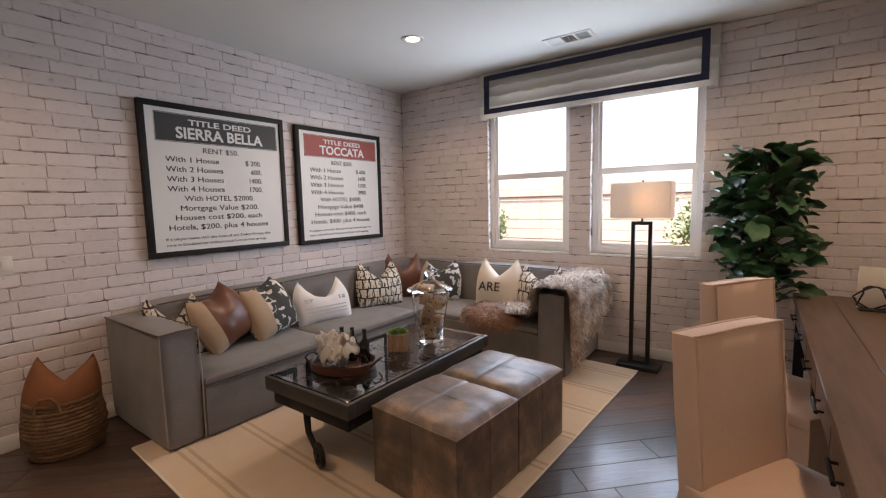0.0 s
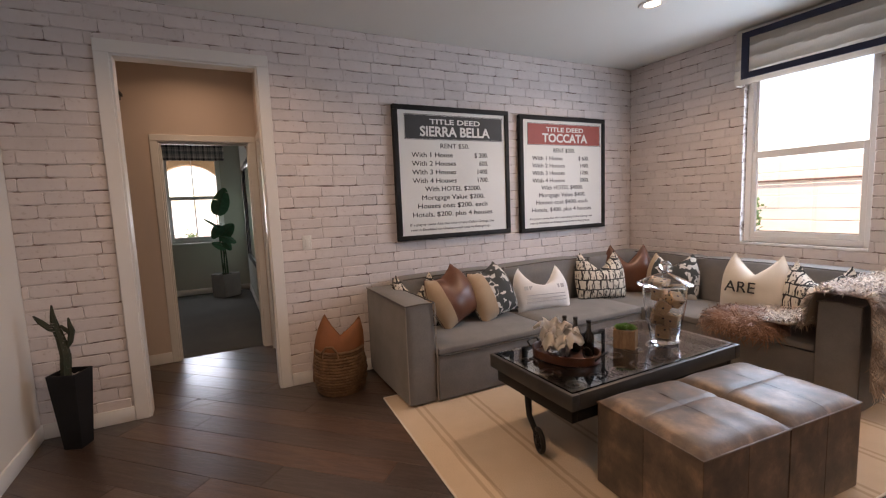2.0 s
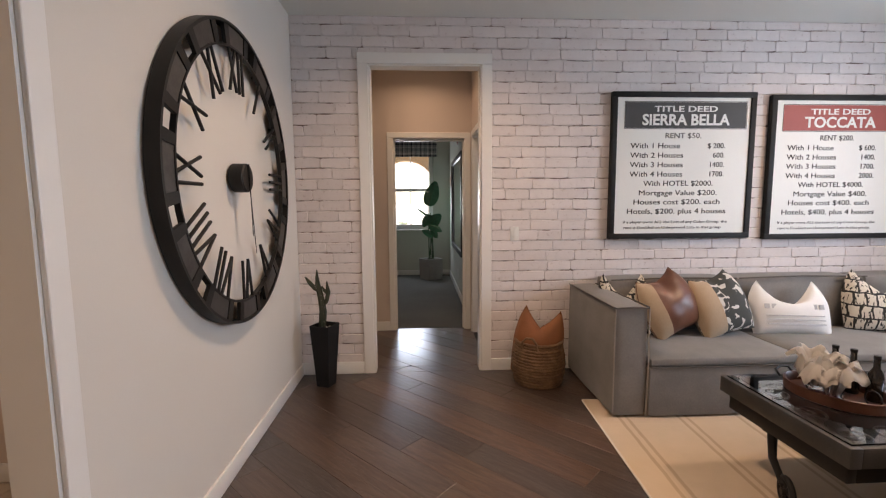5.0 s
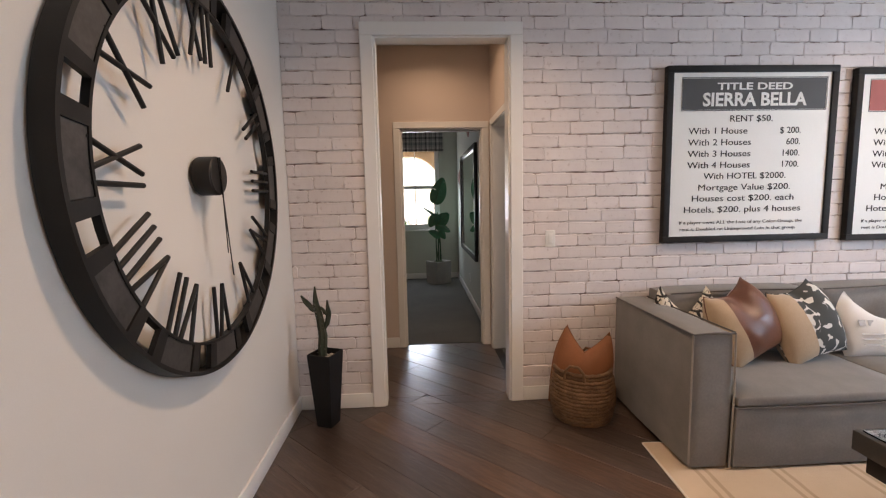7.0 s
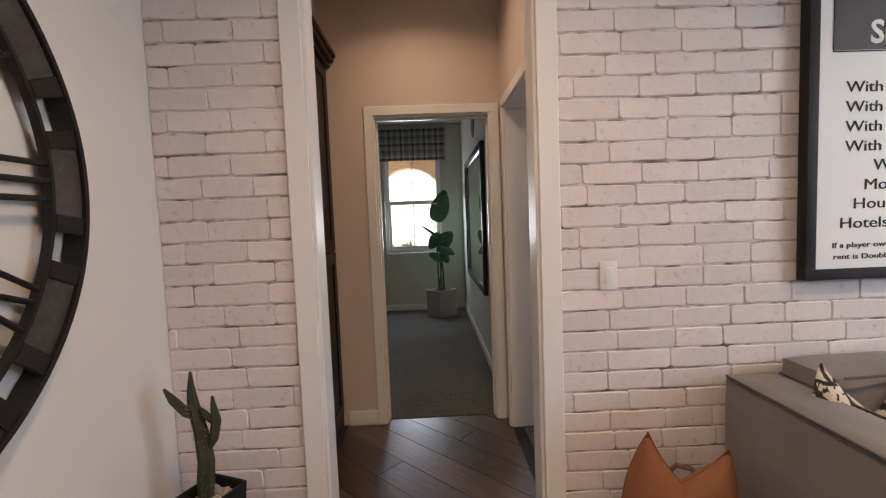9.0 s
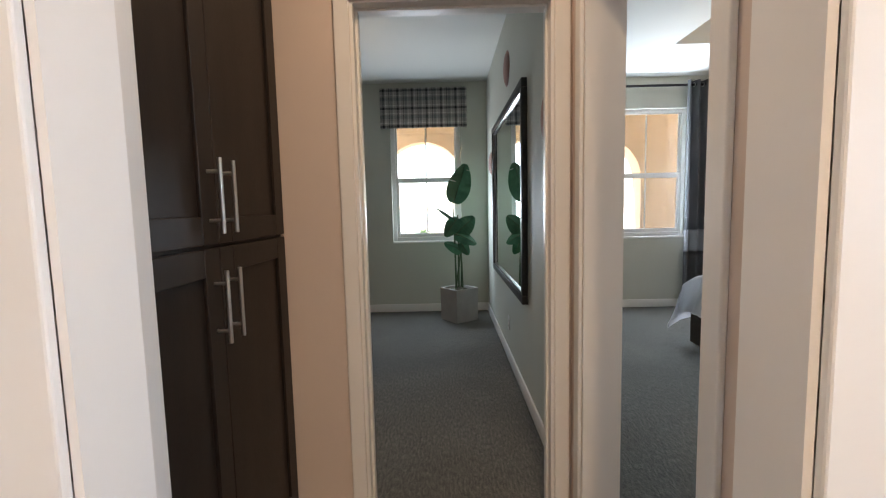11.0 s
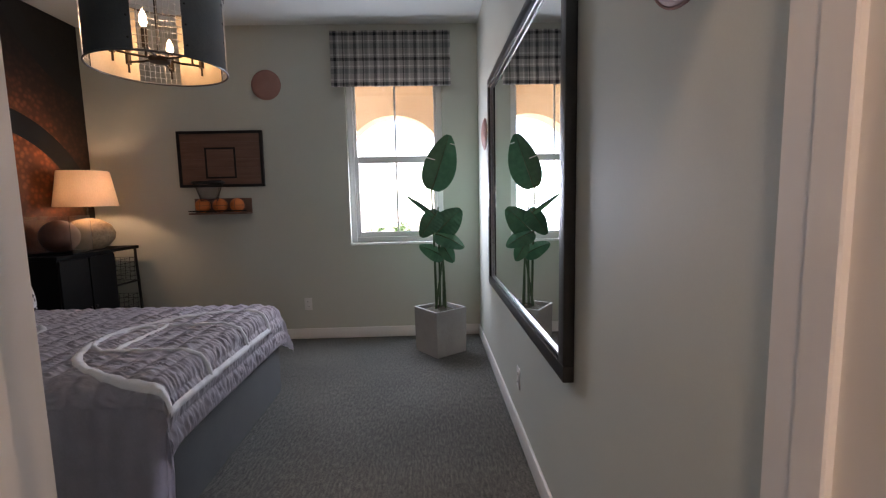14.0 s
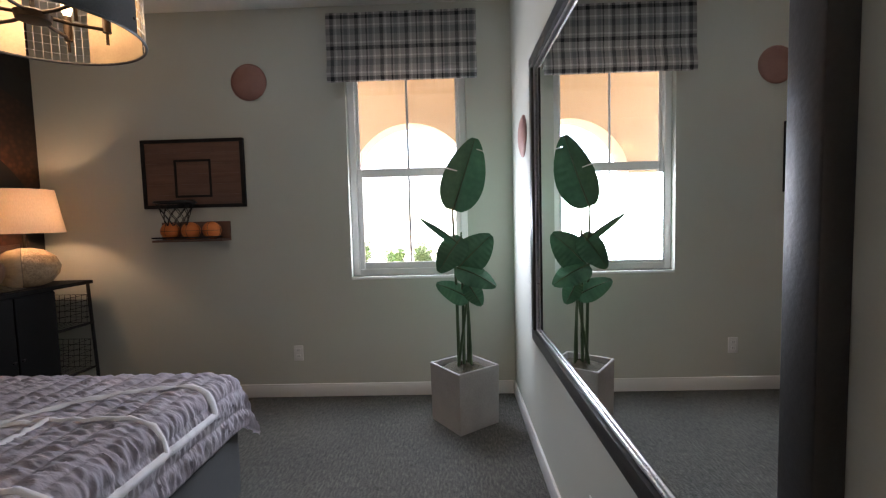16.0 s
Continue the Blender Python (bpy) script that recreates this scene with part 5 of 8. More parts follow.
# ---- basket with a rust pillow ----
basket = thing("woven_basket", (0.25, 0.845, 0.0), label="round woven hyacinth basket with loop handles", category="basket")
for i in range(15):
    z = 0.014 + i * 0.0222
    r = 0.170 + 0.022 * math.sin(math.pi * min(1.0, i / 13)) + 0.002 * math.sin(i * 2.3)
    pts = [((r + 0.003 * math.sin(a * 17 + i * 1.7)) * math.cos(a), (r + 0.003 * math.sin(a * 17 + i * 1.7)) * math.sin(a), z + 0.002 * math.sin(a * 23 + i)) for a in [PI2 * k / 60 for k in range(60)]]
    part("coil", tube(pts, 0.0135, 8, closed=True), WICKER, basket, smooth=60)
part("base", lathe([(0.0, 0.003), (0.167, 0.003), (0.162, 0.012), (0.0, 0.012)], 40), WICKER, basket)
for a in (-35, 145):
    c, s = math.cos(radians(a)), math.sin(radians(a))
    part("handle", tube([(c * 0.19 - s * t, s * 0.19 + c * t, z) for t, z in ((-0.06, 0.30), (-0.055, 0.35), (-0.025, 0.385), (0.025, 0.385), (0.055, 0.35), (0.06, 0.30))], 0.009, 8), WICKER, basket, smooth=60)
pillow((0.245, 0.845, 0.075), 0.37, 0.50, 0.17, 74, 3, RUST, "rust suede pillow standing in the woven basket", 0.075, roll=8)

# ---- cactus ----
pot = thing("potted_cactus", (0.215, -0.785, 0.0), 0, "slender cactus in a tall tapered black planter", "potted plant")
bm = bmesh.new()
lv = [(0.052, 0.0), (0.080, 0.46), (0.081, 0.475), (0.071, 0.475), (0.068, 0.44)]
rings = [[bm.verts.new((r * sx, r * sy, z)) for sx, sy in ((-1, -1), (1, -1), (1, 1), (-1, 1))] for r, z in lv]
bm.faces.new(rings[0][::-1])
for a, b in zip(rings, rings[1:]):
    for k in range(4):
        bm.faces.new((a[k], a[(k + 1) % 4], b[(k + 1) % 4], b[k]))
bmesh.ops.bevel(bm, geom=[e for e in bm.edges], offset=0.003, segments=1, affect="EDGES")
part("planter", turned(bm, pose(0, 0, 0, 0, 0, -22)), POT_BLACK, pot, smooth=30)
bm = bmesh.new()
r2 = random.Random(3)
box(-0.066, 0.066, -0.066, 0.066, 0.40, 0.437, bm=bm)
for i in range(60):
    x, y = r2.uniform(-0.058, 0.058), r2.uniform(-0.058, 0.058)
    s = r2.uniform(0.007, 0.015)
    merge(bm, turned(lathe([(0.0, -0.7), (0.8, -0.4), (1, 0), (0.7, 0.5), (0.0, 0.7)], 7), Matrix.Translation((x, y, 0.441)) @ Matrix.Diagonal((s, s * 0.8, s, 1))))
part("pebbles", turned(bm, pose(0, 0, 0, 0, 0, -22)), PEBBLE, pot, smooth=60)


def ribbed(pts, rad, n=10):
    bm = bmesh.new()
    P = [Vector(p) for p in pts]
    dense, rr = [], []
    for i in range(len(P) - 1):
        for k in range(5):
            f = k / 5
            dense.append(P[i].lerp(P[i + 1], f))
            rr.append(rad[i] * (1 - f) + rad[i + 1] * f)
    dense.append(P[-1])
    rr.append(rad[-1])
    tube(dense, rr, 2 * n, bm)
    for i, v in enumerate(bm.verts):
        k, j = i // (2 * n), i % (2 * n)
        if k < len(dense):
            c = dense[k]
            v.co = c + (v.co - c) * (0.82 if j % 2 else 1.08)
    return bm


part("cactus_stem", ribbed([(0, -0.02, 0.43), (0.004, -0.012, 0.52), (0.0, -0.008, 0.58), (-0.006, -0.022, 0.68), (-0.008, -0.043, 0.775), (-0.008, -0.046, 0.83), (-0.008, -0.045, 0.89)], [0.024, 0.027, 0.026, 0.022, 0.019, 0.012, 0.004], 7), CACTUS, pot, smooth=70)
part("cactus_arm", ribbed([(-0.006, -0.04, 0.73), (0.004, -0.062, 0.752), (0.01, -0.10, 0.80), (0.01, -0.128, 0.84)], [0.010, 0.015, 0.014, 0.004], 6), CACTUS, pot, smooth=70)
part("cactus_arm", ribbed([(-0.004, 0.0, 0.615), (0.0, 0.022, 0.655), (0.002, 0.036, 0.72), (0.002, 0.030, 0.765), (0.002, 0.028, 0.805)], [0.008, 0.014, 0.015, 0.010, 0.004], 6), CACTUS, pot, smooth=70)
part("cactus_arm", ribbed([(0.0, 0.025, 0.715), (0.004, 0.008, 0.735), (0.004, -0.012, 0.765)], [0.010, 0.012, 0.005], 6), CACTUS, pot, smooth=70)
thorns = bmesh.new()
for i in range(120):
    f, a = r2.random(), r2.uniform(0, PI2)
    c = Vector((0.0, -0.018 - 0.028 * max(0.0, f - 0.3), 0.46 + 0.36 * f))
    d = Vector((math.cos(a), math.sin(a), 0.25))
    tube([c + d * 0.018, c + d * (0.030 + 0.008 * r2.random())], 0.0007, 3, thorns)
tagged(part("thorns", thorns, PEBBLE, pot), kind="stuff")

# ---- floor lamp ----
lamp = thing("floor_lamp", (2.845, 4.09, 0.0), label="black iron floor lamp with a rectangular linen shade, lit", category="floor lamp")
part("base_plate", box(-0.165, 0.165, -0.105, 0.105, 0.0, 0.035, 0.004, 2), BLACK_METAL, lamp, smooth=40)
for s in (-1, 1):
    part("post", box(s * 0.067 - 0.015, s * 0.067 + 0.015, -0.017, 0.017, 0.035, 1.225, 0.002, 1), BLACK_METAL, lamp)
part("crossbar", box(-0.082, 0.082, -0.017, 0.017, 1.225, 1.255, 0.002, 1), BLACK_METAL, lamp)
part("foot_bar", box(-0.082, 0.082, -0.02, 0.02, 0.035, 0.055, 0.002, 1), BLACK_METAL, lamp)
part("socket_stem", tube([(0, 0, 1.255), (0, 0, 1.36)], 0.01, 12), BLACK_METAL, lamp)


def shade_material(name, a, b, warm, through_part=0.45):
    """Thin cloth that lets the bulb's light through."""
    m, n, l, p = nodes_of(name)
    v = mapped(n, l)
    w = noise_of(n, l, mapped(n, l, (300, 300, 40)), 1.0, 2)
    col = ramp(n, l, w, ((0.35, a), (0.65, b)))
    dif, tr, mx = n.new("ShaderNodeBsdfDiffuse"), n.new("ShaderNodeBsdfTranslucent"), n.new("ShaderNodeMixShader")
    l.new(col, dif.inputs["Color"])
    tr.inputs["Color"].default_value = (*warm, 1)
    mx.inputs[0].default_value = through_part
    l.new(dif.outputs[0], mx.inputs[1])
    l.new(tr.outputs[0], mx.inputs[2])
    l.new(mx.outputs[0], n["Material Output"].inputs["Surface"])
    return m


SHADE = shade_material("linen_lampshade", (0.74, 0.68, 0.62), (0.82, 0.76, 0.70), (0.78, 0.70, 0.62))
BULB = glowing("warm_bulb", (1.0, 0.66, 0.34), 1.6)


def bulb_light(parent, at, watts, r=0.03):
    l = new("bulb_light", bpy.data.lights.new("bulb_light", "POINT"))
    l.data.energy, l.data.color, l.data.shadow_soft_size = watts, (1.0, 0.70, 0.42), r
    l.parent = parent
    l.matrix_basis = Matrix.Translation(at)
    return l


bm = bmesh.new()
for x0, x1, y0, y1 in ((-0.225, 0.225, -0.125, -0.122), (-0.225, 0.225, 0.122, 0.125), (-0.225, -0.222, -0.122, 0.122), (0.222, 0.225, -0.122, 0.122)):
    box(x0, x1, y0, y1, 1.285, 1.575, bm=bm)
part("shade", bm, SHADE, lamp, "rectangular oatmeal linen shade")
part("finial", lathe([(0.006, 1.36), (0.004, 1.58), (0.01, 1.585), (0.0, 1.605)], 12), BLACK_METAL, lamp)
part("bulb", lathe([(0.0, 1.37), (0.02, 1.38), (0.03, 1.42), (0.02, 1.455), (0.0, 1.46)], 16), BULB, lamp, smooth=60)
bulb_light(lamp, (0.045, 0, 1.42), 0.6)

# ---- roman shade over the two windows ----
BLIND_CLOTH = shade_material("ivory_blind", (0.78, 0.74, 0.68), (0.84, 0.80, 0.74), (0.66, 0.58, 0.50))
blind = thing("roman_shade", (1.185, Y_WIN, 2.315), label="ivory roman shade with an inset navy border", category="window blind")
BWD, BHT = 2.15, 0.465
fold = bmesh.new()
for i in range(4):
    z0 = i * 0.10
    merge(fold, sheet(lambda u, v: Vector((u * BWD, -0.075 - 0.018 * math.sin(v * math.pi * 0.9) - 0.006 * (3 - i) + 0.002 * math.sin(u * 25 + i), z0 + v * (0.125 if i < 3 else BHT - 0.30))), 40, 8))
bmesh.ops.solidify(fold, geom=fold.faces[:], thickness=0.004)
part("folds", fold, BLIND_CLOTH, blind, smooth=60)
bm = bmesh.new()
box(0.0, 0.012, -0.085, -0.001, 0.0, BHT, 0.002, 1, bm)
box(BWD - 0.012, BWD, -0.085, -0.001, 0.0, BHT, 0.002, 1, bm)
box(0.0, BWD, -0.08, -0.001, BHT - 0.02, BHT, 0.002, 1, bm)
part("headrail", bm, BLIND_CLOTH, blind)
bm = bmesh.new()
y = -0.122
for x0, x1, z0, z1 in ((0.06, BWD - 0.06, 0.045, 0.095), (0.06, BWD - 0.06, BHT - 0.085, BHT - 0.035), (0.06, 0.115, 0.095, BHT - 0.085), (BWD - 0.115, BWD - 0.06, 0.095, BHT - 0.085)):
    box(x0, x1, y, y + 0.02, z0, z1, 0.001, 1, bm)
part("navy_border", bm, NAVY, blind, "navy blue ribbon border")

# ---- ceiling vent ----
vent = thing("ceiling_vent", (2.29, 3.87, H), 0, "white louvred ceiling air vent", "vent")
bm = bmesh.new()
for r in ((-0.20, 0.20, -0.10, -0.08), (-0.20, 0.20, 0.08, 0.10), (-0.20, -0.17, -0.08, 0.08), (0.17, 0.20, -0.08, 0.08)):
    box(*r, -0.008, -0.0005, 0.001, 1, bm)
part("frame", bm, TRIM, vent)
part("backing", box(-0.17, 0.17, -0.08, 0.08, -0.002, -0.001), DARK, vent)
for x in (-0.058, 0.058):
    part("divider", box(x - 0.007, x + 0.007, -0.08, 0.08, -0.008, -0.001), TRIM, vent)
for k, (x0, x1) in enumerate(((-0.17, -0.065), (-0.051, 0.051), (0.065, 0.17))):
    for i in range(6):
        if k == 1:
            t = turned(box(x0 + 0.001, x1 - 0.001, -0.010, 0.010, -0.001, 0.001), pose(0, -0.066 + i * 0.0265, -0.006, 34))
        else:
            t = turned(box(-0.0065, 0.0065, -0.078, 0.078, -0.001, 0.001), pose(x0 + 0.01 + i * 0.0172, 0, -0.006, 0, 34 if k else -34))
        part("slat", t, TRIM, vent)

# ---- slipcovered chairs ----
def chair(at, rz):
    c = thing("slipcovered_chair", at, rz, "blush linen slipcovered dining chair pulled up to the desk", "chair", "desk chairs")
    # local: seat faces +x, back at x = 0
    back = puff(-0.05, 0.045, -0.235, 0.235, 0.42, 0.985, 0.009, (0.008, 0.003, 0.004))
    turned(back, Matrix.Translation((0, 0, 0.45)) @ Matrix.Rotation(radians(-5), 4, "Y") @ Matrix.Translation((0, 0, -0.45)))
    part("backrest", back, CHAIR_CLOTH, c, smooth=60)
    part("seat", puff(-0.03, 0.47, -0.24, 0.24, 0.40, 0.475, 0.02, (0.006, 0.006, 0.012)), CHAIR_CLOTH, c, smooth=60)
    sk = bmesh.new()

    def skirt(u, v):
        k = u * 4
        i = min(int(k), 3)
        f = k - i
        cn = [(-0.045, -0.235), (0.465, -0.235), (0.465, 0.235), (-0.045, 0.235)]
        a, b = cn[i], cn[(i + 1) % 4]
        x, y = a[0] + (b[0] - a[0]) * f, a[1] + (b[1] - a[1]) * f
        w = 1 + (1 - v) * (0.04 + 0.012 * math.sin(u * 60))
        return Vector(((x - 0.21) * w + 0.21, y * w, 0.012 + v * 0.41))
    sheet(skirt, 96, 6, sk)
    part("skirt", sk, CHAIR_CLOTH, c, smooth=60)
    for s in (-1, 1):
        part("piping", turned(tube([(0.047, s * 0.225, 0.49), (0.047, s * 0.225, 0.975), (-0.05, s * 0.225, 0.98)], 0.004, 6), Matrix.Translation((0, 0, 0.45)) @ Matrix.Rotation(radians(-5), 4, "Y") @ Matrix.Translation((0, 0, -0.45))), CHAIR_CLOTH, c, smooth=60)
    for x in (-0.048, 0.043):
        part("top_piping", turned(tube([(x, -0.232, 0.983), (x, 0.0, 0.987), (x, 0.232, 0.983)], 0.0045, 6), Matrix.Translation((0, 0, 0.45)) @ Matrix.Rotation(radians(-5), 4, "Y") @ Matrix.Translation((0, 0, -0.45))), CHAIR_CLOTH, c, smooth=60)
    for x, y in ((-0.02, -0.2), (-0.02, 0.2), (0.44, -0.2), (0.44, 0.2)):
        part("leg", box(x - 0.018, x + 0.018, y - 0.018, y + 0.018, 0, 0.40, 0.002, 1), WOOD_DARK, c)
    return c


ch = chair((3.615, 1.95, 0.0), -31)
copy_thing(ch, pose(3.60, 2.98, 0.0, 0, 0, -33))

# ---- desk ----
desk = thing("long_desk", (3.855, 1.42, 0.0), label="long smoked-oak desk with drawers and black bar pulls", category="desk")
DL = 2.65
for i in range(4):
    a = i * 0.2
    part("top_board", box(a + 0.0008, a + 0.1992, 0, DL, 0.715, 0.757, 0.003, 1), DESK_WOOD, desk, smooth=40)
part("apron", box(0.03, 0.77, 0.05, DL - 0.05, 0.585, 0.714), DESK_WOOD, desk)
for i in range(5):
    a = 0.08 + i * 0.50
    dr = part("drawer_front", box(0.012, 0.03, a, a + 0.485, 0.592, 0.71, 0.003, 1), DESK_WOOD, desk)
    part("pull", merge(tube([(-0.012, a + 0.17, 0.65), (-0.012, a + 0.315, 0.65)], 0.007, 8), merge(tube([(0.012, a + 0.185, 0.65), (-0.012, a + 0.185, 0.65)], 0.005, 8), tube([(0.012, a + 0.30, 0.65), (-0.012, a + 0.30, 0.65)], 0.005, 8))), BLACK_METAL, dr, "black iron pull")
for x, y in ((0.05, 0.06), (0.75, 0.06), (0.05, DL - 0.06), (0.75, DL - 0.06), (0.05, DL / 2)):
    part("leg", box(x - 0.03, x + 0.03, y - 0.03, y + 0.03, 0, 0.585, 0.003, 1), BLACK_METAL, desk)
art = thing("canvas_block", (4.14, 3.72, 0.757), -20, "cream canvas block leaning on the desk", "decor")
part("block", box(0.0, 0.24, 0.0, 0.035, 0.0, 0.25, 0.006, 2), CREAM_CLOTH, art, smooth=40)
wire = thing("wire_sculpture", (4.20, 3.64, 0.757), 0, "black twisted wire ornament on the desk", "ornament")
part("wire", tube([(0.07 * math.cos(k * 0.5) * (1 + 0.3 * math.sin(k * 1.3)), 0.03 * math.sin(k * 0.9), 0.075 + 0.068 * math.sin(k * 0.5)) for k in range(26)], 0.005, 8), BLACK_METAL, wire, smooth=60)
part("foot", box(-0.06, 0.06, -0.03, 0.03, 0.0, 0.012, 0.003, 1), BLACK_METAL, wire)

# ---- fiddle-leaf fig ----
fig = thing("fiddle_leaf_fig", (3.68, 4.0, 0.0), label="tall fiddle-leaf fig with broad dark green leaves", category="houseplant")
part("pot", lathe([(0.0, 0.0), (0.12, 0.0), (0.135, 0.01), (0.16, 0.30), (0.15, 0.305), (0.14, 0.27), (0.0, 0.26)], 32), POT_BLACK, fig, smooth=40)
part("trunk", tube([(0, 0, 0.25), (0.01, -0.01, 0.7), (-0.015, 0.0, 1.2), (0.01, 0.01, 1.72)], [0.018, 0.015, 0.011, 0.006], 10), STEM, fig, smooth=60)


def leaf_mesh(length, width, curl, name, lobes=0.0):
    def f(u, v):
        s = 2 * v - 1
        w = width * (math.sin(math.pi * (u ** 0.8)) ** 0.75) * (1 - 0.22 * math.exp(-((u - 0.38) / 0.13) ** 2))
        x = u * length
        return Vector((x, s * w / 2, -curl * length * u * u + 0.10 * width * abs(s) ** 1.5 + 0.012 * math.sin(u * 17) * abs(s) * width * 4))
    bm = sheet(f, 10, 6)
    me = bpy.data.meshes.new(name)
    for fc in bm.faces:
        fc.smooth = True
    bm.to_mesh(me)
    bm.free()
    return me


r3 = random.Random(11)
fig_leaves = [leaf_mesh(l, w, c, "leaf") for l, w, c in ((0.23, 0.21, 0.15), (0.20, 0.19, 0.3), (0.25, 0.22, 0.05))]
for me in fig_leaves:
    me.materials.append(LEAF_DARK)
for i in range(210):
    z = r3.uniform(0.70, 1.76)
    a = r3.uniform(0, PI2)
    spread = 0.29 * math.sqrt(max(0.05, 1 - ((z - 1.2) / 0.68) ** 2))
    r = spread * r3.uniform(0.15, 0.78)
    p = Vector((r * math.cos(a), r * math.sin(a) * 0.75, z))
    if p.y > 0.16:
        p.y = 0.16 - r3.uniform(0, 0.1)
    lf = new("leaf", fig_leaves[i % 3])
    lf.parent = fig
    tilt = r3.uniform(-45, 60)
    s = r3.uniform(0.6, 0.9)
    ya = math.degrees(a) + r3.uniform(-35, 35)
    if p.y > 0.05 and math.sin(radians(ya)) > 0.1:
        ya = -ya
    lf.matrix_basis = Matrix.Translation(p) @ pose(0, 0, 0, r3.uniform(-35, 35), -tilt, ya) @ Matrix.Diagonal((s, s, s, 1))
    part("branch", tube([(0.0, 0.0, max(0.3, z - 0.12)), p * 0.5 + Vector((0, 0, z * 0.5 - 0.03)), p], 0.004, 5), STEM, fig, smooth=60)

# ---- hall: built-in linen cabinet ----
CAB = surface("espresso_cabinet", (0.014, 0.010, 0.008), (0.026, 0.019, 0.015), 2.5, 60, 0.42, stretch=(6, 6, 1), bump=0.08, spec=0.22)
tagged(part("wall_cabinet_return", box(-0.335, -0.12, -1.02, -0.55, 0, H), PAINT_WARM), "short white wall beside the linen cabinet", "wall", kind="structure")
tagged(part("wall_cabinet_soffit", box(X_HALL, -0.335, -1.02, -0.665, 2.46, H), PAINT_HALL), "beige soffit above the linen cabinet", "wall", kind="structure")
cab = thing("linen_cabinet", (-0.337, -0.637, 0.0), label="tall espresso-stained linen cabinet with shaker doors", category="cabinet")
CW = 0.876
part("carcass", box(-CW, 0.0, -0.36, 0.0, 0.0, 2.38), CAB, cab)
part("crown", merge(box(-CW, 0.0, -0.02, 0.045, 2.37, 2.40, 0.003, 1), merge(box(-CW, 0.0, -0.02, 0.07, 2.40, 2.43, 0.004, 2), box(-CW, 0.0, -0.02, 0.085, 2.43, 2.455, 0.003, 1))), CAB, cab)
part("toe_kick", box(-CW, 0.0, 0.0, 0.012, 0.0, 0.09), CAB, cab)


def shaker(x0, x1, z0, z1, hx, hz0, hz1):
    d = part("door", box(x0 + 0.075, x1 - 0.075, 0.001, 0.010, z0 + 0.075, z1 - 0.075), CAB, cab)
    bm = bmesh.new()
    for a, b, lo, hi in ((x0, x0 + 0.075, z0, z1), (x1 - 0.075, x1, z0, z1), (x0 + 0.075, x1 - 0.075, z0, z0 + 0.075), (x0 + 0.075, x1 - 0.075, z1 - 0.075, z1)):
        box(a + 0.0004, b - 0.0004, 0.001, 0.020, lo + 0.0004, hi - 0.0004, 0.002, 1, bm)
    part("door_frame", bm, CAB, d)
    h = tube([(hx, 0.055, hz0), (hx, 0.055, hz1)], 0.006, 12)
    for z in (hz0 + 0.035, hz1 - 0.035):
        tube([(hx, 0.019, z), (hx, 0.055, z)], 0.005, 10, h)
    part("handle", h, STEEL, d, "brushed steel bar handle", smooth=50)


MX = -0.375
shaker(-CW + 0.012, MX - 0.0015, 1.195, 2.36, MX - 0.037, 1.225, 1.425)
shaker(MX + 0.0015, -0.012, 1.195, 2.36, MX + 0.037, 1.225, 1.425)
shaker(-CW + 0.012, MX - 0.0015, 0.10, 1.185, MX - 0.037, 0.925, 1.125)
shaker(MX + 0.0015, -0.012, 0.10, 1.185, MX + 0.037, 0.925, 1.125)

# ---- bedroom materials ----
QUILT = cloth("mauve_grey_quilt", (0.55, 0.505, 0.555), (0.67, 0.62, 0.68), 500, big=9, sheen=0.3)
_n, _l = QUILT.node_tree.nodes, QUILT.node_tree.links
bumped(_n, _l, _n["Principled BSDF"], noise_of(_n, _l, mapped(_n, _l, (60, 26, 26)), 1.0, 2, 0.5, 0.4), 0.5, 0.008)
QUILT_LINE = cloth("pale_quilt_tape", (0.74, 0.73, 0.75), (0.82, 0.81, 0.83), 700)
BED_BASE = cloth("charcoal_bed_base", (0.036, 0.038, 0.040), (0.058, 0.060, 0.062), 600)
BLACK_WOOD = surface("black_painted_wood", (0.006, 0.006, 0.006), (0.010, 0.0095, 0.0095), 3, 70, 0.6, bump=0.1, spec=0.12)
BOARD_WOOD = surface("reddish_board", (0.13, 0.065, 0.045), (0.20, 0.11, 0.08), 3, 30, 0.55, stretch=(1, 2, 14), bump=0.2)
BALL_ORANGE = surface("orange_ball", (0.62, 0.15, 0.03), (0.72, 0.21, 0.045), 10, 160, 0.6, bump=0.4)
DISC = surface("dusty_pink_ball", (0.27, 0.13, 0.105), (0.36, 0.19, 0.155), 8, 150, 0.65, bump=0.5)
CONCRETE = surface("cast_concrete", (0.30, 0.295, 0.28), (0.40, 0.39, 0.37), 5, 90, 0.85, bump=0.4, dist=0.003)
LEAF_BIRD = surface("paradise_leaf", (0.024, 0.115, 0.058), (0.058, 0.205, 0.105), 7, 30, 0.42, bump=0.3, rnd=0.15)
STALK = surface("leaf_stalk", (0.03, 0.07, 0.03), (0.07, 0.12, 0.05), 9, 60, 0.5, bump=0.1)
MIRROR_M, _n, _l, _p = nodes_of("silvered_mirror")
_p.inputs["Base Color"].default_value = (0.86, 0.88, 0.87, 1)
_p.inputs["Metallic"].default_value = 1.0
_p.inputs["Roughness"].default_value = 0.0
MIRROR_FRAME = surface("satin_black_mirror_frame", (0.022, 0.020, 0.019), (0.038, 0.035, 0.033), 6, 140, 0.42, spec=0.45, bump=0.2)
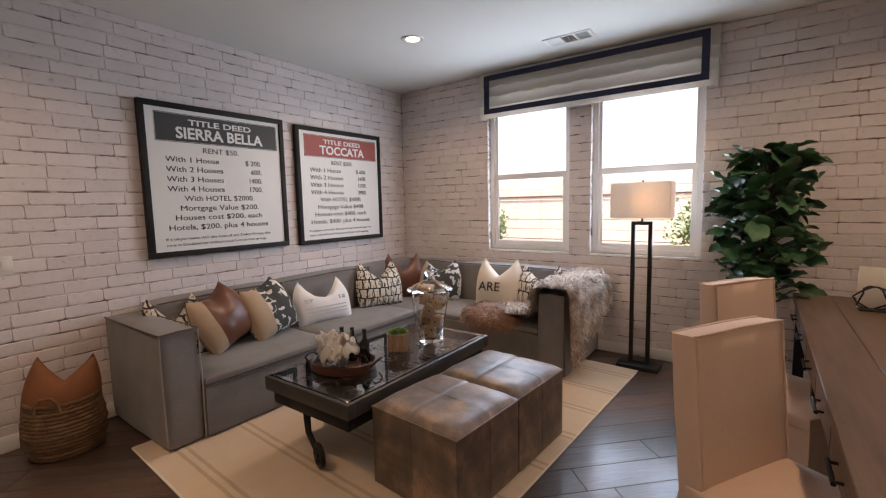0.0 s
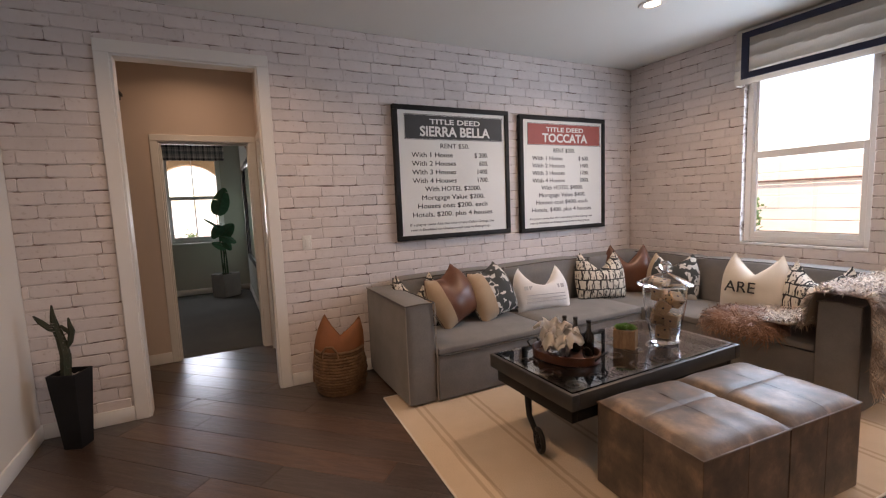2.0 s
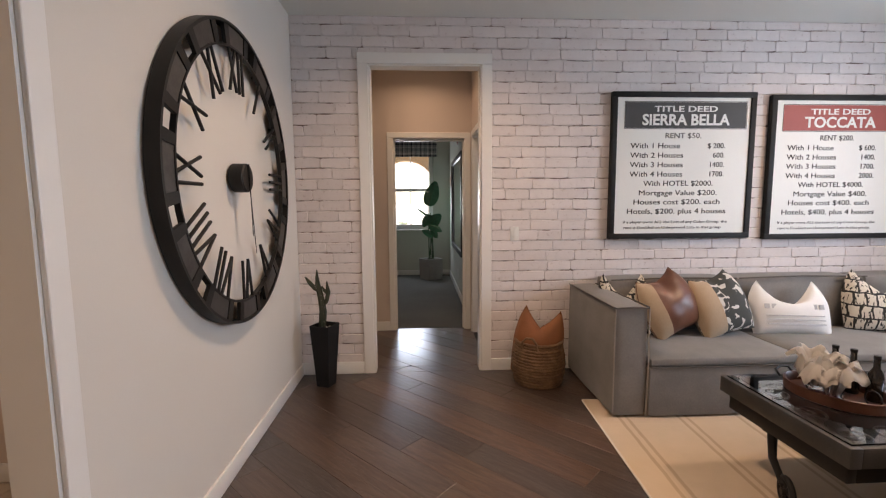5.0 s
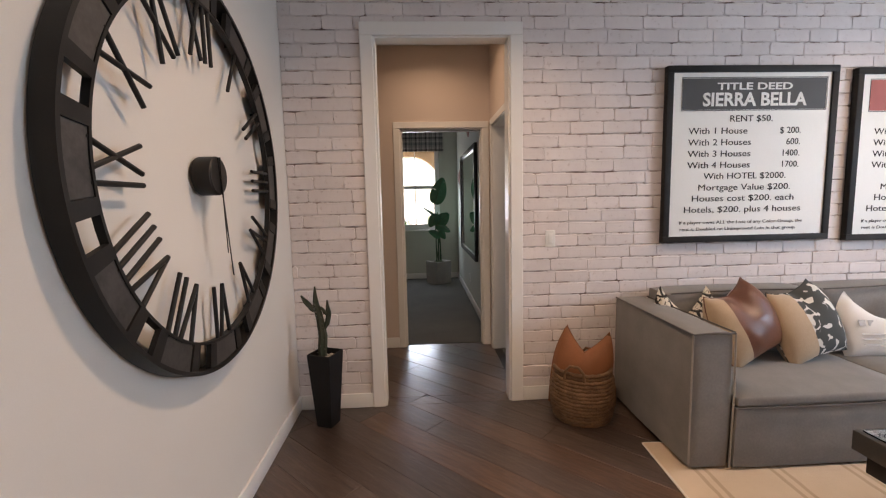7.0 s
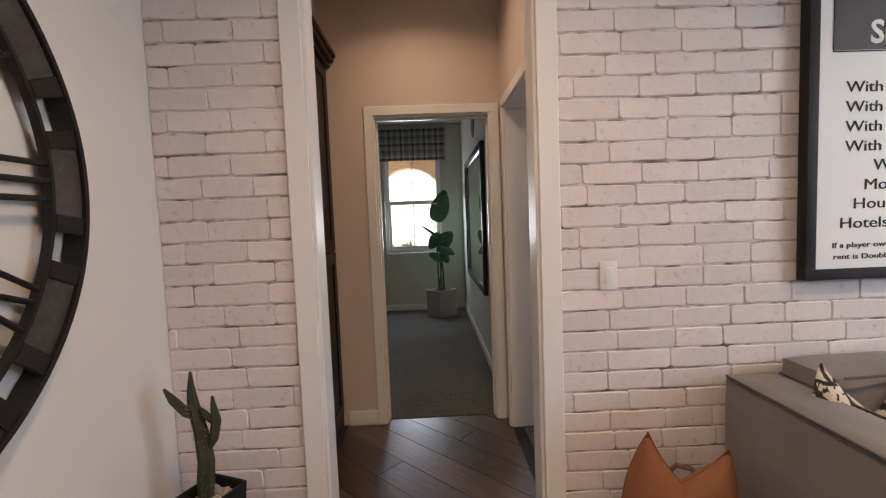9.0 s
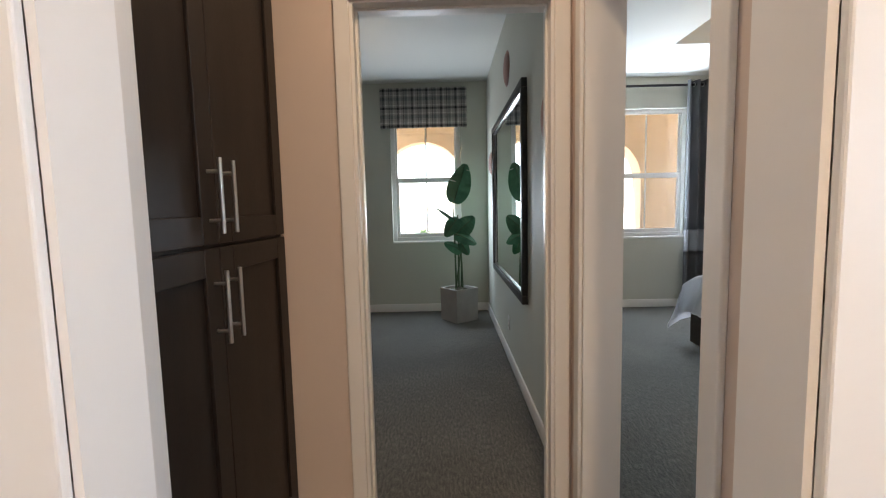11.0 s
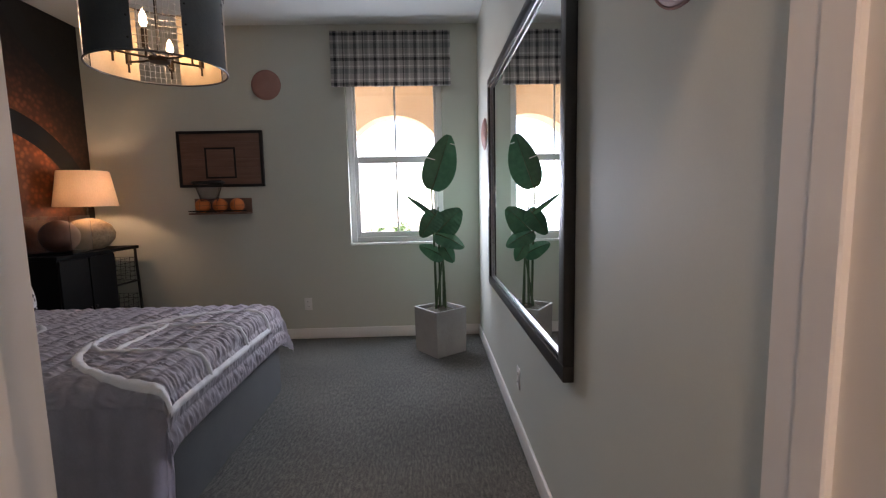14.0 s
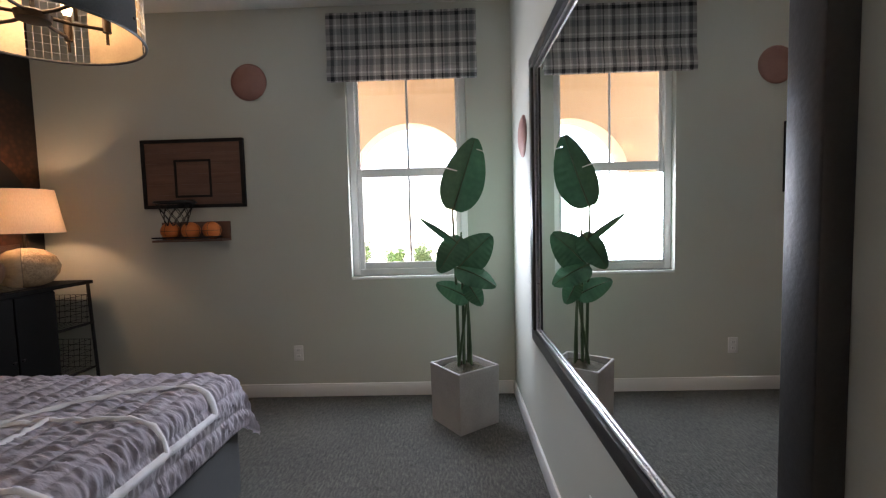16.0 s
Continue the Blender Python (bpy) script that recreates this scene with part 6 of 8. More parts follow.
GUNMETAL = surface("gunmetal_drum", (0.07, 0.075, 0.08), (0.12, 0.125, 0.13), 5, 150, 0.42, metal=0.7, bump=0.1)
DRUM_LINING = surface("pale_gold_lining", (0.42, 0.34, 0.23), (0.52, 0.43, 0.30), 4, 120, 0.4, metal=0.3, bump=0.05)
LAMP_STONE = surface("pebbled_lamp_base", (0.20, 0.13, 0.07), (0.46, 0.33, 0.20), 30, 90, 0.7, bump=0.8, dist=0.006)
BALL_BROWN = surface("brown_leather_ball", (0.14, 0.055, 0.03), (0.22, 0.09, 0.05), 20, 200, 0.5, bump=0.5)


def plaid_material():
    m, n, l, p = nodes_of("grey_plaid")
    tc, sp = n.new("ShaderNodeTexCoord"), n.new("ShaderNodeSeparateXYZ")
    l.new(tc.outputs["Object"], sp.inputs[0])

    def bands(axis, period, shift, stops):
        f = maths(n, l, "FRACT", maths(n, l, "DIVIDE", maths(n, l, "ADD", sp.outputs[axis], shift), period))
        r = ramp(n, l, f, stops)
        n_ = [x for x in n if x.bl_idname == "ShaderNodeValToRGB"][-1]
        n_.color_ramp.interpolation = "CONSTANT"
        return r
    w, k, g, d = (1, 1, 1), (0.07, 0.07, 0.08), (0.62, 0.61, 0.60), (0.33, 0.36, 0.37)
    v = bands(0, 0.172, 0.0, ((0, g), (0.16, k), (0.30, g), (0.36, w), (0.44, g), (0.60, k), (0.66, g), (0.72, d), (0.86, g), (0.92, w), (0.97, g)))
    h = bands(2, 0.21, 0.02, ((0, g), (0.14, k), (0.26, g), (0.34, w), (0.40, g), (0.62, d), (0.82, g), (0.9, w), (0.95, g)))
    tw = n.new("ShaderNodeTexWave")
    tw.inputs["Scale"].default_value = 120
    tw.bands_direction = "DIAGONAL"
    l.new(mapped(n, l), tw.inputs["Vector"])
    mixv = mixed(n, l, maths(n, l, "ADD", maths(n, l, "MULTIPLY", tw.outputs["Fac"], 0.3), 0.35), v, h)
    both = mixed(n, l, 0.35, mixv, mixed(n, l, 1.0, v, h, "MULTIPLY"))
    l.new(mixed(n, l, 1.0, both, (0.80, 0.78, 0.75), "MULTIPLY"), p.inputs["Base Color"])
    p.inputs["Roughness"].default_value = 0.9
    bumped(n, l, p, tw.outputs["Fac"], 0.2, 0.001)
    tr, mx = n.new("ShaderNodeBsdfTranslucent"), n.new("ShaderNodeMixShader")
    l.new(both, tr.inputs["Color"])
    mx.inputs[0].default_value = 0.2
    l.new(p.outputs[0], mx.inputs[1])
    l.new(tr.outputs[0], mx.inputs[2])
    l.new(mx.outputs[0], n["Material Output"].inputs["Surface"])
    return m


def mural_material():
    """A printed close-up of a worn basketball, black seams on pebbled brown-orange leather, with the lamp's glow
    painted in.
    """
    m, n, l, p = nodes_of("basketball_mural")
    tc, sp = n.new("ShaderNodeTexCoord"), n.new("ShaderNodeSeparateXYZ")
    l.new(tc.outputs["Object"], sp.inputs[0])
    x, z = sp.outputs[0], sp.outputs[2]

    def radius(cx, cz):
        return maths(n, l, "SQRT", maths(n, l, "ADD", maths(n, l, "POWER", maths(n, l, "SUBTRACT", x, cx), 2.0), maths(n, l, "POWER", maths(n, l, "SUBTRACT", z, cz), 2.0)))

    def ring(cx, cz, r, w):
        return maths(n, l, "LESS_THAN", maths(n, l, "ABSOLUTE", maths(n, l, "SUBTRACT", radius(cx, cz), r)), w)
    seams = maths(n, l, "MAXIMUM", ring(-4.0, 1.0, 0.92, 0.085), maths(n, l, "MAXIMUM", ring(-5.2, 3.2, 1.0, 0.08), ring(-3.2, 2.9, 0.9, 0.08)))
    peb = n.new("ShaderNodeTexVoronoi")
    peb.inputs["Scale"].default_value = 26
    l.new(mapped(n, l), peb.inputs["Vector"])
    # lamplight put into the print: colour brightens to orange round a point above the lamp
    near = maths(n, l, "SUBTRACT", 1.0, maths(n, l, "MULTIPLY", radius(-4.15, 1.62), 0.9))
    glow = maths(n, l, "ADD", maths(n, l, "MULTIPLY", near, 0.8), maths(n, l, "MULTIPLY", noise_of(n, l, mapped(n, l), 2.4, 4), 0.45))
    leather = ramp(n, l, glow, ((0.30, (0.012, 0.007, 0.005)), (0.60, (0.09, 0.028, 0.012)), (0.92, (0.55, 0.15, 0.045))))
    dots = ramp(n, l, peb.outputs["Distance"], ((0.1, (1, 1, 1)), (0.6, (0.45, 0.45, 0.45))))
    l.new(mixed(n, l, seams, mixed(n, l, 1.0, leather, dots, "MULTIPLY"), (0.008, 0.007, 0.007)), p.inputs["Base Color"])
    p.inputs["Roughness"].default_value = 0.5
    return m


mural = thing("wall_mural", (X_FAR, Y_ACC, 0.0), 0, "printed basketball mural in dark brown and orange, lamp glow painted in", "mural")
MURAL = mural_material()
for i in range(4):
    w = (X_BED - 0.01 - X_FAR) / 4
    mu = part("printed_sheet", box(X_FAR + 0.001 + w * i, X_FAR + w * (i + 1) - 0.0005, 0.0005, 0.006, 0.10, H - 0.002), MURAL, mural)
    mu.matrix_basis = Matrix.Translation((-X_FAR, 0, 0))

# ---- mirror ----
mirror = thing("wall_mirror", (-2.25, Y_MIR, 0.66), 180, "very large black-framed wall mirror with a silver bead", "mirror")
# local x runs towards the far wall, local y into the room
MWD, MHT, FK = 1.76, 1.40, 0.055
bm = bmesh.new()
for r in ((0, MWD, 0, FK), (0, MWD, MHT - FK, MHT), (0, FK, FK, MHT - FK), (MWD - FK, MWD, FK, MHT - FK)):
    box(r[0], r[1], 0.001, 0.038, r[2], r[3], 0.004, 2, bm)
part("frame", bm, MIRROR_FRAME, mirror, smooth=40)
bm = bmesh.new()
for o in (0.006,):
    a = FK + o
    tube([(a, 0.020, a), (MWD - a, 0.020, a), (MWD - a, 0.020, MHT - a), (a, 0.020, MHT - a)], 0.006, 6, bm, closed=True)
part("bead", bm, SILVER, mirror, "silver beading inside the frame", smooth=60)
part("mirror_glass", box(FK - 0.005, MWD - FK + 0.005, 0.004, 0.014, FK - 0.005, MHT - FK + 0.005), MIRROR_M, mirror)

# ---- half-ball wall ornaments ----
def half_ball(at, rz, r=0.125):
    o = thing("half_ball", at, rz, "dusty pink half basketball mounted on the wall", "wall ornament", "half balls on the walls")
    dome = lathe([(r * math.cos(t), 0.028 * math.sin(t)) for t in [i * math.pi / 2 / 8 for i in range(8)]] + [(0.0, 0.028)], 40)
    part("dome", turned(dome, pose(0, 0, 0, 90)), DISC, o, smooth=60)
    part("rim", turned(tube([((r + 0.001) * math.cos(PI2 * k / 48), (r + 0.001) * math.sin(PI2 * k / 48), 0.003) for k in range(48)], 0.003, 6, closed=True), pose(0, 0, 0, 90)), DISC, o, smooth=60)


half_ball((X_FAR, -1.337, 2.29), 90)
half_ball((-1.69, Y_MIR, 1.715), 0, 0.135)
half_ball((-3.11, Y_MIR, 2.372), 0, 0.13)
half_ball((-4.43, Y_MIR, 1.765), 0, 0.12)
wall_plate((X_FAR, -1.073, 0.33), 90, True)
wall_plate((-3.13, Y_MIR, 0.315), 0, True)

# ---- plaid roman shade ----
ps = thing("plaid_shade", (X_FAR, -0.755, 2.245), 90, "grey tartan roman shade over the bedroom window", "window blind")
PW, PH = 1.03, 0.47
PLAID = plaid_material()
for i in range(3):
    z0 = (0.0, 0.05, 0.11)[i]
    z1 = (0.10, 0.16, PH)[i]
    bm = sheet(lambda u, v: Vector((u * PW, -0.062 - 0.010 * (2 - i) - 0.008 * math.sin(v * math.pi) + 0.0015 * math.sin(u * 21 + i * 2), z0 + v * (z1 - z0))), 30, 6, thick=0.004)
    part("fold", bm, PLAID, ps, smooth=60)
bm = bmesh.new()
box(0.0, 0.008, -0.062, -0.001, 0.06, PH, 0, 1, bm)
box(PW - 0.008, PW, -0.062, -0.001, 0.06, PH, 0, 1, bm)
box(0.0, PW, -0.062, -0.001, PH - 0.015, PH, 0, 1, bm)
part("return", bm, PLAID, ps)

# ---- backboard with hoop, ball shelf ----
bb = thing("basketball_backboard", (X_FAR, -2.135, 1.415), 90, "wooden basketball backboard with a small black hoop", "wall decor")
BBW, BBH = 0.74, 0.488
for i in range(6):
    z = 0.02 + i * (BBH - 0.04) / 6
    part("plank", box(0.02, BBW - 0.02, -0.02, -0.004, z, z + (BBH - 0.04) / 6 - 0.001), BOARD_WOOD, bb)
bm = bmesh.new()
for r in ((0, BBW, 0, 0.024), (0, BBW, BBH - 0.024, BBH), (0, 0.024, 0.024, BBH - 0.024), (BBW - 0.024, BBW, 0.024, BBH - 0.024)):
    box(r[0], r[1], -0.032, -0.001, r[2], r[3], 0.002, 1, bm)
part("frame", bm, BLACK_METAL, bb)
bm = bmesh.new()
sx0, sx1, sz0, sz1 = 0.232, 0.50, 0.075, 0.345
for r in ((sx0, sx1, sz0, sz0 + 0.016), (sx0, sx1, sz1 - 0.016, sz1), (sx0, sx0 + 0.016, sz0 + 0.016, sz1 - 0.016), (sx1 - 0.016, sx1, sz0 + 0.016, sz1 - 0.016)):
    box(r[0], r[1], -0.024, -0.019, r[2], r[3], bm=bm)
part("target_square", bm, BLACK_METAL, bb)
hoopc = (0.31, -0.155, 0.035)
part("hoop", tube([(hoopc[0] + 0.125 * math.cos(PI2 * k / 36), hoopc[1] + 0.125 * math.sin(PI2 * k / 36), hoopc[2]) for k in range(36)], 0.0085, 8, closed=True), BLACK_METAL, bb, smooth=60)
part("bracket", box(0.25, 0.37, -0.045, -0.02, 0.01, 0.06, 0.003, 1), BLACK_METAL, bb)
bm = bmesh.new()
for k in range(10):
    for s in (-1, 1):
        pts = []
        for i in range(5):
            a = PI2 * (k + s * i * 0.5) / 10
            r = 0.122 - 0.058 * (i / 4) ** 0.7
            pts.append((hoopc[0] + r * math.cos(a), hoopc[1] + r * math.sin(a), hoopc[2] - 0.04 * i))
        tube(pts, 0.0025, 5, bm)
part("net", bm, BLACK_METAL, bb)
shelf = thing("ball_shelf", (X_FAR, -2.025, 1.175), 90, "small dark wooden shelf on the wall", "shelf")
part("back_board", box(0, 0.50, -0.016, -0.001, 0.0, 0.14, 0.002, 1), BOARD_WOOD, shelf)
part("ledge", box(0, 0.50, -0.13, -0.016, 0.0, 0.014, 0.002, 1), BOARD_WOOD, shelf)
part("lip", tube([(0, -0.128, 0.03), (0.5, -0.128, 0.03)], 0.005, 8), BLACK_METAL, shelf)
for i in range(3):
    b = thing("orange_ball", (X_FAR + 0.075, -1.925 + 0.15 * i, 1.19), label="small orange toy basketball on the shelf", category="ball", group="balls on the shelf")
    r = 0.062
    part("skin", lathe([(r * math.sin(math.pi * k / 14), r - r * math.cos(math.pi * k / 14)) for k in range(15)], 24), BALL_ORANGE, b, smooth=60)
    bm = bmesh.new()
    for m in (pose(0, 0, r), pose(0, 0, r, 90), pose(0, 0, r, 0, 90)):
        tube([m @ Vector(((r + 0.0003) * math.cos(PI2 * k / 32), (r + 0.0003) * math.sin(PI2 * k / 32), 0)) for k in range(32)], 0.0013, 5, bm, closed=True)
    part("seams", bm, INK, b)

# ---- bed ----
bed = thing("bed", (-3.13, -1.955, 0.0), label="upholstered charcoal platform bed", category="bed")
# local x across, local y from foot (+) to head (-)
part("base", puff(-0.64, 0.64, -0.945, 1.005, 0.005, 0.34, 0.015, (0.004, 0.004, 0)), BED_BASE, bed, smooth=60)
part("mattress", puff(-0.59, 0.59, -0.95, 0.96, 0.34, 0.565, 0.05, (0.01, 0.01, 0.01)), WHITE_CLOTH, bed, smooth=60)
part("headboard", puff(-0.65, 0.65, -0.955, -0.88, 0.3, 1.15, 0.02, (0, 0.01, 0)), BED_BASE, bed, smooth=60)
quilt = thing("quilt", (-3.13, -1.955, 0.0), label="mauve-grey puckered quilt with pale court-line stitching", category="quilt")
HX, HF, TOP, RAD = 0.63, 1.01, 0.585, 0.085


def bend(s, half):
    """Arc length from the middle to (outward, drop)."""
    a = abs(s)
    flat = half - RAD
    if a <= flat:
        o, d = a, 0.0
    elif a <= flat + RAD * math.pi / 2:
        t = (a - flat) / RAD
        o, d = flat + RAD * math.sin(t), RAD * (1 - math.cos(t))
    else:
        k = a - flat - RAD * math.pi / 2
        o, d = half + 0.10 * k, RAD + k * 0.99
    return math.copysign(o, s), d


def quilt_at(s, t, lift=0.0, pucker=1.0):
    """Surface over the bed; s across, t towards the foot, both by arc length."""
    x, dx = bend(s, HX)
    y, dy = (t, 0.0) if t < 0 else bend(t, HF)
    drop = max(dx, dy) + 0.25 * min(dx, dy)
    both = min(dx, dy)
    x += math.copysign(0.16 * both, s)
    y += 0.16 * both
    top = 1.0 if drop < 0.05 else 0.7
    wr = abs(math.sin((t * 10.5 + 0.10 * noise.noise(Vector((s * 5, t * 3, 1)))) * math.pi))
    g = s + 0.03 * noise.noise(Vector((s * 4, t * 9, 9)))
    rid = 1 - abs(noise.noise(Vector((g * 44, t * 13, 3)))) * 2.2
    pk = 0.010 * wr ** 0.4 + 0.010 * rid * (0.2 + 0.8 * wr) + 0.006 * noise.noise(Vector((g * 70, t * 22, 7)))
    if dx > RAD and s > 0:
        pk = 0.012 * math.sin(t * 34) ** 2 + 0.004 * noise.noise(Vector((s * 8, t * 12, 3)))
    pk = pk * pucker + lift
    n = Vector((math.copysign(min(1, dx / RAD), s) if dx > 0 else 0, min(1, dy / RAD), 1.0 - 0.9 * min(1, max(dx, dy) / RAD))).normalized()
    swell = 0.02 * (1 - (s / 1.2) ** 2)
    return Vector((x, y, max(0.03, TOP + swell - drop))) + n * (pk + 0.004)


S0, S1, T0, T1 = -(HX + 0.24), HX + 0.50, -0.93, HF + 0.22
part("quilting", sheet(lambda u, v: quilt_at(S0 + u * (S1 - S0), T0 + v * (T1 - T0)), 360, 290, thick=0.004), QUILT, quilt, smooth=80)


def court_line(pts, w=0.026):
    bm = bmesh.new()
    rows = []
    for i, (s, t) in enumerate(pts):
        a, b = pts[max(0, i - 1)], pts[min(len(pts) - 1, i + 1)]
        d = Vector((b[0] - a[0], b[1] - a[1])).normalized()
        nrm = Vector((-d.y, d.x))
        rows.append([bm.verts.new(quilt_at(s + nrm.x * w * k, t + nrm.y * w * k, 0.015 if abs(k) < 0.4 else 0.008, 0.7)) for k in (-0.5, -0.17, 0.17, 0.5)])
    for p, q in zip(rows, rows[1:]):
        for k in range(3):
            bm.faces.new((p[k], p[k + 1], q[k + 1], q[k]))
    part("court_line", bm, QUILT_LINE, quilt, "pale appliqued tape", smooth=60)


def arc_pts(cs, ct, rs, rt, a0, a1, n=60):
    return [(cs + rs * math.cos(radians(a0 + (a1 - a0) * i / n)), ct + rt * math.sin(radians(a0 + (a1 - a0) * i / n))) for i in range(n + 1)]


FT = HF + 0.075
CS = 0.11                      # middle of the court across the quilt
court_line([(CS - 0.52 + 1.04 * i / 60, FT) for i in range(61)], 0.034)
court_line([(CS + 0.51, FT - 0.005), (CS + 0.51, FT - 0.05)] + arc_pts(CS, FT - 0.08, 0.51, 0.57, 0, -180) + [(CS - 0.51, FT - 0.05), (CS - 0.51, FT - 0.005)], 0.036)
for side in (-1, 1):
    court_line([(CS + side * 0.20, FT - 0.01 - i * 0.04) for i in range(12)], 0.026)
court_line([(CS - 0.20 + 0.02 * i, FT - 0.46) for i in range(21)], 0.026)
court_line(arc_pts(CS, FT - 0.45, 0.20, 0.20, 0, -180), 0.026)
court_line(arc_pts(CS - 0.04, -0.20, 0.24, 0.24, 0, 360), 0.030)
SCROLL = spotted_material("scrawled_pillow_print", (0.70, 0.69, 0.67), (0.04, 0.04, 0.045), 26, 0.55)
pillow((-3.36, -2.30, 0.665), 0.50, 0.40, 0.18, 188, 24, SCROLL, "white pillow with black scrawled lettering on the bed", 0.03, group="bed pillows")
pillow((-2.95, -2.54, 0.67), 0.60, 0.42, 0.18, 180, 24, WHITE_CLOTH, "white bed pillow against the headboard", 0.03, group="bed pillows")

# ---- nightstand ----
ns = thing("nightstand", (-4.84, -2.90, 0.0), label="black console nightstand with wire baskets at one end", category="nightstand")
part("top", box(0.0, 0.86, 0.0, 0.40, 0.895, 0.92, 0.003, 1), BLACK_WOOD, ns)
part("cabinet_body", box(0.30, 0.85, 0.01, 0.385, 0.08, 0.894), BLACK_WOOD, ns)
for i in range(2):
    dr = part("door", box(0.305 + 0.275 * i, 0.57 + 0.275 * i, 0.386, 0.40, 0.1, 0.885, 0.003, 1), BLACK_WOOD, ns)
    part("knob", lathe([(0.006, 0.0), (0.012, 0.012), (0.0, 0.018)], 12, at=(0.55 + 0.055 * i, 0.40, 0.5)), BLACK_METAL, dr)
for x, y, lean in ((0.02, 0.38, -0.035), (0.02, 0.03, -0.035), (0.83, 0.38, 0.0), (0.83, 0.03, 0.0)):
    part("leg", tube([(x - lean * 0.2, y, 0.895), (x + lean, y, 0.0)], 0.011, 8), BLACK_METAL, ns)
for z in (0.62, 0.30):
    bm = bmesh.new()
    for k in range(9):
        y = 0.05 + 0.04 * k
        tube([(0.03, y, z + 0.2), (0.045, y, z), (0.285, y, z), (0.29, y, z + 0.2)], 0.0018, 5, bm)
    for k in range(6):
        zz = z + 0.04 * k
        tube([(0.035, 0.04, zz), (0.29, 0.04, zz), (0.29, 0.38, zz), (0.035, 0.38, zz)], 0.0018, 5, bm, closed=True)
    part("wire_basket", bm, BLACK_METAL, ns)
    part("rail", tube([(0.005, 0.385, z - 0.006), (0.30, 0.385, z - 0.006)], 0.008, 8), BLACK_METAL, ns)

tl = thing("table_lamp", (-4.56, -2.70, 0.92), label="round pebbled stone table lamp with a cream shade, lit", category="table lamp")
part("base", lathe([(0.0, 0.0), (0.07, 0.0), (0.12, 0.02), (0.165, 0.075), (0.175, 0.125), (0.15, 0.19), (0.09, 0.235), (0.03, 0.25), (0.0, 0.25)], 40), LAMP_STONE, tl, smooth=60)
part("neck", tube([(0, 0, 0.245), (0, 0, 0.42)], 0.009, 12), BRONZE_METAL, tl)
SHADE2 = shade_material("cream_lampshade", (0.66, 0.54, 0.42), (0.74, 0.62, 0.50), (0.60, 0.42, 0.25), 0.17)
part("shade", lathe([(0.215, 0.345), (0.17, 0.625)], 48), SHADE2, tl, "tapered cream drum shade", smooth=60)
part("bulb", lathe([(0.0, 0.42), (0.02, 0.43), (0.03, 0.47), (0.02, 0.505), (0.0, 0.51)], 16), BULB, tl, smooth=60)
bulb_light(tl, (0.0, 0.05, 0.47), 0.42)
bx = thing("ball_display", (-4.22, -2.66, 0.92), 12, "brown leather ball in a clear acrylic case", "display case")
part("ball", lathe([(0.12 * math.sin(math.pi * k / 16), 0.128 - 0.12 * math.cos(math.pi * k / 16)) for k in range(17)], 32), BALL_BROWN, bx, smooth=60)
bm = bmesh.new()
for r in ((-0.14, 0.14, -0.14, -0.137), (-0.14, 0.14, 0.137, 0.14), (-0.14, -0.137, -0.137, 0.137), (0.137, 0.14, -0.137, 0.137)):
    box(*r, 0.004, 0.28, bm=bm)
part("case", bm, CLEAR, bx)
part("base", box(-0.145, 0.145, -0.145, 0.145, 0.0, 0.008, 0.002, 1), BLACK_WOOD, bx)

# ---- drum pendant ----
dp = thing("drum_pendant", (-3.198, -1.242, 1.92), 0, "gunmetal drum pendant with mesh panels and candle bulbs", "pendant light")
DR, DH = 0.30, 0.37


def drum_arc(r0, r1, a0, a1, z0, z1, n=14):
    bm = bmesh.new()
    rows = []
    for i in range(n + 1):
        a = radians(a0 + (a1 - a0) * i / n)
        rows.append([bm.verts.new((r * math.cos(a), r * math.sin(a), z)) for r, z in ((r0, z0), (r1, z0), (r1, z1), (r0, z1))])
    for p, q in zip(rows, rows[1:]):
        for k in range(4):
            f = bm.faces.new((p[k], p[(k + 1) % 4], q[(k + 1) % 4], q[k]))
            f.material_index = 1 if k == 3 else 0
    bm.faces.new(rows[0][::-1])
    bm.faces.new(rows[-1])
    return bm


for k in range(4):
    a = 48.5 + 90 * k
    part("panel", drum_arc(DR - 0.004, DR, a, a + 53, 0.0, DH), [GUNMETAL, DRUM_LINING], dp, smooth=30)
    bm = bmesh.new()
    for i in range(1, 8):
        b = radians(a + 53 + 37 * i / 8)
        tube([((DR - 0.002) * math.cos(b), (DR - 0.002) * math.sin(b), 0.0), ((DR - 0.002) * math.cos(b), (DR - 0.002) * math.sin(b), DH)], 0.0014, 5, bm)
    for i in range(1, 12):
        z = DH * i / 12
        tube([((DR - 0.002) * math.cos(radians(a + 53 + 37 * q / 6)), (DR - 0.002) * math.sin(radians(a + 53 + 37 * q / 6)), z) for q in range(7)], 0.0014, 5, bm)
    part("mesh_panel", bm, STEEL, dp)
    for e in (a + 3, a + 50):
        for z in (0.05, 0.14, 0.23, 0.32):
            part("rivet", turned(lathe([(0.006, -0.002), (0.005, 0.002), (0.0, 0.004)], 8), Matrix.Rotation(radians(e), 4, "Z") @ Matrix.Translation((DR, 0, z)) @ Matrix.Rotation(radians(90), 4, "Y")), BLACK_METAL, dp)
for z in (0.0, DH):
    part("rim", tube([(DR * math.cos(PI2 * k / 64), DR * math.sin(PI2 * k / 64), z) for k in range(64)], 0.005, 8, closed=True), GUNMETAL, dp, smooth=60)
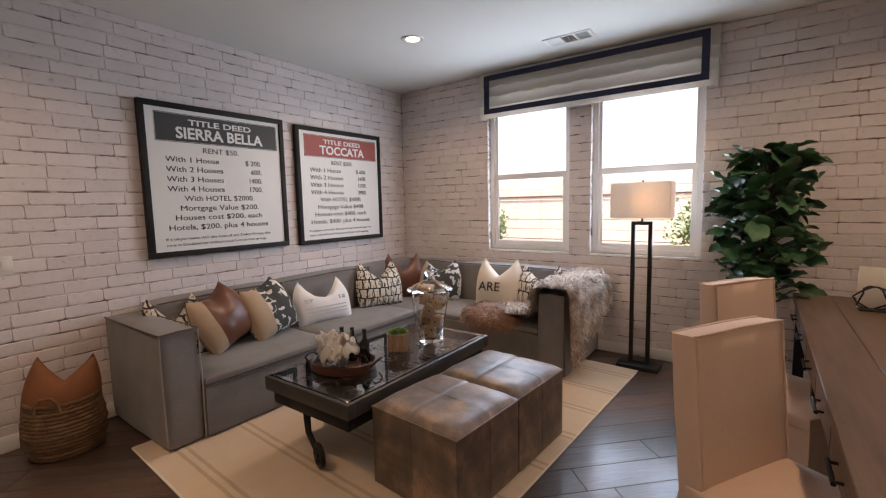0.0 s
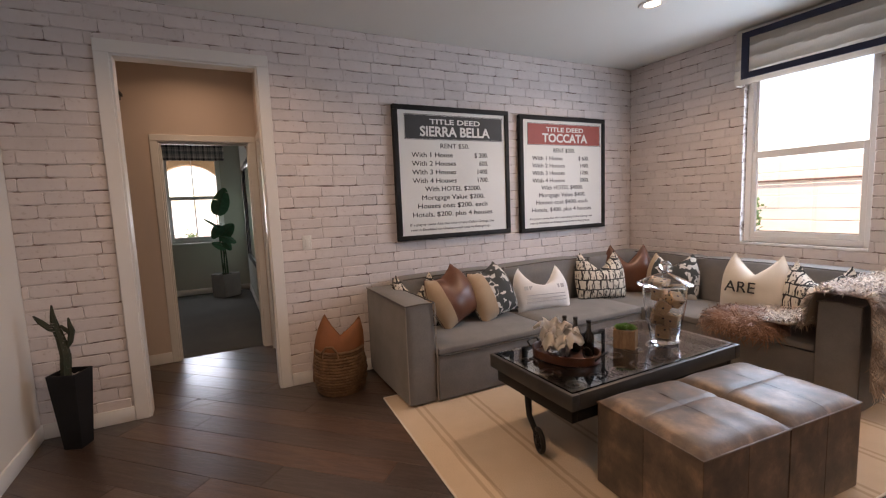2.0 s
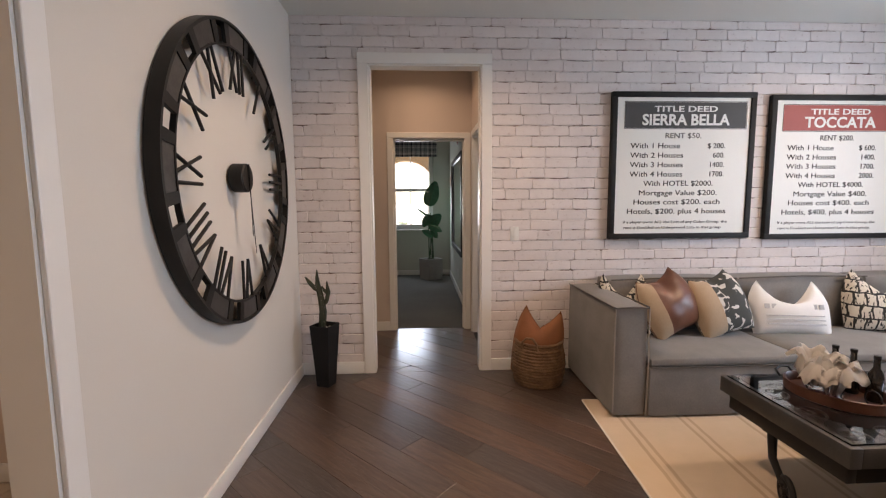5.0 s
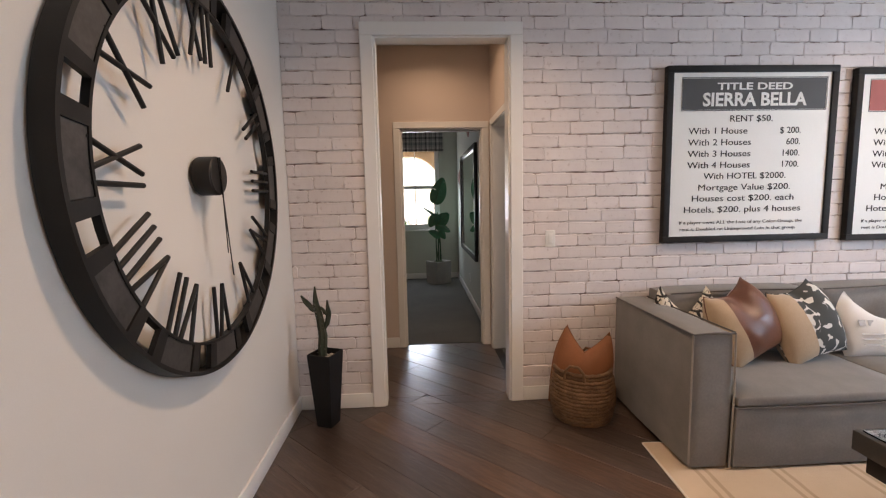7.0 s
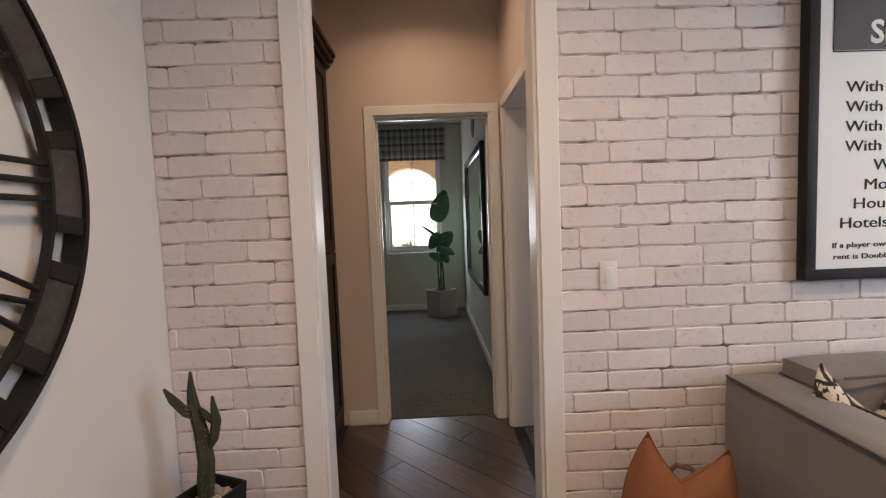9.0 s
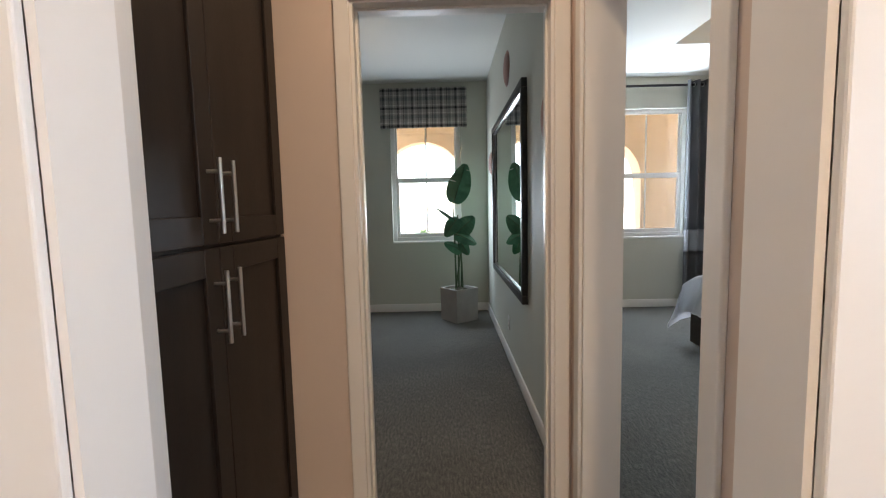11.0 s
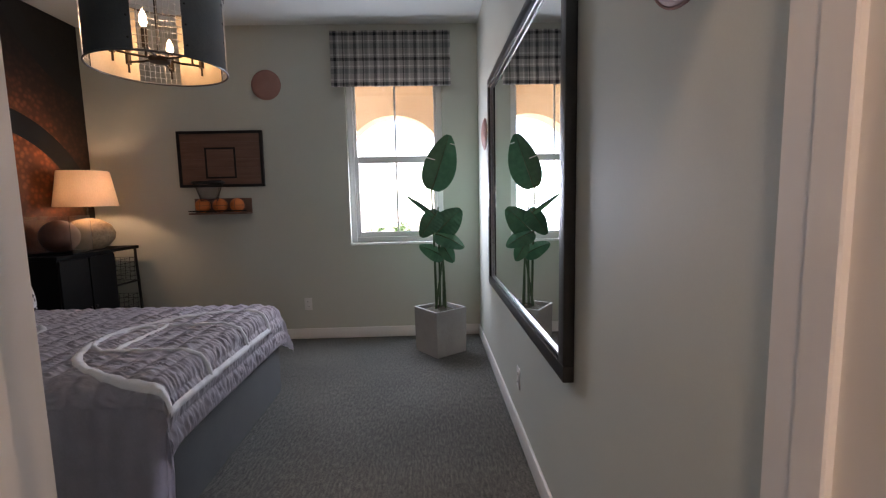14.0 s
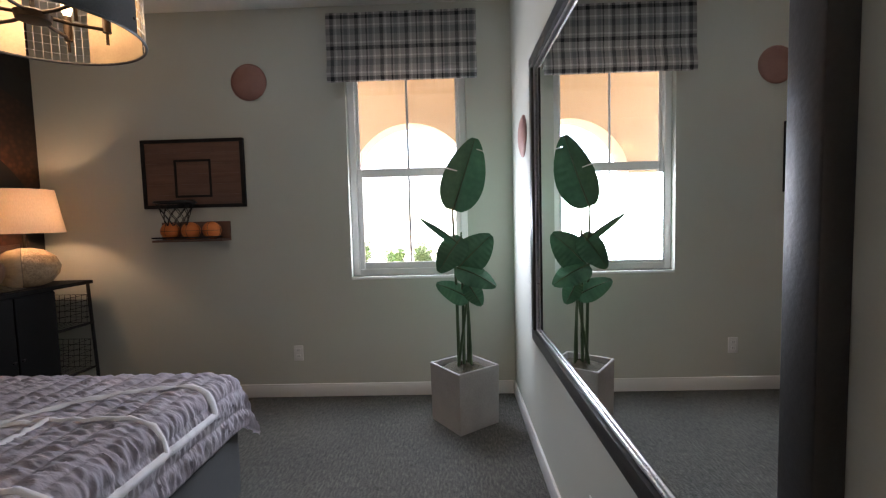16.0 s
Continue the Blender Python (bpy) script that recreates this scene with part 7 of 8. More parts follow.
part("hub", lathe([(0.0, 0.03), (0.045, 0.035), (0.05, 0.055), (0.02, 0.07), (0.0, 0.07)], 24), BRONZE_METAL, dp, smooth=50)
for k in range(6):
    a = PI2 * k / 6 + 0.25
    c, s = math.cos(a), math.sin(a)
    part("arm", tube([(0, 0, 0.055), (c * 0.10, s * 0.10, 0.05), (c * 0.19, s * 0.19, 0.055)], 0.006, 8), BRONZE_METAL, dp, smooth=60)
    part("candle_sleeve", merge(tube([(c * 0.19, s * 0.19, 0.045), (c * 0.19, s * 0.19, 0.13)], 0.013, 12), tube([(c * 0.19, s * 0.19, 0.005), (c * 0.19, s * 0.19, 0.045)], 0.005, 10)), BRONZE_METAL, dp, smooth=50)
    part("bulb", lathe([(0.008, 0.13), (0.017, 0.155), (0.013, 0.185), (0.0, 0.215)], 12, at=(c * 0.19, s * 0.19, 0)), BULB, dp, smooth=60)
part("rod", tube([(0, 0, 0.06), (0, 0, H - 1.92 - 0.02)], 0.007, 10), BLACK_METAL, dp)
part("canopy", lathe([(0.06, H - 1.92 - 0.001), (0.06, H - 1.92 - 0.02), (0.0, H - 1.92 - 0.03)], 24), BLACK_METAL, dp, smooth=40)
bulb_light(dp, (0.0, 0.0, 0.20), 0.42, 0.1)

# ---- bird of paradise in a square pot ----
bp = thing("bird_of_paradise", (-4.49, 0.135, 0.004), label="bird of paradise plant in a square concrete pot", category="houseplant")
hexa = bmesh.new()
lv = [(0.214, 0.0), (0.220, 0.375), (0.200, 0.375), (0.194, 0.33)]
rings = [[hexa.verts.new((r * math.cos(radians(90 * k - 9)), r * math.sin(radians(90 * k - 9)), z)) for k in range(4)] for r, z in lv]
hexa.faces.new(rings[0][::-1])
for a, b in zip(rings, rings[1:]):
    for k in range(4):
        hexa.faces.new((a[k], a[(k + 1) % 4], b[(k + 1) % 4], b[k]))
bmesh.ops.bevel(hexa, geom=hexa.edges[:], offset=0.004, segments=1, affect="EDGES")
part("pot", hexa, CONCRETE, bp, smooth=30)
SOIL = surface("moss_soil", (0.03, 0.028, 0.018), (0.09, 0.08, 0.05), 30, 120, 0.95, bump=0.8, dist=0.01)
part("soil", sheet(lambda u, v: Vector(((0.02 + 0.105 * u) * math.cos(v * PI2), (0.02 + 0.105 * u) * math.sin(v * PI2), 0.345 + 0.035 * (1 - u) + 0.015 * noise.noise(Vector((u * 4, v * 20, 0))))), 6, 36), SOIL, bp, smooth=60)
part("soil_base", turned(lathe([(0.0, 0.32), (0.192, 0.325), (0.192, 0.335), (0.0, 0.345)], 4), pose(0, 0, 0, 0, 0, -9)), SOIL, bp)


def paddle(base, tip, width, face, split, name="leaf", fold=0.25, curl=0.12):
    """A broad paddle leaf from base to tip with its face towards face, torn along the edges."""
    base, tip, face = Vector(base), Vector(tip), Vector(face).normalized()
    d = tip - base
    L = d.length
    d.normalize()
    s = d.cross(face).normalized()
    up = s.cross(d)
    bm = bmesh.new()

    def pt(u, v):
        k = 2 * v - 1
        w = width * 0.5 * (math.sin(math.pi * min(1, u * 0.96 + 0.02) ** 0.72)) ** 0.62
        return base + d * (L * u) + s * (k * w) + up * (-fold * abs(k) * w + curl * L * math.sin(u * math.pi) - 0.06 * L * u * u + 0.0015 * math.sin(u * 60) * abs(k))
    n, m = 64, 10
    g = [[bm.verts.new(pt(i / n, j / m)) for j in range(m + 1)] for i in range(n + 1)]
    rr = random.Random(int(split * 100))
    torn = {(rr.randint(n // 2, n - 7), rr.choice((0, 0, 1))) for _ in range(int(split))}
    for i in range(n):
        for j in range(m):
            side = 0 if j < m / 2 else 1
            depth = abs(j - (m - 1) / 2)
            if (i, side) in torn and depth > 2.2:
                continue
            bm.faces.new((g[i][j], g[i + 1][j], g[i + 1][j + 1], g[i][j + 1]))
    ob = part(name, bm, LEAF_BIRD, bp, smooth=80)
    part("midrib", tube([pt(i / 10, 0.5) + up * 0.002 for i in range(11)], [0.006 * (1 - i / 13) for i in range(11)], 6), STALK, ob, smooth=60)
    return ob


def stalk(a, b, bow=0.02):
    a, b = Vector(a), Vector(b)
    m = (a + b) / 2 + Vector((bow, bow * 0.5, 0))
    part("stalk", tube([a, a.lerp(m, 0.5) + Vector((0, 0, 0.0)), m, m.lerp(b, 0.5), b], [0.011, 0.0105, 0.0095, 0.008, 0.006], 8), STALK, bp, smooth=60)


FC = (1, -0.1, 0.15)
stalk((0.0, -0.03, 0.34), (0.02, -0.05, 1.35), 0.008)
paddle((0.02, -0.045, 1.335), (0.03, 0.095, 1.77), 0.27, FC, 2, curl=-0.04)
stalk((0.02, 0.0, 0.34), (0.01, 0.0, 1.20), 0.006)
paddle((0.03, -0.02, 1.13), (0.06, -0.235, 1.30), 0.055, (0.4, -0.3, 0.9), 0, fold=0.9, curl=0.03)
paddle((0.02, 0.0, 1.17), (0.06, -0.145, 0.965), 0.18, (1, -0.2, 0.25), 0, curl=0.05)
stalk((0.01, 0.045, 0.34), (0.02, 0.02, 1.0), 0.006)
paddle((0.03, -0.02, 0.985), (0.05, 0.18, 1.18), 0.22, (1, -0.1, 0.25), 0, curl=0.04)
paddle((0.05, -0.03, 0.985), (0.13, 0.20, 0.885), 0.17, (0.7, 0.0, 0.8), 0, curl=0.06)
stalk((-0.01, 0.03, 0.34), (0.02, 0.03, 0.88), 0.006)
paddle((0.03, 0.04, 0.79), (0.10, -0.15, 0.90), 0.15, (0.8, -0.1, 0.7), 0, curl=0.05)
paddle((0.03, 0.03, 0.89), (0.08, 0.115, 0.755), 0.12, (1, 0.1, 0.3), 0, curl=0.03)
stalk((0.03, -0.04, 0.34), (0.03, 0.03, 0.80), 0.004)
paddle((-0.03, 0.0, 1.02), (-0.13, 0.10, 0.90), 0.13, (-0.7, 0.3, 0.6), 2)

# ---- second bedroom ----
DUVET = cloth("white_duvet", (0.74, 0.75, 0.78), (0.82, 0.83, 0.86), 800, big=4)
bed2 = thing("bed", (-2.83, 3.26, 0.0), label="dark upholstered platform bed in the second bedroom", category="bed")
part("base", puff(-0.66, 0.66, -1.03, 1.08, 0.005, 0.31, 0.012, (0, 0, 0)), WOOD_DARK, bed2, smooth=60)
part("mattress", puff(-0.64, 0.64, -1.0, 1.0, 0.31, 0.52, 0.05, (0.01, 0.01, 0.01)), WHITE_CLOTH, bed2, smooth=60)
part("headboard", puff(-0.70, 0.70, 1.06, 1.13, 0.2, 1.2, 0.02, (0, 0, 0)), WOOD_DARK, bed2, smooth=60)
duvet = thing("duvet", (-2.83, 3.26, 0.0), label="crumpled white duvet hanging over the bed edge", category="duvet")


def duvet_at(s, t):
    x, dx = bend(s, 0.68)
    y, dy = (t, 0.0) if t < 0 else bend(t, 1.07)
    both = min(dx, dy)
    x += (0.45 if s > 0 else -0.12) * both
    y += (0.45 if s > 0 else 0.25) * both
    drop = max(dx, dy) + (0.62 if s > 0 else 0.30) * both
    ease = min(1, max(0, t + 0.25))
    fold = 0.044 * noise.noise(Vector((s * 9 + t * 2.5, t * 1.3, 5))) * ease + 0.026 * noise.noise(Vector((s * 4, t * 4, 2))) + 0.012 * noise.noise(Vector((s * 20 + t * 6, t * 4, 8)))
    fold += 0.022 * math.exp(-((t - 0.28 + 0.05 * math.sin(s * 3)) / 0.05) ** 2) + (0.02 if t < 0.28 else 0.0) - 0.014 * math.exp(-((t - 0.36 + 0.05 * math.sin(s * 3)) / 0.03) ** 2)
    n = Vector((math.copysign(min(1, dx / 0.07), s) if dx > 0 else 0, min(1, dy / 0.07), 1 - 0.9 * min(1, max(dx, dy) / 0.07))).normalized()
    return Vector((x, -y, max(0.015, 0.60 + 0.05 * (1 - s * s) - drop))) + n * (fold + 0.008)


DS0, DS1, DT0, DT1 = -1.02, 1.10, -0.55, 1.37
dv = sheet(lambda u, v: duvet_at(DS0 + u * (DS1 - DS0), DT0 + v * (DT1 - DT0)), 130, 110, thick=0.012)
bmesh.ops.recalc_face_normals(dv, faces=dv.faces[:])
part("cover", dv, DUVET, duvet, smooth=80)
part("hem", tube([duvet_at(DS0 + (DS1 - DS0) * i / 90, DT1) for i in range(91)], 0.008, 6), DUVET, duvet, smooth=60)

n2 = thing("nightstand", (-4.40, 3.74, 0.0), label="dark carved wooden nightstand with two doors", category="nightstand")
part("body", box(0.02, 0.74, 0.02, 0.63, 0.06, 0.82, 0.003, 1), WOOD_DARK, n2)
part("top", box(0.0, 0.76, 0.0, 0.645, 0.82, 0.852, 0.005, 2), WOOD_DARK, n2)
for i in range(2):
    d = part("door", box(0.035 + 0.35 * i, 0.375 + 0.35 * i, 0.004, 0.02, 0.1, 0.80, 0.003, 1), WOOD_DARK, n2)
    part("door_panel", box(0.085 + 0.35 * i, 0.325 + 0.35 * i, -0.004, 0.004, 0.16, 0.74, 0.006, 2), WOOD_DARK, d)
for x, y in ((0.05, 0.05), (0.71, 0.05), (0.05, 0.6), (0.71, 0.6)):
    part("foot", box(x - 0.03, x + 0.03, y - 0.03, y + 0.03, 0.004, 0.06), WOOD_DARK, n2)
lm = thing("ring_lamp", (-4.10, 4.04, 0.852), label="table lamp with a carved ring base and cream shade, lit", category="table lamp")
RINGW = surface("carved_ring_wood", (0.06, 0.035, 0.022), (0.13, 0.08, 0.05), 20, 90, 0.7, bump=0.7, dist=0.006)
part("ring", turned(tube([(0.085 * math.cos(PI2 * k / 40), 0.0, 0.14 + 0.085 * math.sin(PI2 * k / 40)) for k in range(40)], 0.048, 14, closed=True), pose(0, 0, 0, 0, 0, 35)), RINGW, lm, smooth=60)
part("foot", box(-0.06, 0.06, -0.05, 0.05, 0.0, 0.025, 0.004, 1), BLACK_METAL, lm)
part("neck", tube([(0, 0, 0.26), (0, 0, 0.45)], 0.008, 10), BRONZE_METAL, lm)
part("shade", lathe([(0.21, 0.375), (0.17, 0.70)], 48), SHADE2, lm, "tapered cream shade", smooth=60)
part("bulb", lathe([(0.0, 0.44), (0.02, 0.45), (0.03, 0.49), (0.02, 0.525), (0.0, 0.53)], 16), BULB, lm, smooth=60)
bulb_light(lm, (0.05, 0.0, 0.50), 1.1)
slab = thing("wood_slice", (-4.20, 3.81, 0.852), 62, "rough orange-brown wood slice standing on the nightstand", "ornament")
SLICE = surface("burl_slice", (0.05, 0.018, 0.010), (0.20, 0.08, 0.042), 9, 50, 0.5, bump=0.4)


def ragged(a):
    c, s_ = math.cos(a), math.sin(a)
    k = 1 + 0.13 * noise.noise(Vector((c * 2.2, s_ * 2.2, 4))) + 0.06 * noise.noise(Vector((c * 6, s_ * 6, 1)))
    return (0.125 * math.copysign(abs(c) ** 0.6, c) * k, 0.155 * math.copysign(abs(s_) ** 0.6, s_) * k)


part("slice", turned(prism([ragged(PI2 * k / 60) for k in range(60)], -0.02, 0.02), pose(0, 0, 0.20, 90)), SLICE, slab, smooth=30)
part("peg", tube([(0, 0, 0.0), (0, 0, 0.07)], 0.007, 8), BLACK_METAL, slab)
part("stand", box(-0.05, 0.05, -0.04, 0.04, 0.0, 0.018, 0.003, 1), BLACK_METAL, slab)

# curtain
rod = thing("curtain_rod", (-4.83, 1.75, 2.66), label="black curtain rod with ball finials", category="curtain rod")
part("pole", tube([(0, 0, 0), (0, 1.69, 0)], 0.014, 12), BLACK_METAL, rod, smooth=50)
part("finial", lathe([(0.0, -0.03), (0.022, -0.02), (0.03, 0.0), (0.022, 0.02), (0.0, 0.03)], 16, at=(0, 1.70, 0)), BLACK_METAL, rod, smooth=60)
for y in (0.2, 1.6):
    part("bracket", tube([(0, y, 0), (-0.098, y, 0)], 0.009, 8), BLACK_METAL, rod)
CURT = cloth("grey_curtain", (0.15, 0.155, 0.165), (0.22, 0.225, 0.235), 700)
CURT_BAND = cloth("pale_curtain_band", (0.42, 0.43, 0.45), (0.5, 0.51, 0.53), 700)
curtain = thing("curtain", (-4.83, 2.86, 0.0), label="long grey grommet curtain with a pale band", category="curtain")


def drape(z0, z1, grow=0.0):
    return sheet(lambda u, v: Vector((0.055 * math.sin(u * PI2 * 4.2 + 0.3) * (1 - 0.15 * v) + 0.006 * noise.noise(Vector((u * 8, v * 4, 2))) + grow, u * (0.53 - 0.09 * (z0 + v * (z1 - z0)) / 2.7), z0 + v * (z1 - z0))), 110, 12, thick=0.004)


part("drop_lower", drape(0.02, 0.70), CURT, curtain, smooth=80)
part("band", drape(0.70, 0.965), CURT_BAND, curtain, "pale grey band", smooth=80)
part("drop_upper", drape(0.965, 2.71), CURT, curtain, smooth=80)
for k in range(8):
    y = 0.03 + k * 0.052
    part("grommet", turned(tube([(0.024 * math.cos(PI2 * q / 20), 0, 0.024 * math.sin(PI2 * q / 20)) for q in range(20)], 0.004, 6, closed=True), pose(0.0, y, 2.66)), STEEL, curtain)

# recycling arrows on the wall
COPPER = surface("weathered_copper_print", (0.20, 0.12, 0.09), (0.40, 0.22, 0.16), 5, 40, 0.5, metal=0.3, bump=0.1)
GREYP = surface("grey_metal_print", (0.14, 0.13, 0.12), (0.22, 0.20, 0.185), 6, 60, 0.5, metal=0.3, bump=0.1)
rec = thing("recycling_symbol", (X_FAR, 3.83, 1.70), 90, "three weathered metal recycling arrows on the wall", "wall decor")
for k in range(3):
    m = Matrix.Rotation(radians(120 * k), 4, "Y") @ Matrix.Diagonal((0.25, 1, 0.25, 1)) @ Matrix.Translation((0, 0, 0.1))
    ar = tagged(new("arrow"))
    ar.parent = rec
    for nm, poly, mat in (("tail", [(-0.70, 0.34), (-0.26, 1.0), (0.02, 0.60), (-0.30, 0.16)], COPPER), ("band", [(-0.255, 1.0), (0.26, 1.0), (0.50, 0.62), (0.14, 0.40), (0.025, 0.60)], GREYP), ("head", [(0.80, 0.80), (0.60, 0.30), (-0.02, 0.34)], GREYP)):
        part(nm, turned(prism(poly, 0.001, 0.009 if nm != "head" else 0.012), m @ pose(0, 0, 0, 90)), mat, ar)

# chandelier of linked rings
cd = thing("ring_chandelier", (-3.20, 2.83, 1.955), 0, "black iron chandelier of linked oblong rings with candle bulbs", "chandelier")
CRD = 0.39


def link(a0, a1, z0, z1, r=CRD):
    pts = []
    k = 0.28
    for i in range(24):
        t = PI2 * i / 24
        c, s = math.cos(t), math.sin(t)
        ex = lambda q: math.copysign(abs(q) ** 0.45, q)
        a = radians((a0 + a1) / 2 + (a1 - a0) / 2 * ex(c))
        z = (z0 + z1) / 2 + (z1 - z0) / 2 * ex(s)
        pts.append((r * math.cos(a), r * math.sin(a), z))
    return tube(pts, 0.0065, 6, closed=True)


for row in range(3):
    for k in range(14):
        a = 360 / 14 * (k + 0.5 * (row % 2))
        part("link", link(a - 11.5, a + 11.5, 0.115 * row, 0.115 * row + 0.115), BLACK_METAL, cd, smooth=60)
part("hub", lathe([(0.0, -0.01), (0.03, 0.0), (0.035, 0.03), (0.0, 0.05)], 16), BLACK_METAL, cd)
for k in range(6):
    a = PI2 * k / 6 + 0.4
    c, s = math.cos(a), math.sin(a)
    part("arm", tube([(0, 0, 0.02), (c * 0.12, s * 0.12, 0.0), (c * 0.24, s * 0.24, 0.04), (c * 0.24, s * 0.24, 0.10)], 0.006, 8), BLACK_METAL, cd, smooth=60)
    part("bulb", lathe([(0.008, 0.10), (0.017, 0.135), (0.013, 0.17), (0.0, 0.20)], 12, at=(c * 0.24, s * 0.24, 0)), BULB, cd, smooth=60)
for k in range(4):
    a = PI2 * k / 4 + 0.2
    part("spoke", tube([(0, 0, 0.36), (CRD * math.cos(a), CRD * math.sin(a), 0.34)], 0.005, 6), BLACK_METAL, cd)
part("rod", tube([(0, 0, 0.0), (0, 0, H + 0.24 - 1.955)], 0.008, 10), BLACK_METAL, cd)
part("canopy", lathe([(0.07, H + 0.24 - 1.955 - 0.001), (0.07, H + 0.24 - 1.955 - 0.02), (0.0, H + 0.24 - 1.955 - 0.03)], 24), BLACK_METAL, cd)
bulb_light(cd, (0.0, 0.0, 0.22), 0.9, 0.12)

# ---- outdoors ----
STUCCO = surface("tan_stucco", (0.50, 0.36, 0.22), (0.58, 0.43, 0.28), 3, 120, 0.9, bump=0.6, dist=0.004)
FENCE = surface("garden_wall_block", (0.58, 0.50, 0.43), (0.66, 0.58, 0.50), 2, 50, 0.9, bump=0.4, dist=0.004)
GRAVEL = surface("pale_gravel", (0.32, 0.29, 0.25), (0.46, 0.42, 0.37), 3, 150, 0.95, bump=0.6, dist=0.01)
ground = tagged(part("ground", box(-1500, 1500, -1500, 1500, -0.3, -0.12), GRAVEL), "pale sunlit gravel and concrete ground", "ground", kind="structure")
roof = bmesh.new()
box(X_FAR - 0.16, X_NEAR + 0.12, -3.12, Y_B2 + 0.2, H + 0.42, H + 0.6, bm=roof)
tagged(part("roof_slab", roof, CEILING), "flat roof slab over the rooms", "roof", kind="structure")
# unseen fill added outside the wall faces so no daylight leaks in
leak = bmesh.new()
box(X_FAR - 0.16, X_NEAR + 0.12, Y_ACC - 0.3, Y_ACC - 0.12, -0.1, H + 0.42, bm=leak)
box(-0.12, X_NEAR + 0.12, Y_WIN + 0.1, Y_WIN + 0.14, H, H + 0.42, bm=leak)
box(X_NEAR, X_NEAR + 0.12, -3.0, Y_WIN + 0.1, H, H + 0.42, bm=leak)
box(X_FAR - 0.16, X_FAR, Y_ACC - 0.12, Y_B2 + 0.1, H + 0.4, H + 0.42, bm=leak)
box(X_FAR, -0.121, Y_B2 + 0.1, Y_B2 + 0.2, -0.1, H + 0.42, bm=leak)
tagged(part("wall_light_filler", leak, STUCCO), "unseen filler outside the walls and above the ceilings that blocks daylight", "wall", kind="structure")

# porch arches outside the bedrooms
porch = tagged(thing("porch", (X_FAR - 1.75, 0, 0)), "tan stucco porch with wide round arches in the sun", "porch", kind="structure")


def arch_wall(y0, y1, half, spring, top, t=0.35):
    bm = bmesh.new()
    c = (y0 + y1) / 2
    rise = half
    edge = [(c - half, -0.12)] + [(c - half * math.cos(math.pi * i / 24), spring + rise * math.sin(math.pi * i / 24)) for i in range(25)] + [(c + half, -0.12)]
    for s in (0, -t):
        vs_in = [bm.verts.new((s, y, z)) for y, z in edge]
        up = [bm.verts.new((s, min(max(y, y0), y1), top)) for y, z in edge]
        l0, r0 = bm.verts.new((s, y0, -0.12)), bm.verts.new((s, y1, -0.12))
        l1, r1 = bm.verts.new((s, y0, top)), bm.verts.new((s, y1, top))
        bm.faces.new((l0, vs_in[0], up[0], l1))
        bm.faces.new((vs_in[-1], r0, r1, up[-1]))
        for a in range(len(edge) - 1):
            if (edge[a][0] - edge[a + 1][0]) ** 2 > 1e-9:
                bm.faces.new((vs_in[a], vs_in[a + 1], up[a + 1], up[a]))
    for a, b in zip(edge, edge[1:]):
        bm.faces.new([bm.verts.new(p) for p in ((0, *a), (0, *b), (-t, *b), (-t, *a))])
    return bm


part("pier", box(-0.35, 0.0, 3.58, 5.0, -0.12, 3.1), STUCCO, porch)
for y0, y1 in ((-2.1, 1.38), (1.38, 3.58)):
    part("arch", arch_wall(y0, y1, 0.67, 1.68, 3.1), STUCCO, porch, smooth=30)
part("porch_roof", box(-0.35, 1.59, -2.1, 5.0, 3.1, 3.25), STUCCO, porch)

# garden wall beyond the sitting-room windows
gw = tagged(thing("garden_wall", (0, 8.6, 0)), "tan block garden wall in full sun", "garden wall", kind="structure")
FENCE_DARK = surface("rail_brown", (0.10, 0.055, 0.04), (0.15, 0.08, 0.06), 2, 60, 0.9, bump=0.3)
for i in range(10):
    z = -0.12 + i * 0.2
    part("block_course", box(-12, 16, 0.0 + 0.004 * (i % 2), 0.2, z, z + 0.19, 0.006, 1), FENCE, gw)
part("dark_rail", box(-12, 16, -0.02, 0.0, 1.52, 1.55, 0.004, 1), FENCE_DARK, gw)

# ---- shrubs behind the windows ----
SHRUB = surface("sunlit_shrub", (0.05, 0.10, 0.02), (0.11, 0.18, 0.05), 6, 30, 0.6, bump=0.2, rnd=0.3)
SHRUB_LEAF = surface("shrub_leaf", (0.045, 0.10, 0.02), (0.12, 0.20, 0.05), 9, 30, 0.5, bump=0.1)


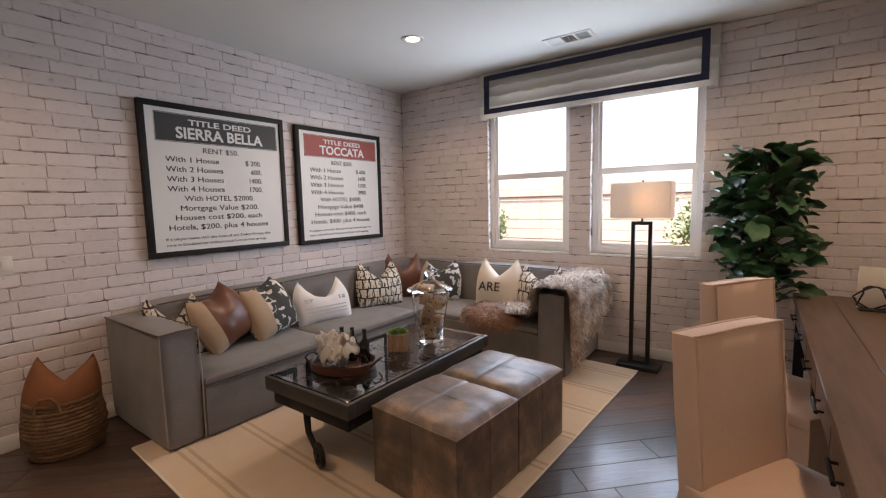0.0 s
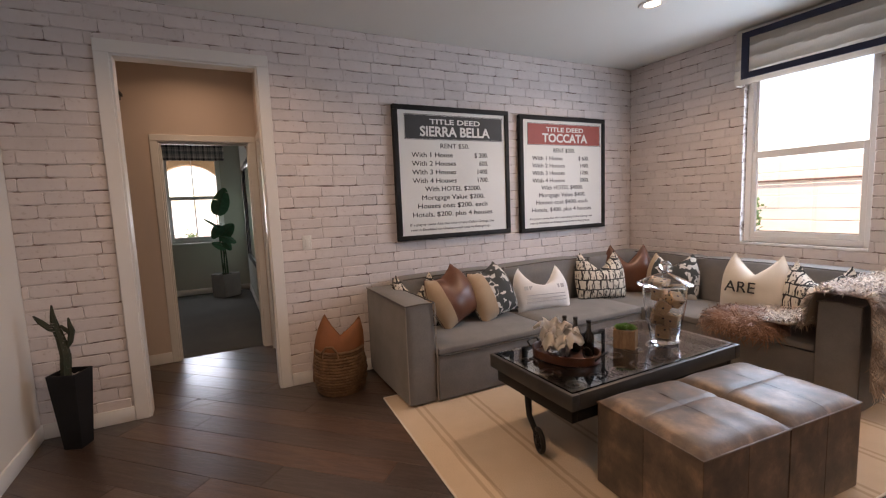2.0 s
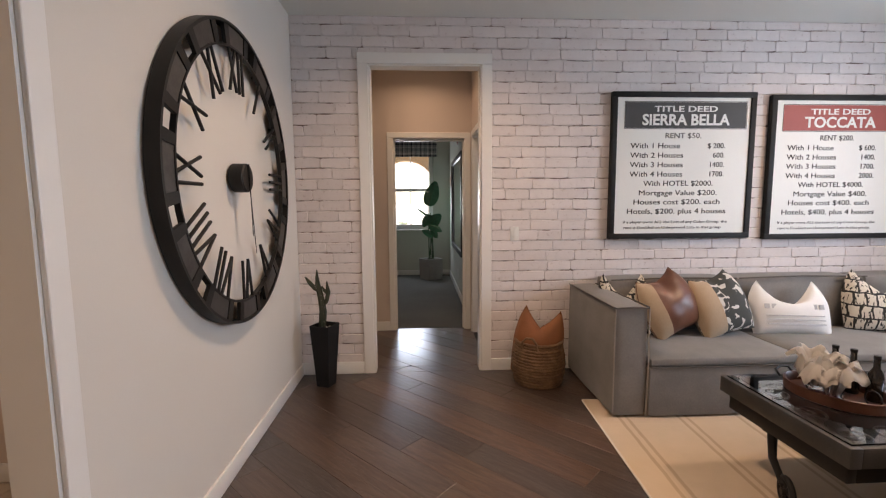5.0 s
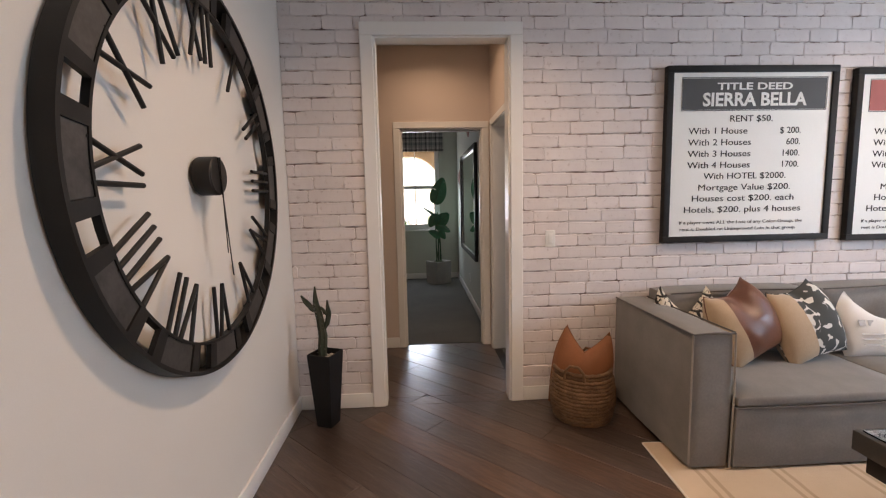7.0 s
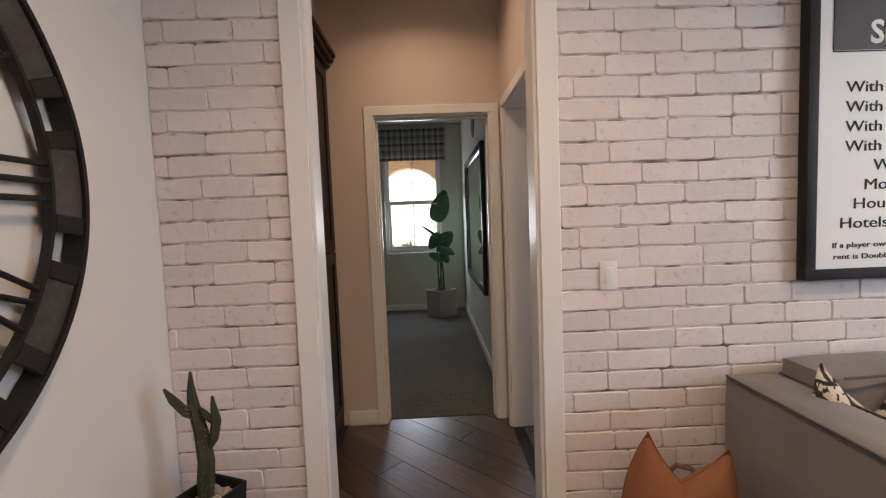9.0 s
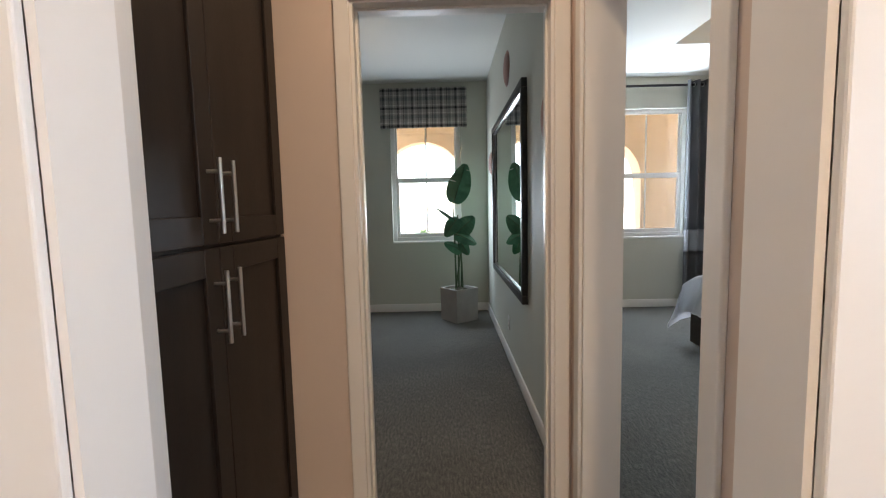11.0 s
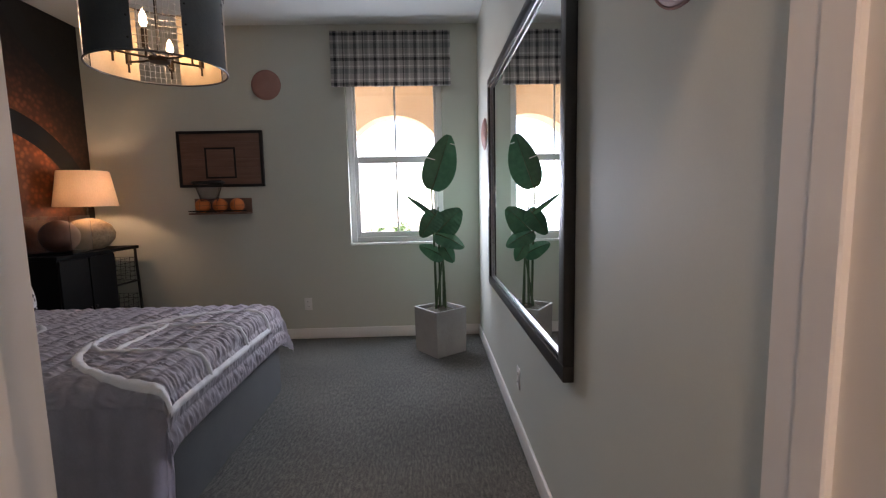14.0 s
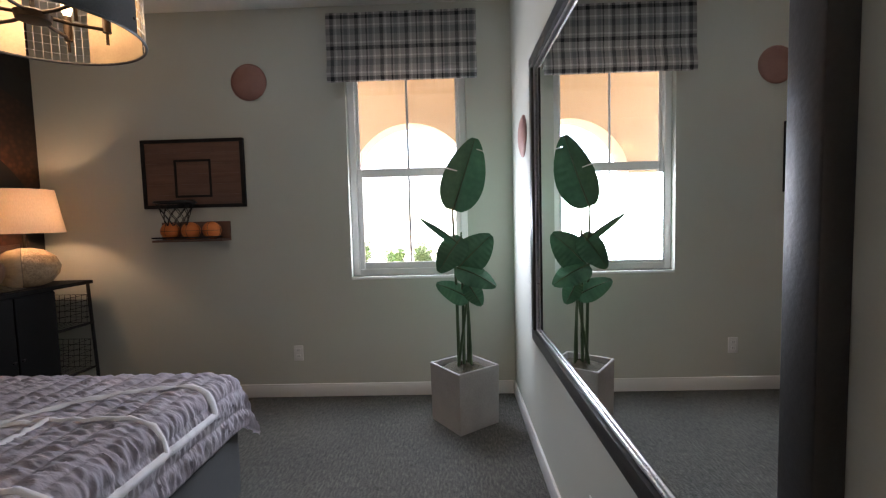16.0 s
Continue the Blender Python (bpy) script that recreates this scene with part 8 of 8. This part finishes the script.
def shrub(x, y, h, w, seed):
    s = thing("shrub", (x, y, -0.12), label="leafy green shrub in the sunny yard", category="shrub", group="garden shrubs")
    r = random.Random(seed)
    stems = bmesh.new()
    leaves = bmesh.new()
    for k in range(14):
        a = r.uniform(0, PI2)
        tip = Vector((w * r.uniform(0.2, 1) * math.cos(a), w * 0.5 * r.uniform(0.2, 1) * math.sin(a), h * r.uniform(0.6, 1.0)))
        tube([(0, 0, 0), tip * 0.5 + Vector((0, 0, h * 0.1)), tip], [0.014, 0.009, 0.004], 5, stems)
        for i in range(110):
            f = r.uniform(0.25, 1.05)
            c = tip * f + Vector((r.gauss(0, 0.10), r.gauss(0, 0.08), r.gauss(0, 0.10) + h * 0.1 * f * (1 - f) * 2))
            if c.z < 0.05:
                continue
            d = Vector((r.gauss(0, 1), r.gauss(0, 1), r.gauss(0.2, 0.6))).normalized()
            u = d.orthogonal().normalized()
            L, W = r.uniform(0.05, 0.09), r.uniform(0.018, 0.03)
            q = [leaves.verts.new(p) for p in (c, c + d * L * 0.5 + u * W, c + d * L, c + d * L * 0.5 - u * W)]
            leaves.faces.new(q)
    part("stems", stems, STEM, s)
    part("leaves", leaves, SHRUB_LEAF, s)


for i, (x, h) in enumerate(((3.0, 1.65), (3.5, 1.8), (-0.62, 1.35), (-1.3, 1.4))):
    shrub(x, 7.6, h, 0.5, 20 + i)

for i, (y, h) in enumerate(((0.75, 1.15), (1.6, 1.3))):
    shrub(-9.6, y, h, 0.5, 40 + i)

for i, (y, h) in enumerate(((-2.4, 0.75), (-1.5, 0.6), (-0.7, 0.75), (0.3, 1.0))):
    shrub(-13.5, y, h, 0.6, 60 + i)

# ---- plank floor ----
PWID, ANG = 0.19, radians(45)
ca, sa = math.cos(ANG), math.sin(ANG)
rp = random.Random(7)
rooms = ((0.0, X_NEAR, Y_CLOCK, Y_WIN), (-0.12, 0.0, OPEN[0], OPEN[1]), (-1.275, -0.12, -0.60, 0.50))


def plank(poly):
    bm = bmesh.new()
    c = Vector((sum(p[0] for p in poly) / len(poly), sum(p[1] for p in poly) / len(poly), 0))
    e = 0.0022
    ring0 = [bm.verts.new((x, y, -0.006)) for x, y in poly]
    ring1 = [bm.verts.new((x, y, -0.0018)) for x, y in poly]
    ring2 = []
    n = len(poly)
    for i, (x, y) in enumerate(poly):
        p, a, b = Vector((x, y)), Vector(poly[i - 1]), Vector(poly[(i + 1) % n])
        d1, d2 = (a - p), (b - p)
        if d1.length < 1e-6 or d2.length < 1e-6:
            inn = (c.to_2d() - p).normalized()
        else:
            inn = (d1.normalized() + d2.normalized())
            inn = inn.normalized() if inn.length > 1e-4 else (c.to_2d() - p).normalized()
        q = p + inn * e * 1.4
        ring2.append(bm.verts.new((q.x, q.y, 0.0)))
    for r0, r1 in ((ring0, ring1), (ring1, ring2)):
        for i in range(n):
            bm.faces.new((r0[i], r0[(i + 1) % n], r1[(i + 1) % n], r1[i]))
    bm.faces.new(ring2)
    return bm


for row in range(-32, 46):
    v0 = row * PWID
    u = -6.0 + rp.uniform(0, 1.2)
    while u < 9.0:
        L = rp.choice((0.9, 1.2, 1.5, 1.8, 2.1)) * rp.uniform(0.92, 1.05)
        quad = [(a * ca - b * sa, a * sa + b * ca) for a, b in ((u, v0), (u + L - 0.0012, v0), (u + L - 0.0012, v0 + PWID - 0.0012), (u, v0 + PWID - 0.0012))]
        for r in rooms:
            poly = clip_poly(quad, *r)
            clean = [p for i, p in enumerate(poly) if math.hypot(p[0] - poly[i - 1][0], p[1] - poly[i - 1][1]) > 0.004]
            if len(clean) >= 3:
                area = abs(sum(p[0] * q[1] - q[0] * p[1] for p, q in zip(clean, clean[1:] + clean[:1]))) / 2
                if area > 0.0012:
                    part("plank", plank(clean), PLANK, floor)
        u += L

# passage tiles
TILE = surface("beige_floor_tile", (0.50, 0.42, 0.34), (0.58, 0.50, 0.41), 4, 60, 0.35, bump=0.1, rnd=0.06)
pf = tagged(part("floor_passage", box(1.19, X_NEAR, -3.0, -1.02, -0.05, -0.005), MORTAR), "beige ceramic tile floor of the passage", "floor", kind="structure")
for i in range(11):
    for j in range(5):
        x, y = 1.33 + i * 0.46, -2.99 + j * 0.46
        y1 = min(y + 0.456, -1.03)
        if y1 - y > 0.05:
            part("tile", box(x, x + 0.456, y, y1, -0.005, 0.0), TILE, pf)

# ---- bricks ----
COURSE, BLEN, JOINT = 0.0826, 0.236, 0.0070
rb = random.Random(9)


def brick_rects(u0, u1, holes):
    out = []
    rows = int((H - 0.02) / COURSE) + 1
    for c in range(rows):
        z0, z1 = c * COURSE + JOINT / 2, min((c + 1) * COURSE - JOINT / 2, H - 0.003)
        u = u0 - BLEN * (0.5 if c % 2 else 0.0) - rb.uniform(0, 0.06)
        while u < u1:
            ln = BLEN * rb.choice((0.82, 0.95, 1.0, 1.0, 1.08, 1.2))
            segs = [(max(u, u0), min(u + ln - 0.0010, u1), z0, z1)]
            for h in holes:
                nxt = []
                for a, b, lo, hi in segs:
                    if b <= h[0] or a >= h[1] or hi <= h[2] or lo >= h[3]:
                        nxt.append((a, b, lo, hi))
                        continue
                    if a < h[0]:
                        nxt.append((a, h[0], lo, hi))
                    if b > h[1]:
                        nxt.append((h[1], b, lo, hi))
                    m0, m1 = max(a, h[0]), min(b, h[1])
                    if lo < h[2]:
                        nxt.append((m0, m1, lo, h[2]))
                    if hi > h[3]:
                        nxt.append((m0, m1, h[3], hi))
                segs = nxt
            out += [s for s in segs if s[1] - s[0] > 0.012 and s[3] - s[2] > 0.012]
            u += ln
    return out


def brick(s, place, bm=None):
    """One hand-made brick face, proud of the mortar, with worn corners."""
    bm = bm or bmesh.new()
    a, b, lo, hi = s
    nz = 6
    base = []
    bow, sag = rb.uniform(-0.0025, 0.0025), rb.uniform(-0.0025, 0.0025)
    end = min(0.012, (b - a) * 0.2)
    fs = [0.0, end / (b - a), 0.35, 0.65, 1 - end / (b - a), 1.0]
    for i, f in enumerate(fs):
        cut = rb.uniform(0.003, 0.009) if i in (0, nz - 1) else 0.0
        base.append((a + (b - a) * f + (rb.uniform(0.0, 0.003) if i == 0 else 0.0), lo + cut + rb.uniform(-0.0015, 0.0025) + bow * (2 * f - 1)))
    for i, f in enumerate(fs[::-1]):
        cut = rb.uniform(0.002, 0.007) if i in (0, nz - 1) else 0.0
        base.append((a + (b - a) * f - (rb.uniform(0.0, 0.003) if i == 0 else 0.0), hi - cut - rb.uniform(-0.0015, 0.0025) + sag * (2 * f - 1)))
    cx, cz = (a + b) / 2, (lo + hi) / 2
    kx, kz = 1 - 0.006 / max(b - a, 0.02), 1 - 0.007 / max(hi - lo, 0.02)
    d = rb.uniform(-0.0018, 0.0012)
    t = rb.uniform(-0.0012, 0.0012)
    r0 = [bm.verts.new(place(x, z, -0.009)) for x, z in base]
    r1 = [bm.verts.new(place(x, z, -0.0035)) for x, z in base]
    r2 = [bm.verts.new(place(cx + (x - cx) * kx, cz + (z - cz) * kz, d + (t if z > cz else -t))) for x, z in base]
    n = len(base)
    for p, q in ((r0, r1), (r1, r2)):
        for i in range(n):
            bm.faces.new((p[i], p[(i + 1) % n], q[(i + 1) % n], q[i]))
    m = nz
    for i in range(m - 1):
        bm.faces.new((r2[i], r2[i + 1], r2[n - 2 - i], r2[n - 1 - i]))
    return bm


def lay(parent, rects, place, near, name):
    rest = bmesh.new()
    count = 0
    for s in rects:
        if near(s) and count < 300:
            bm = brick(s, place)
            bmesh.ops.recalc_face_normals(bm, faces=bm.faces[:])
            part("brick", bm, BRICK, parent)
            count += 1
        else:
            brick(s, place, rest)
    bmesh.ops.recalc_face_normals(rest, faces=rest.faces[:])
    tagged(part("brickwork", rest, BRICK, parent), kind="stuff")


lay(brick_wall, brick_rects(Y_CLOCK, Y_WIN, [(OPEN[0] - 0.075, OPEN[1] + 0.075, -1, OPEN_H + 0.075)]), lambda u, z, d: (d, u, z), lambda s: s[0] < 1.45 and s[2] > 0.3, "brickwork")
lay(window_wall, brick_rects(0.0, X_NEAR, [(*W1, *WZ), (*W2, *WZ)]), lambda u, z, d: (u, Y_WIN - d, z), lambda s: s[1] < 3.6 and 0.8 < s[2] < 2.4, "brickwork")
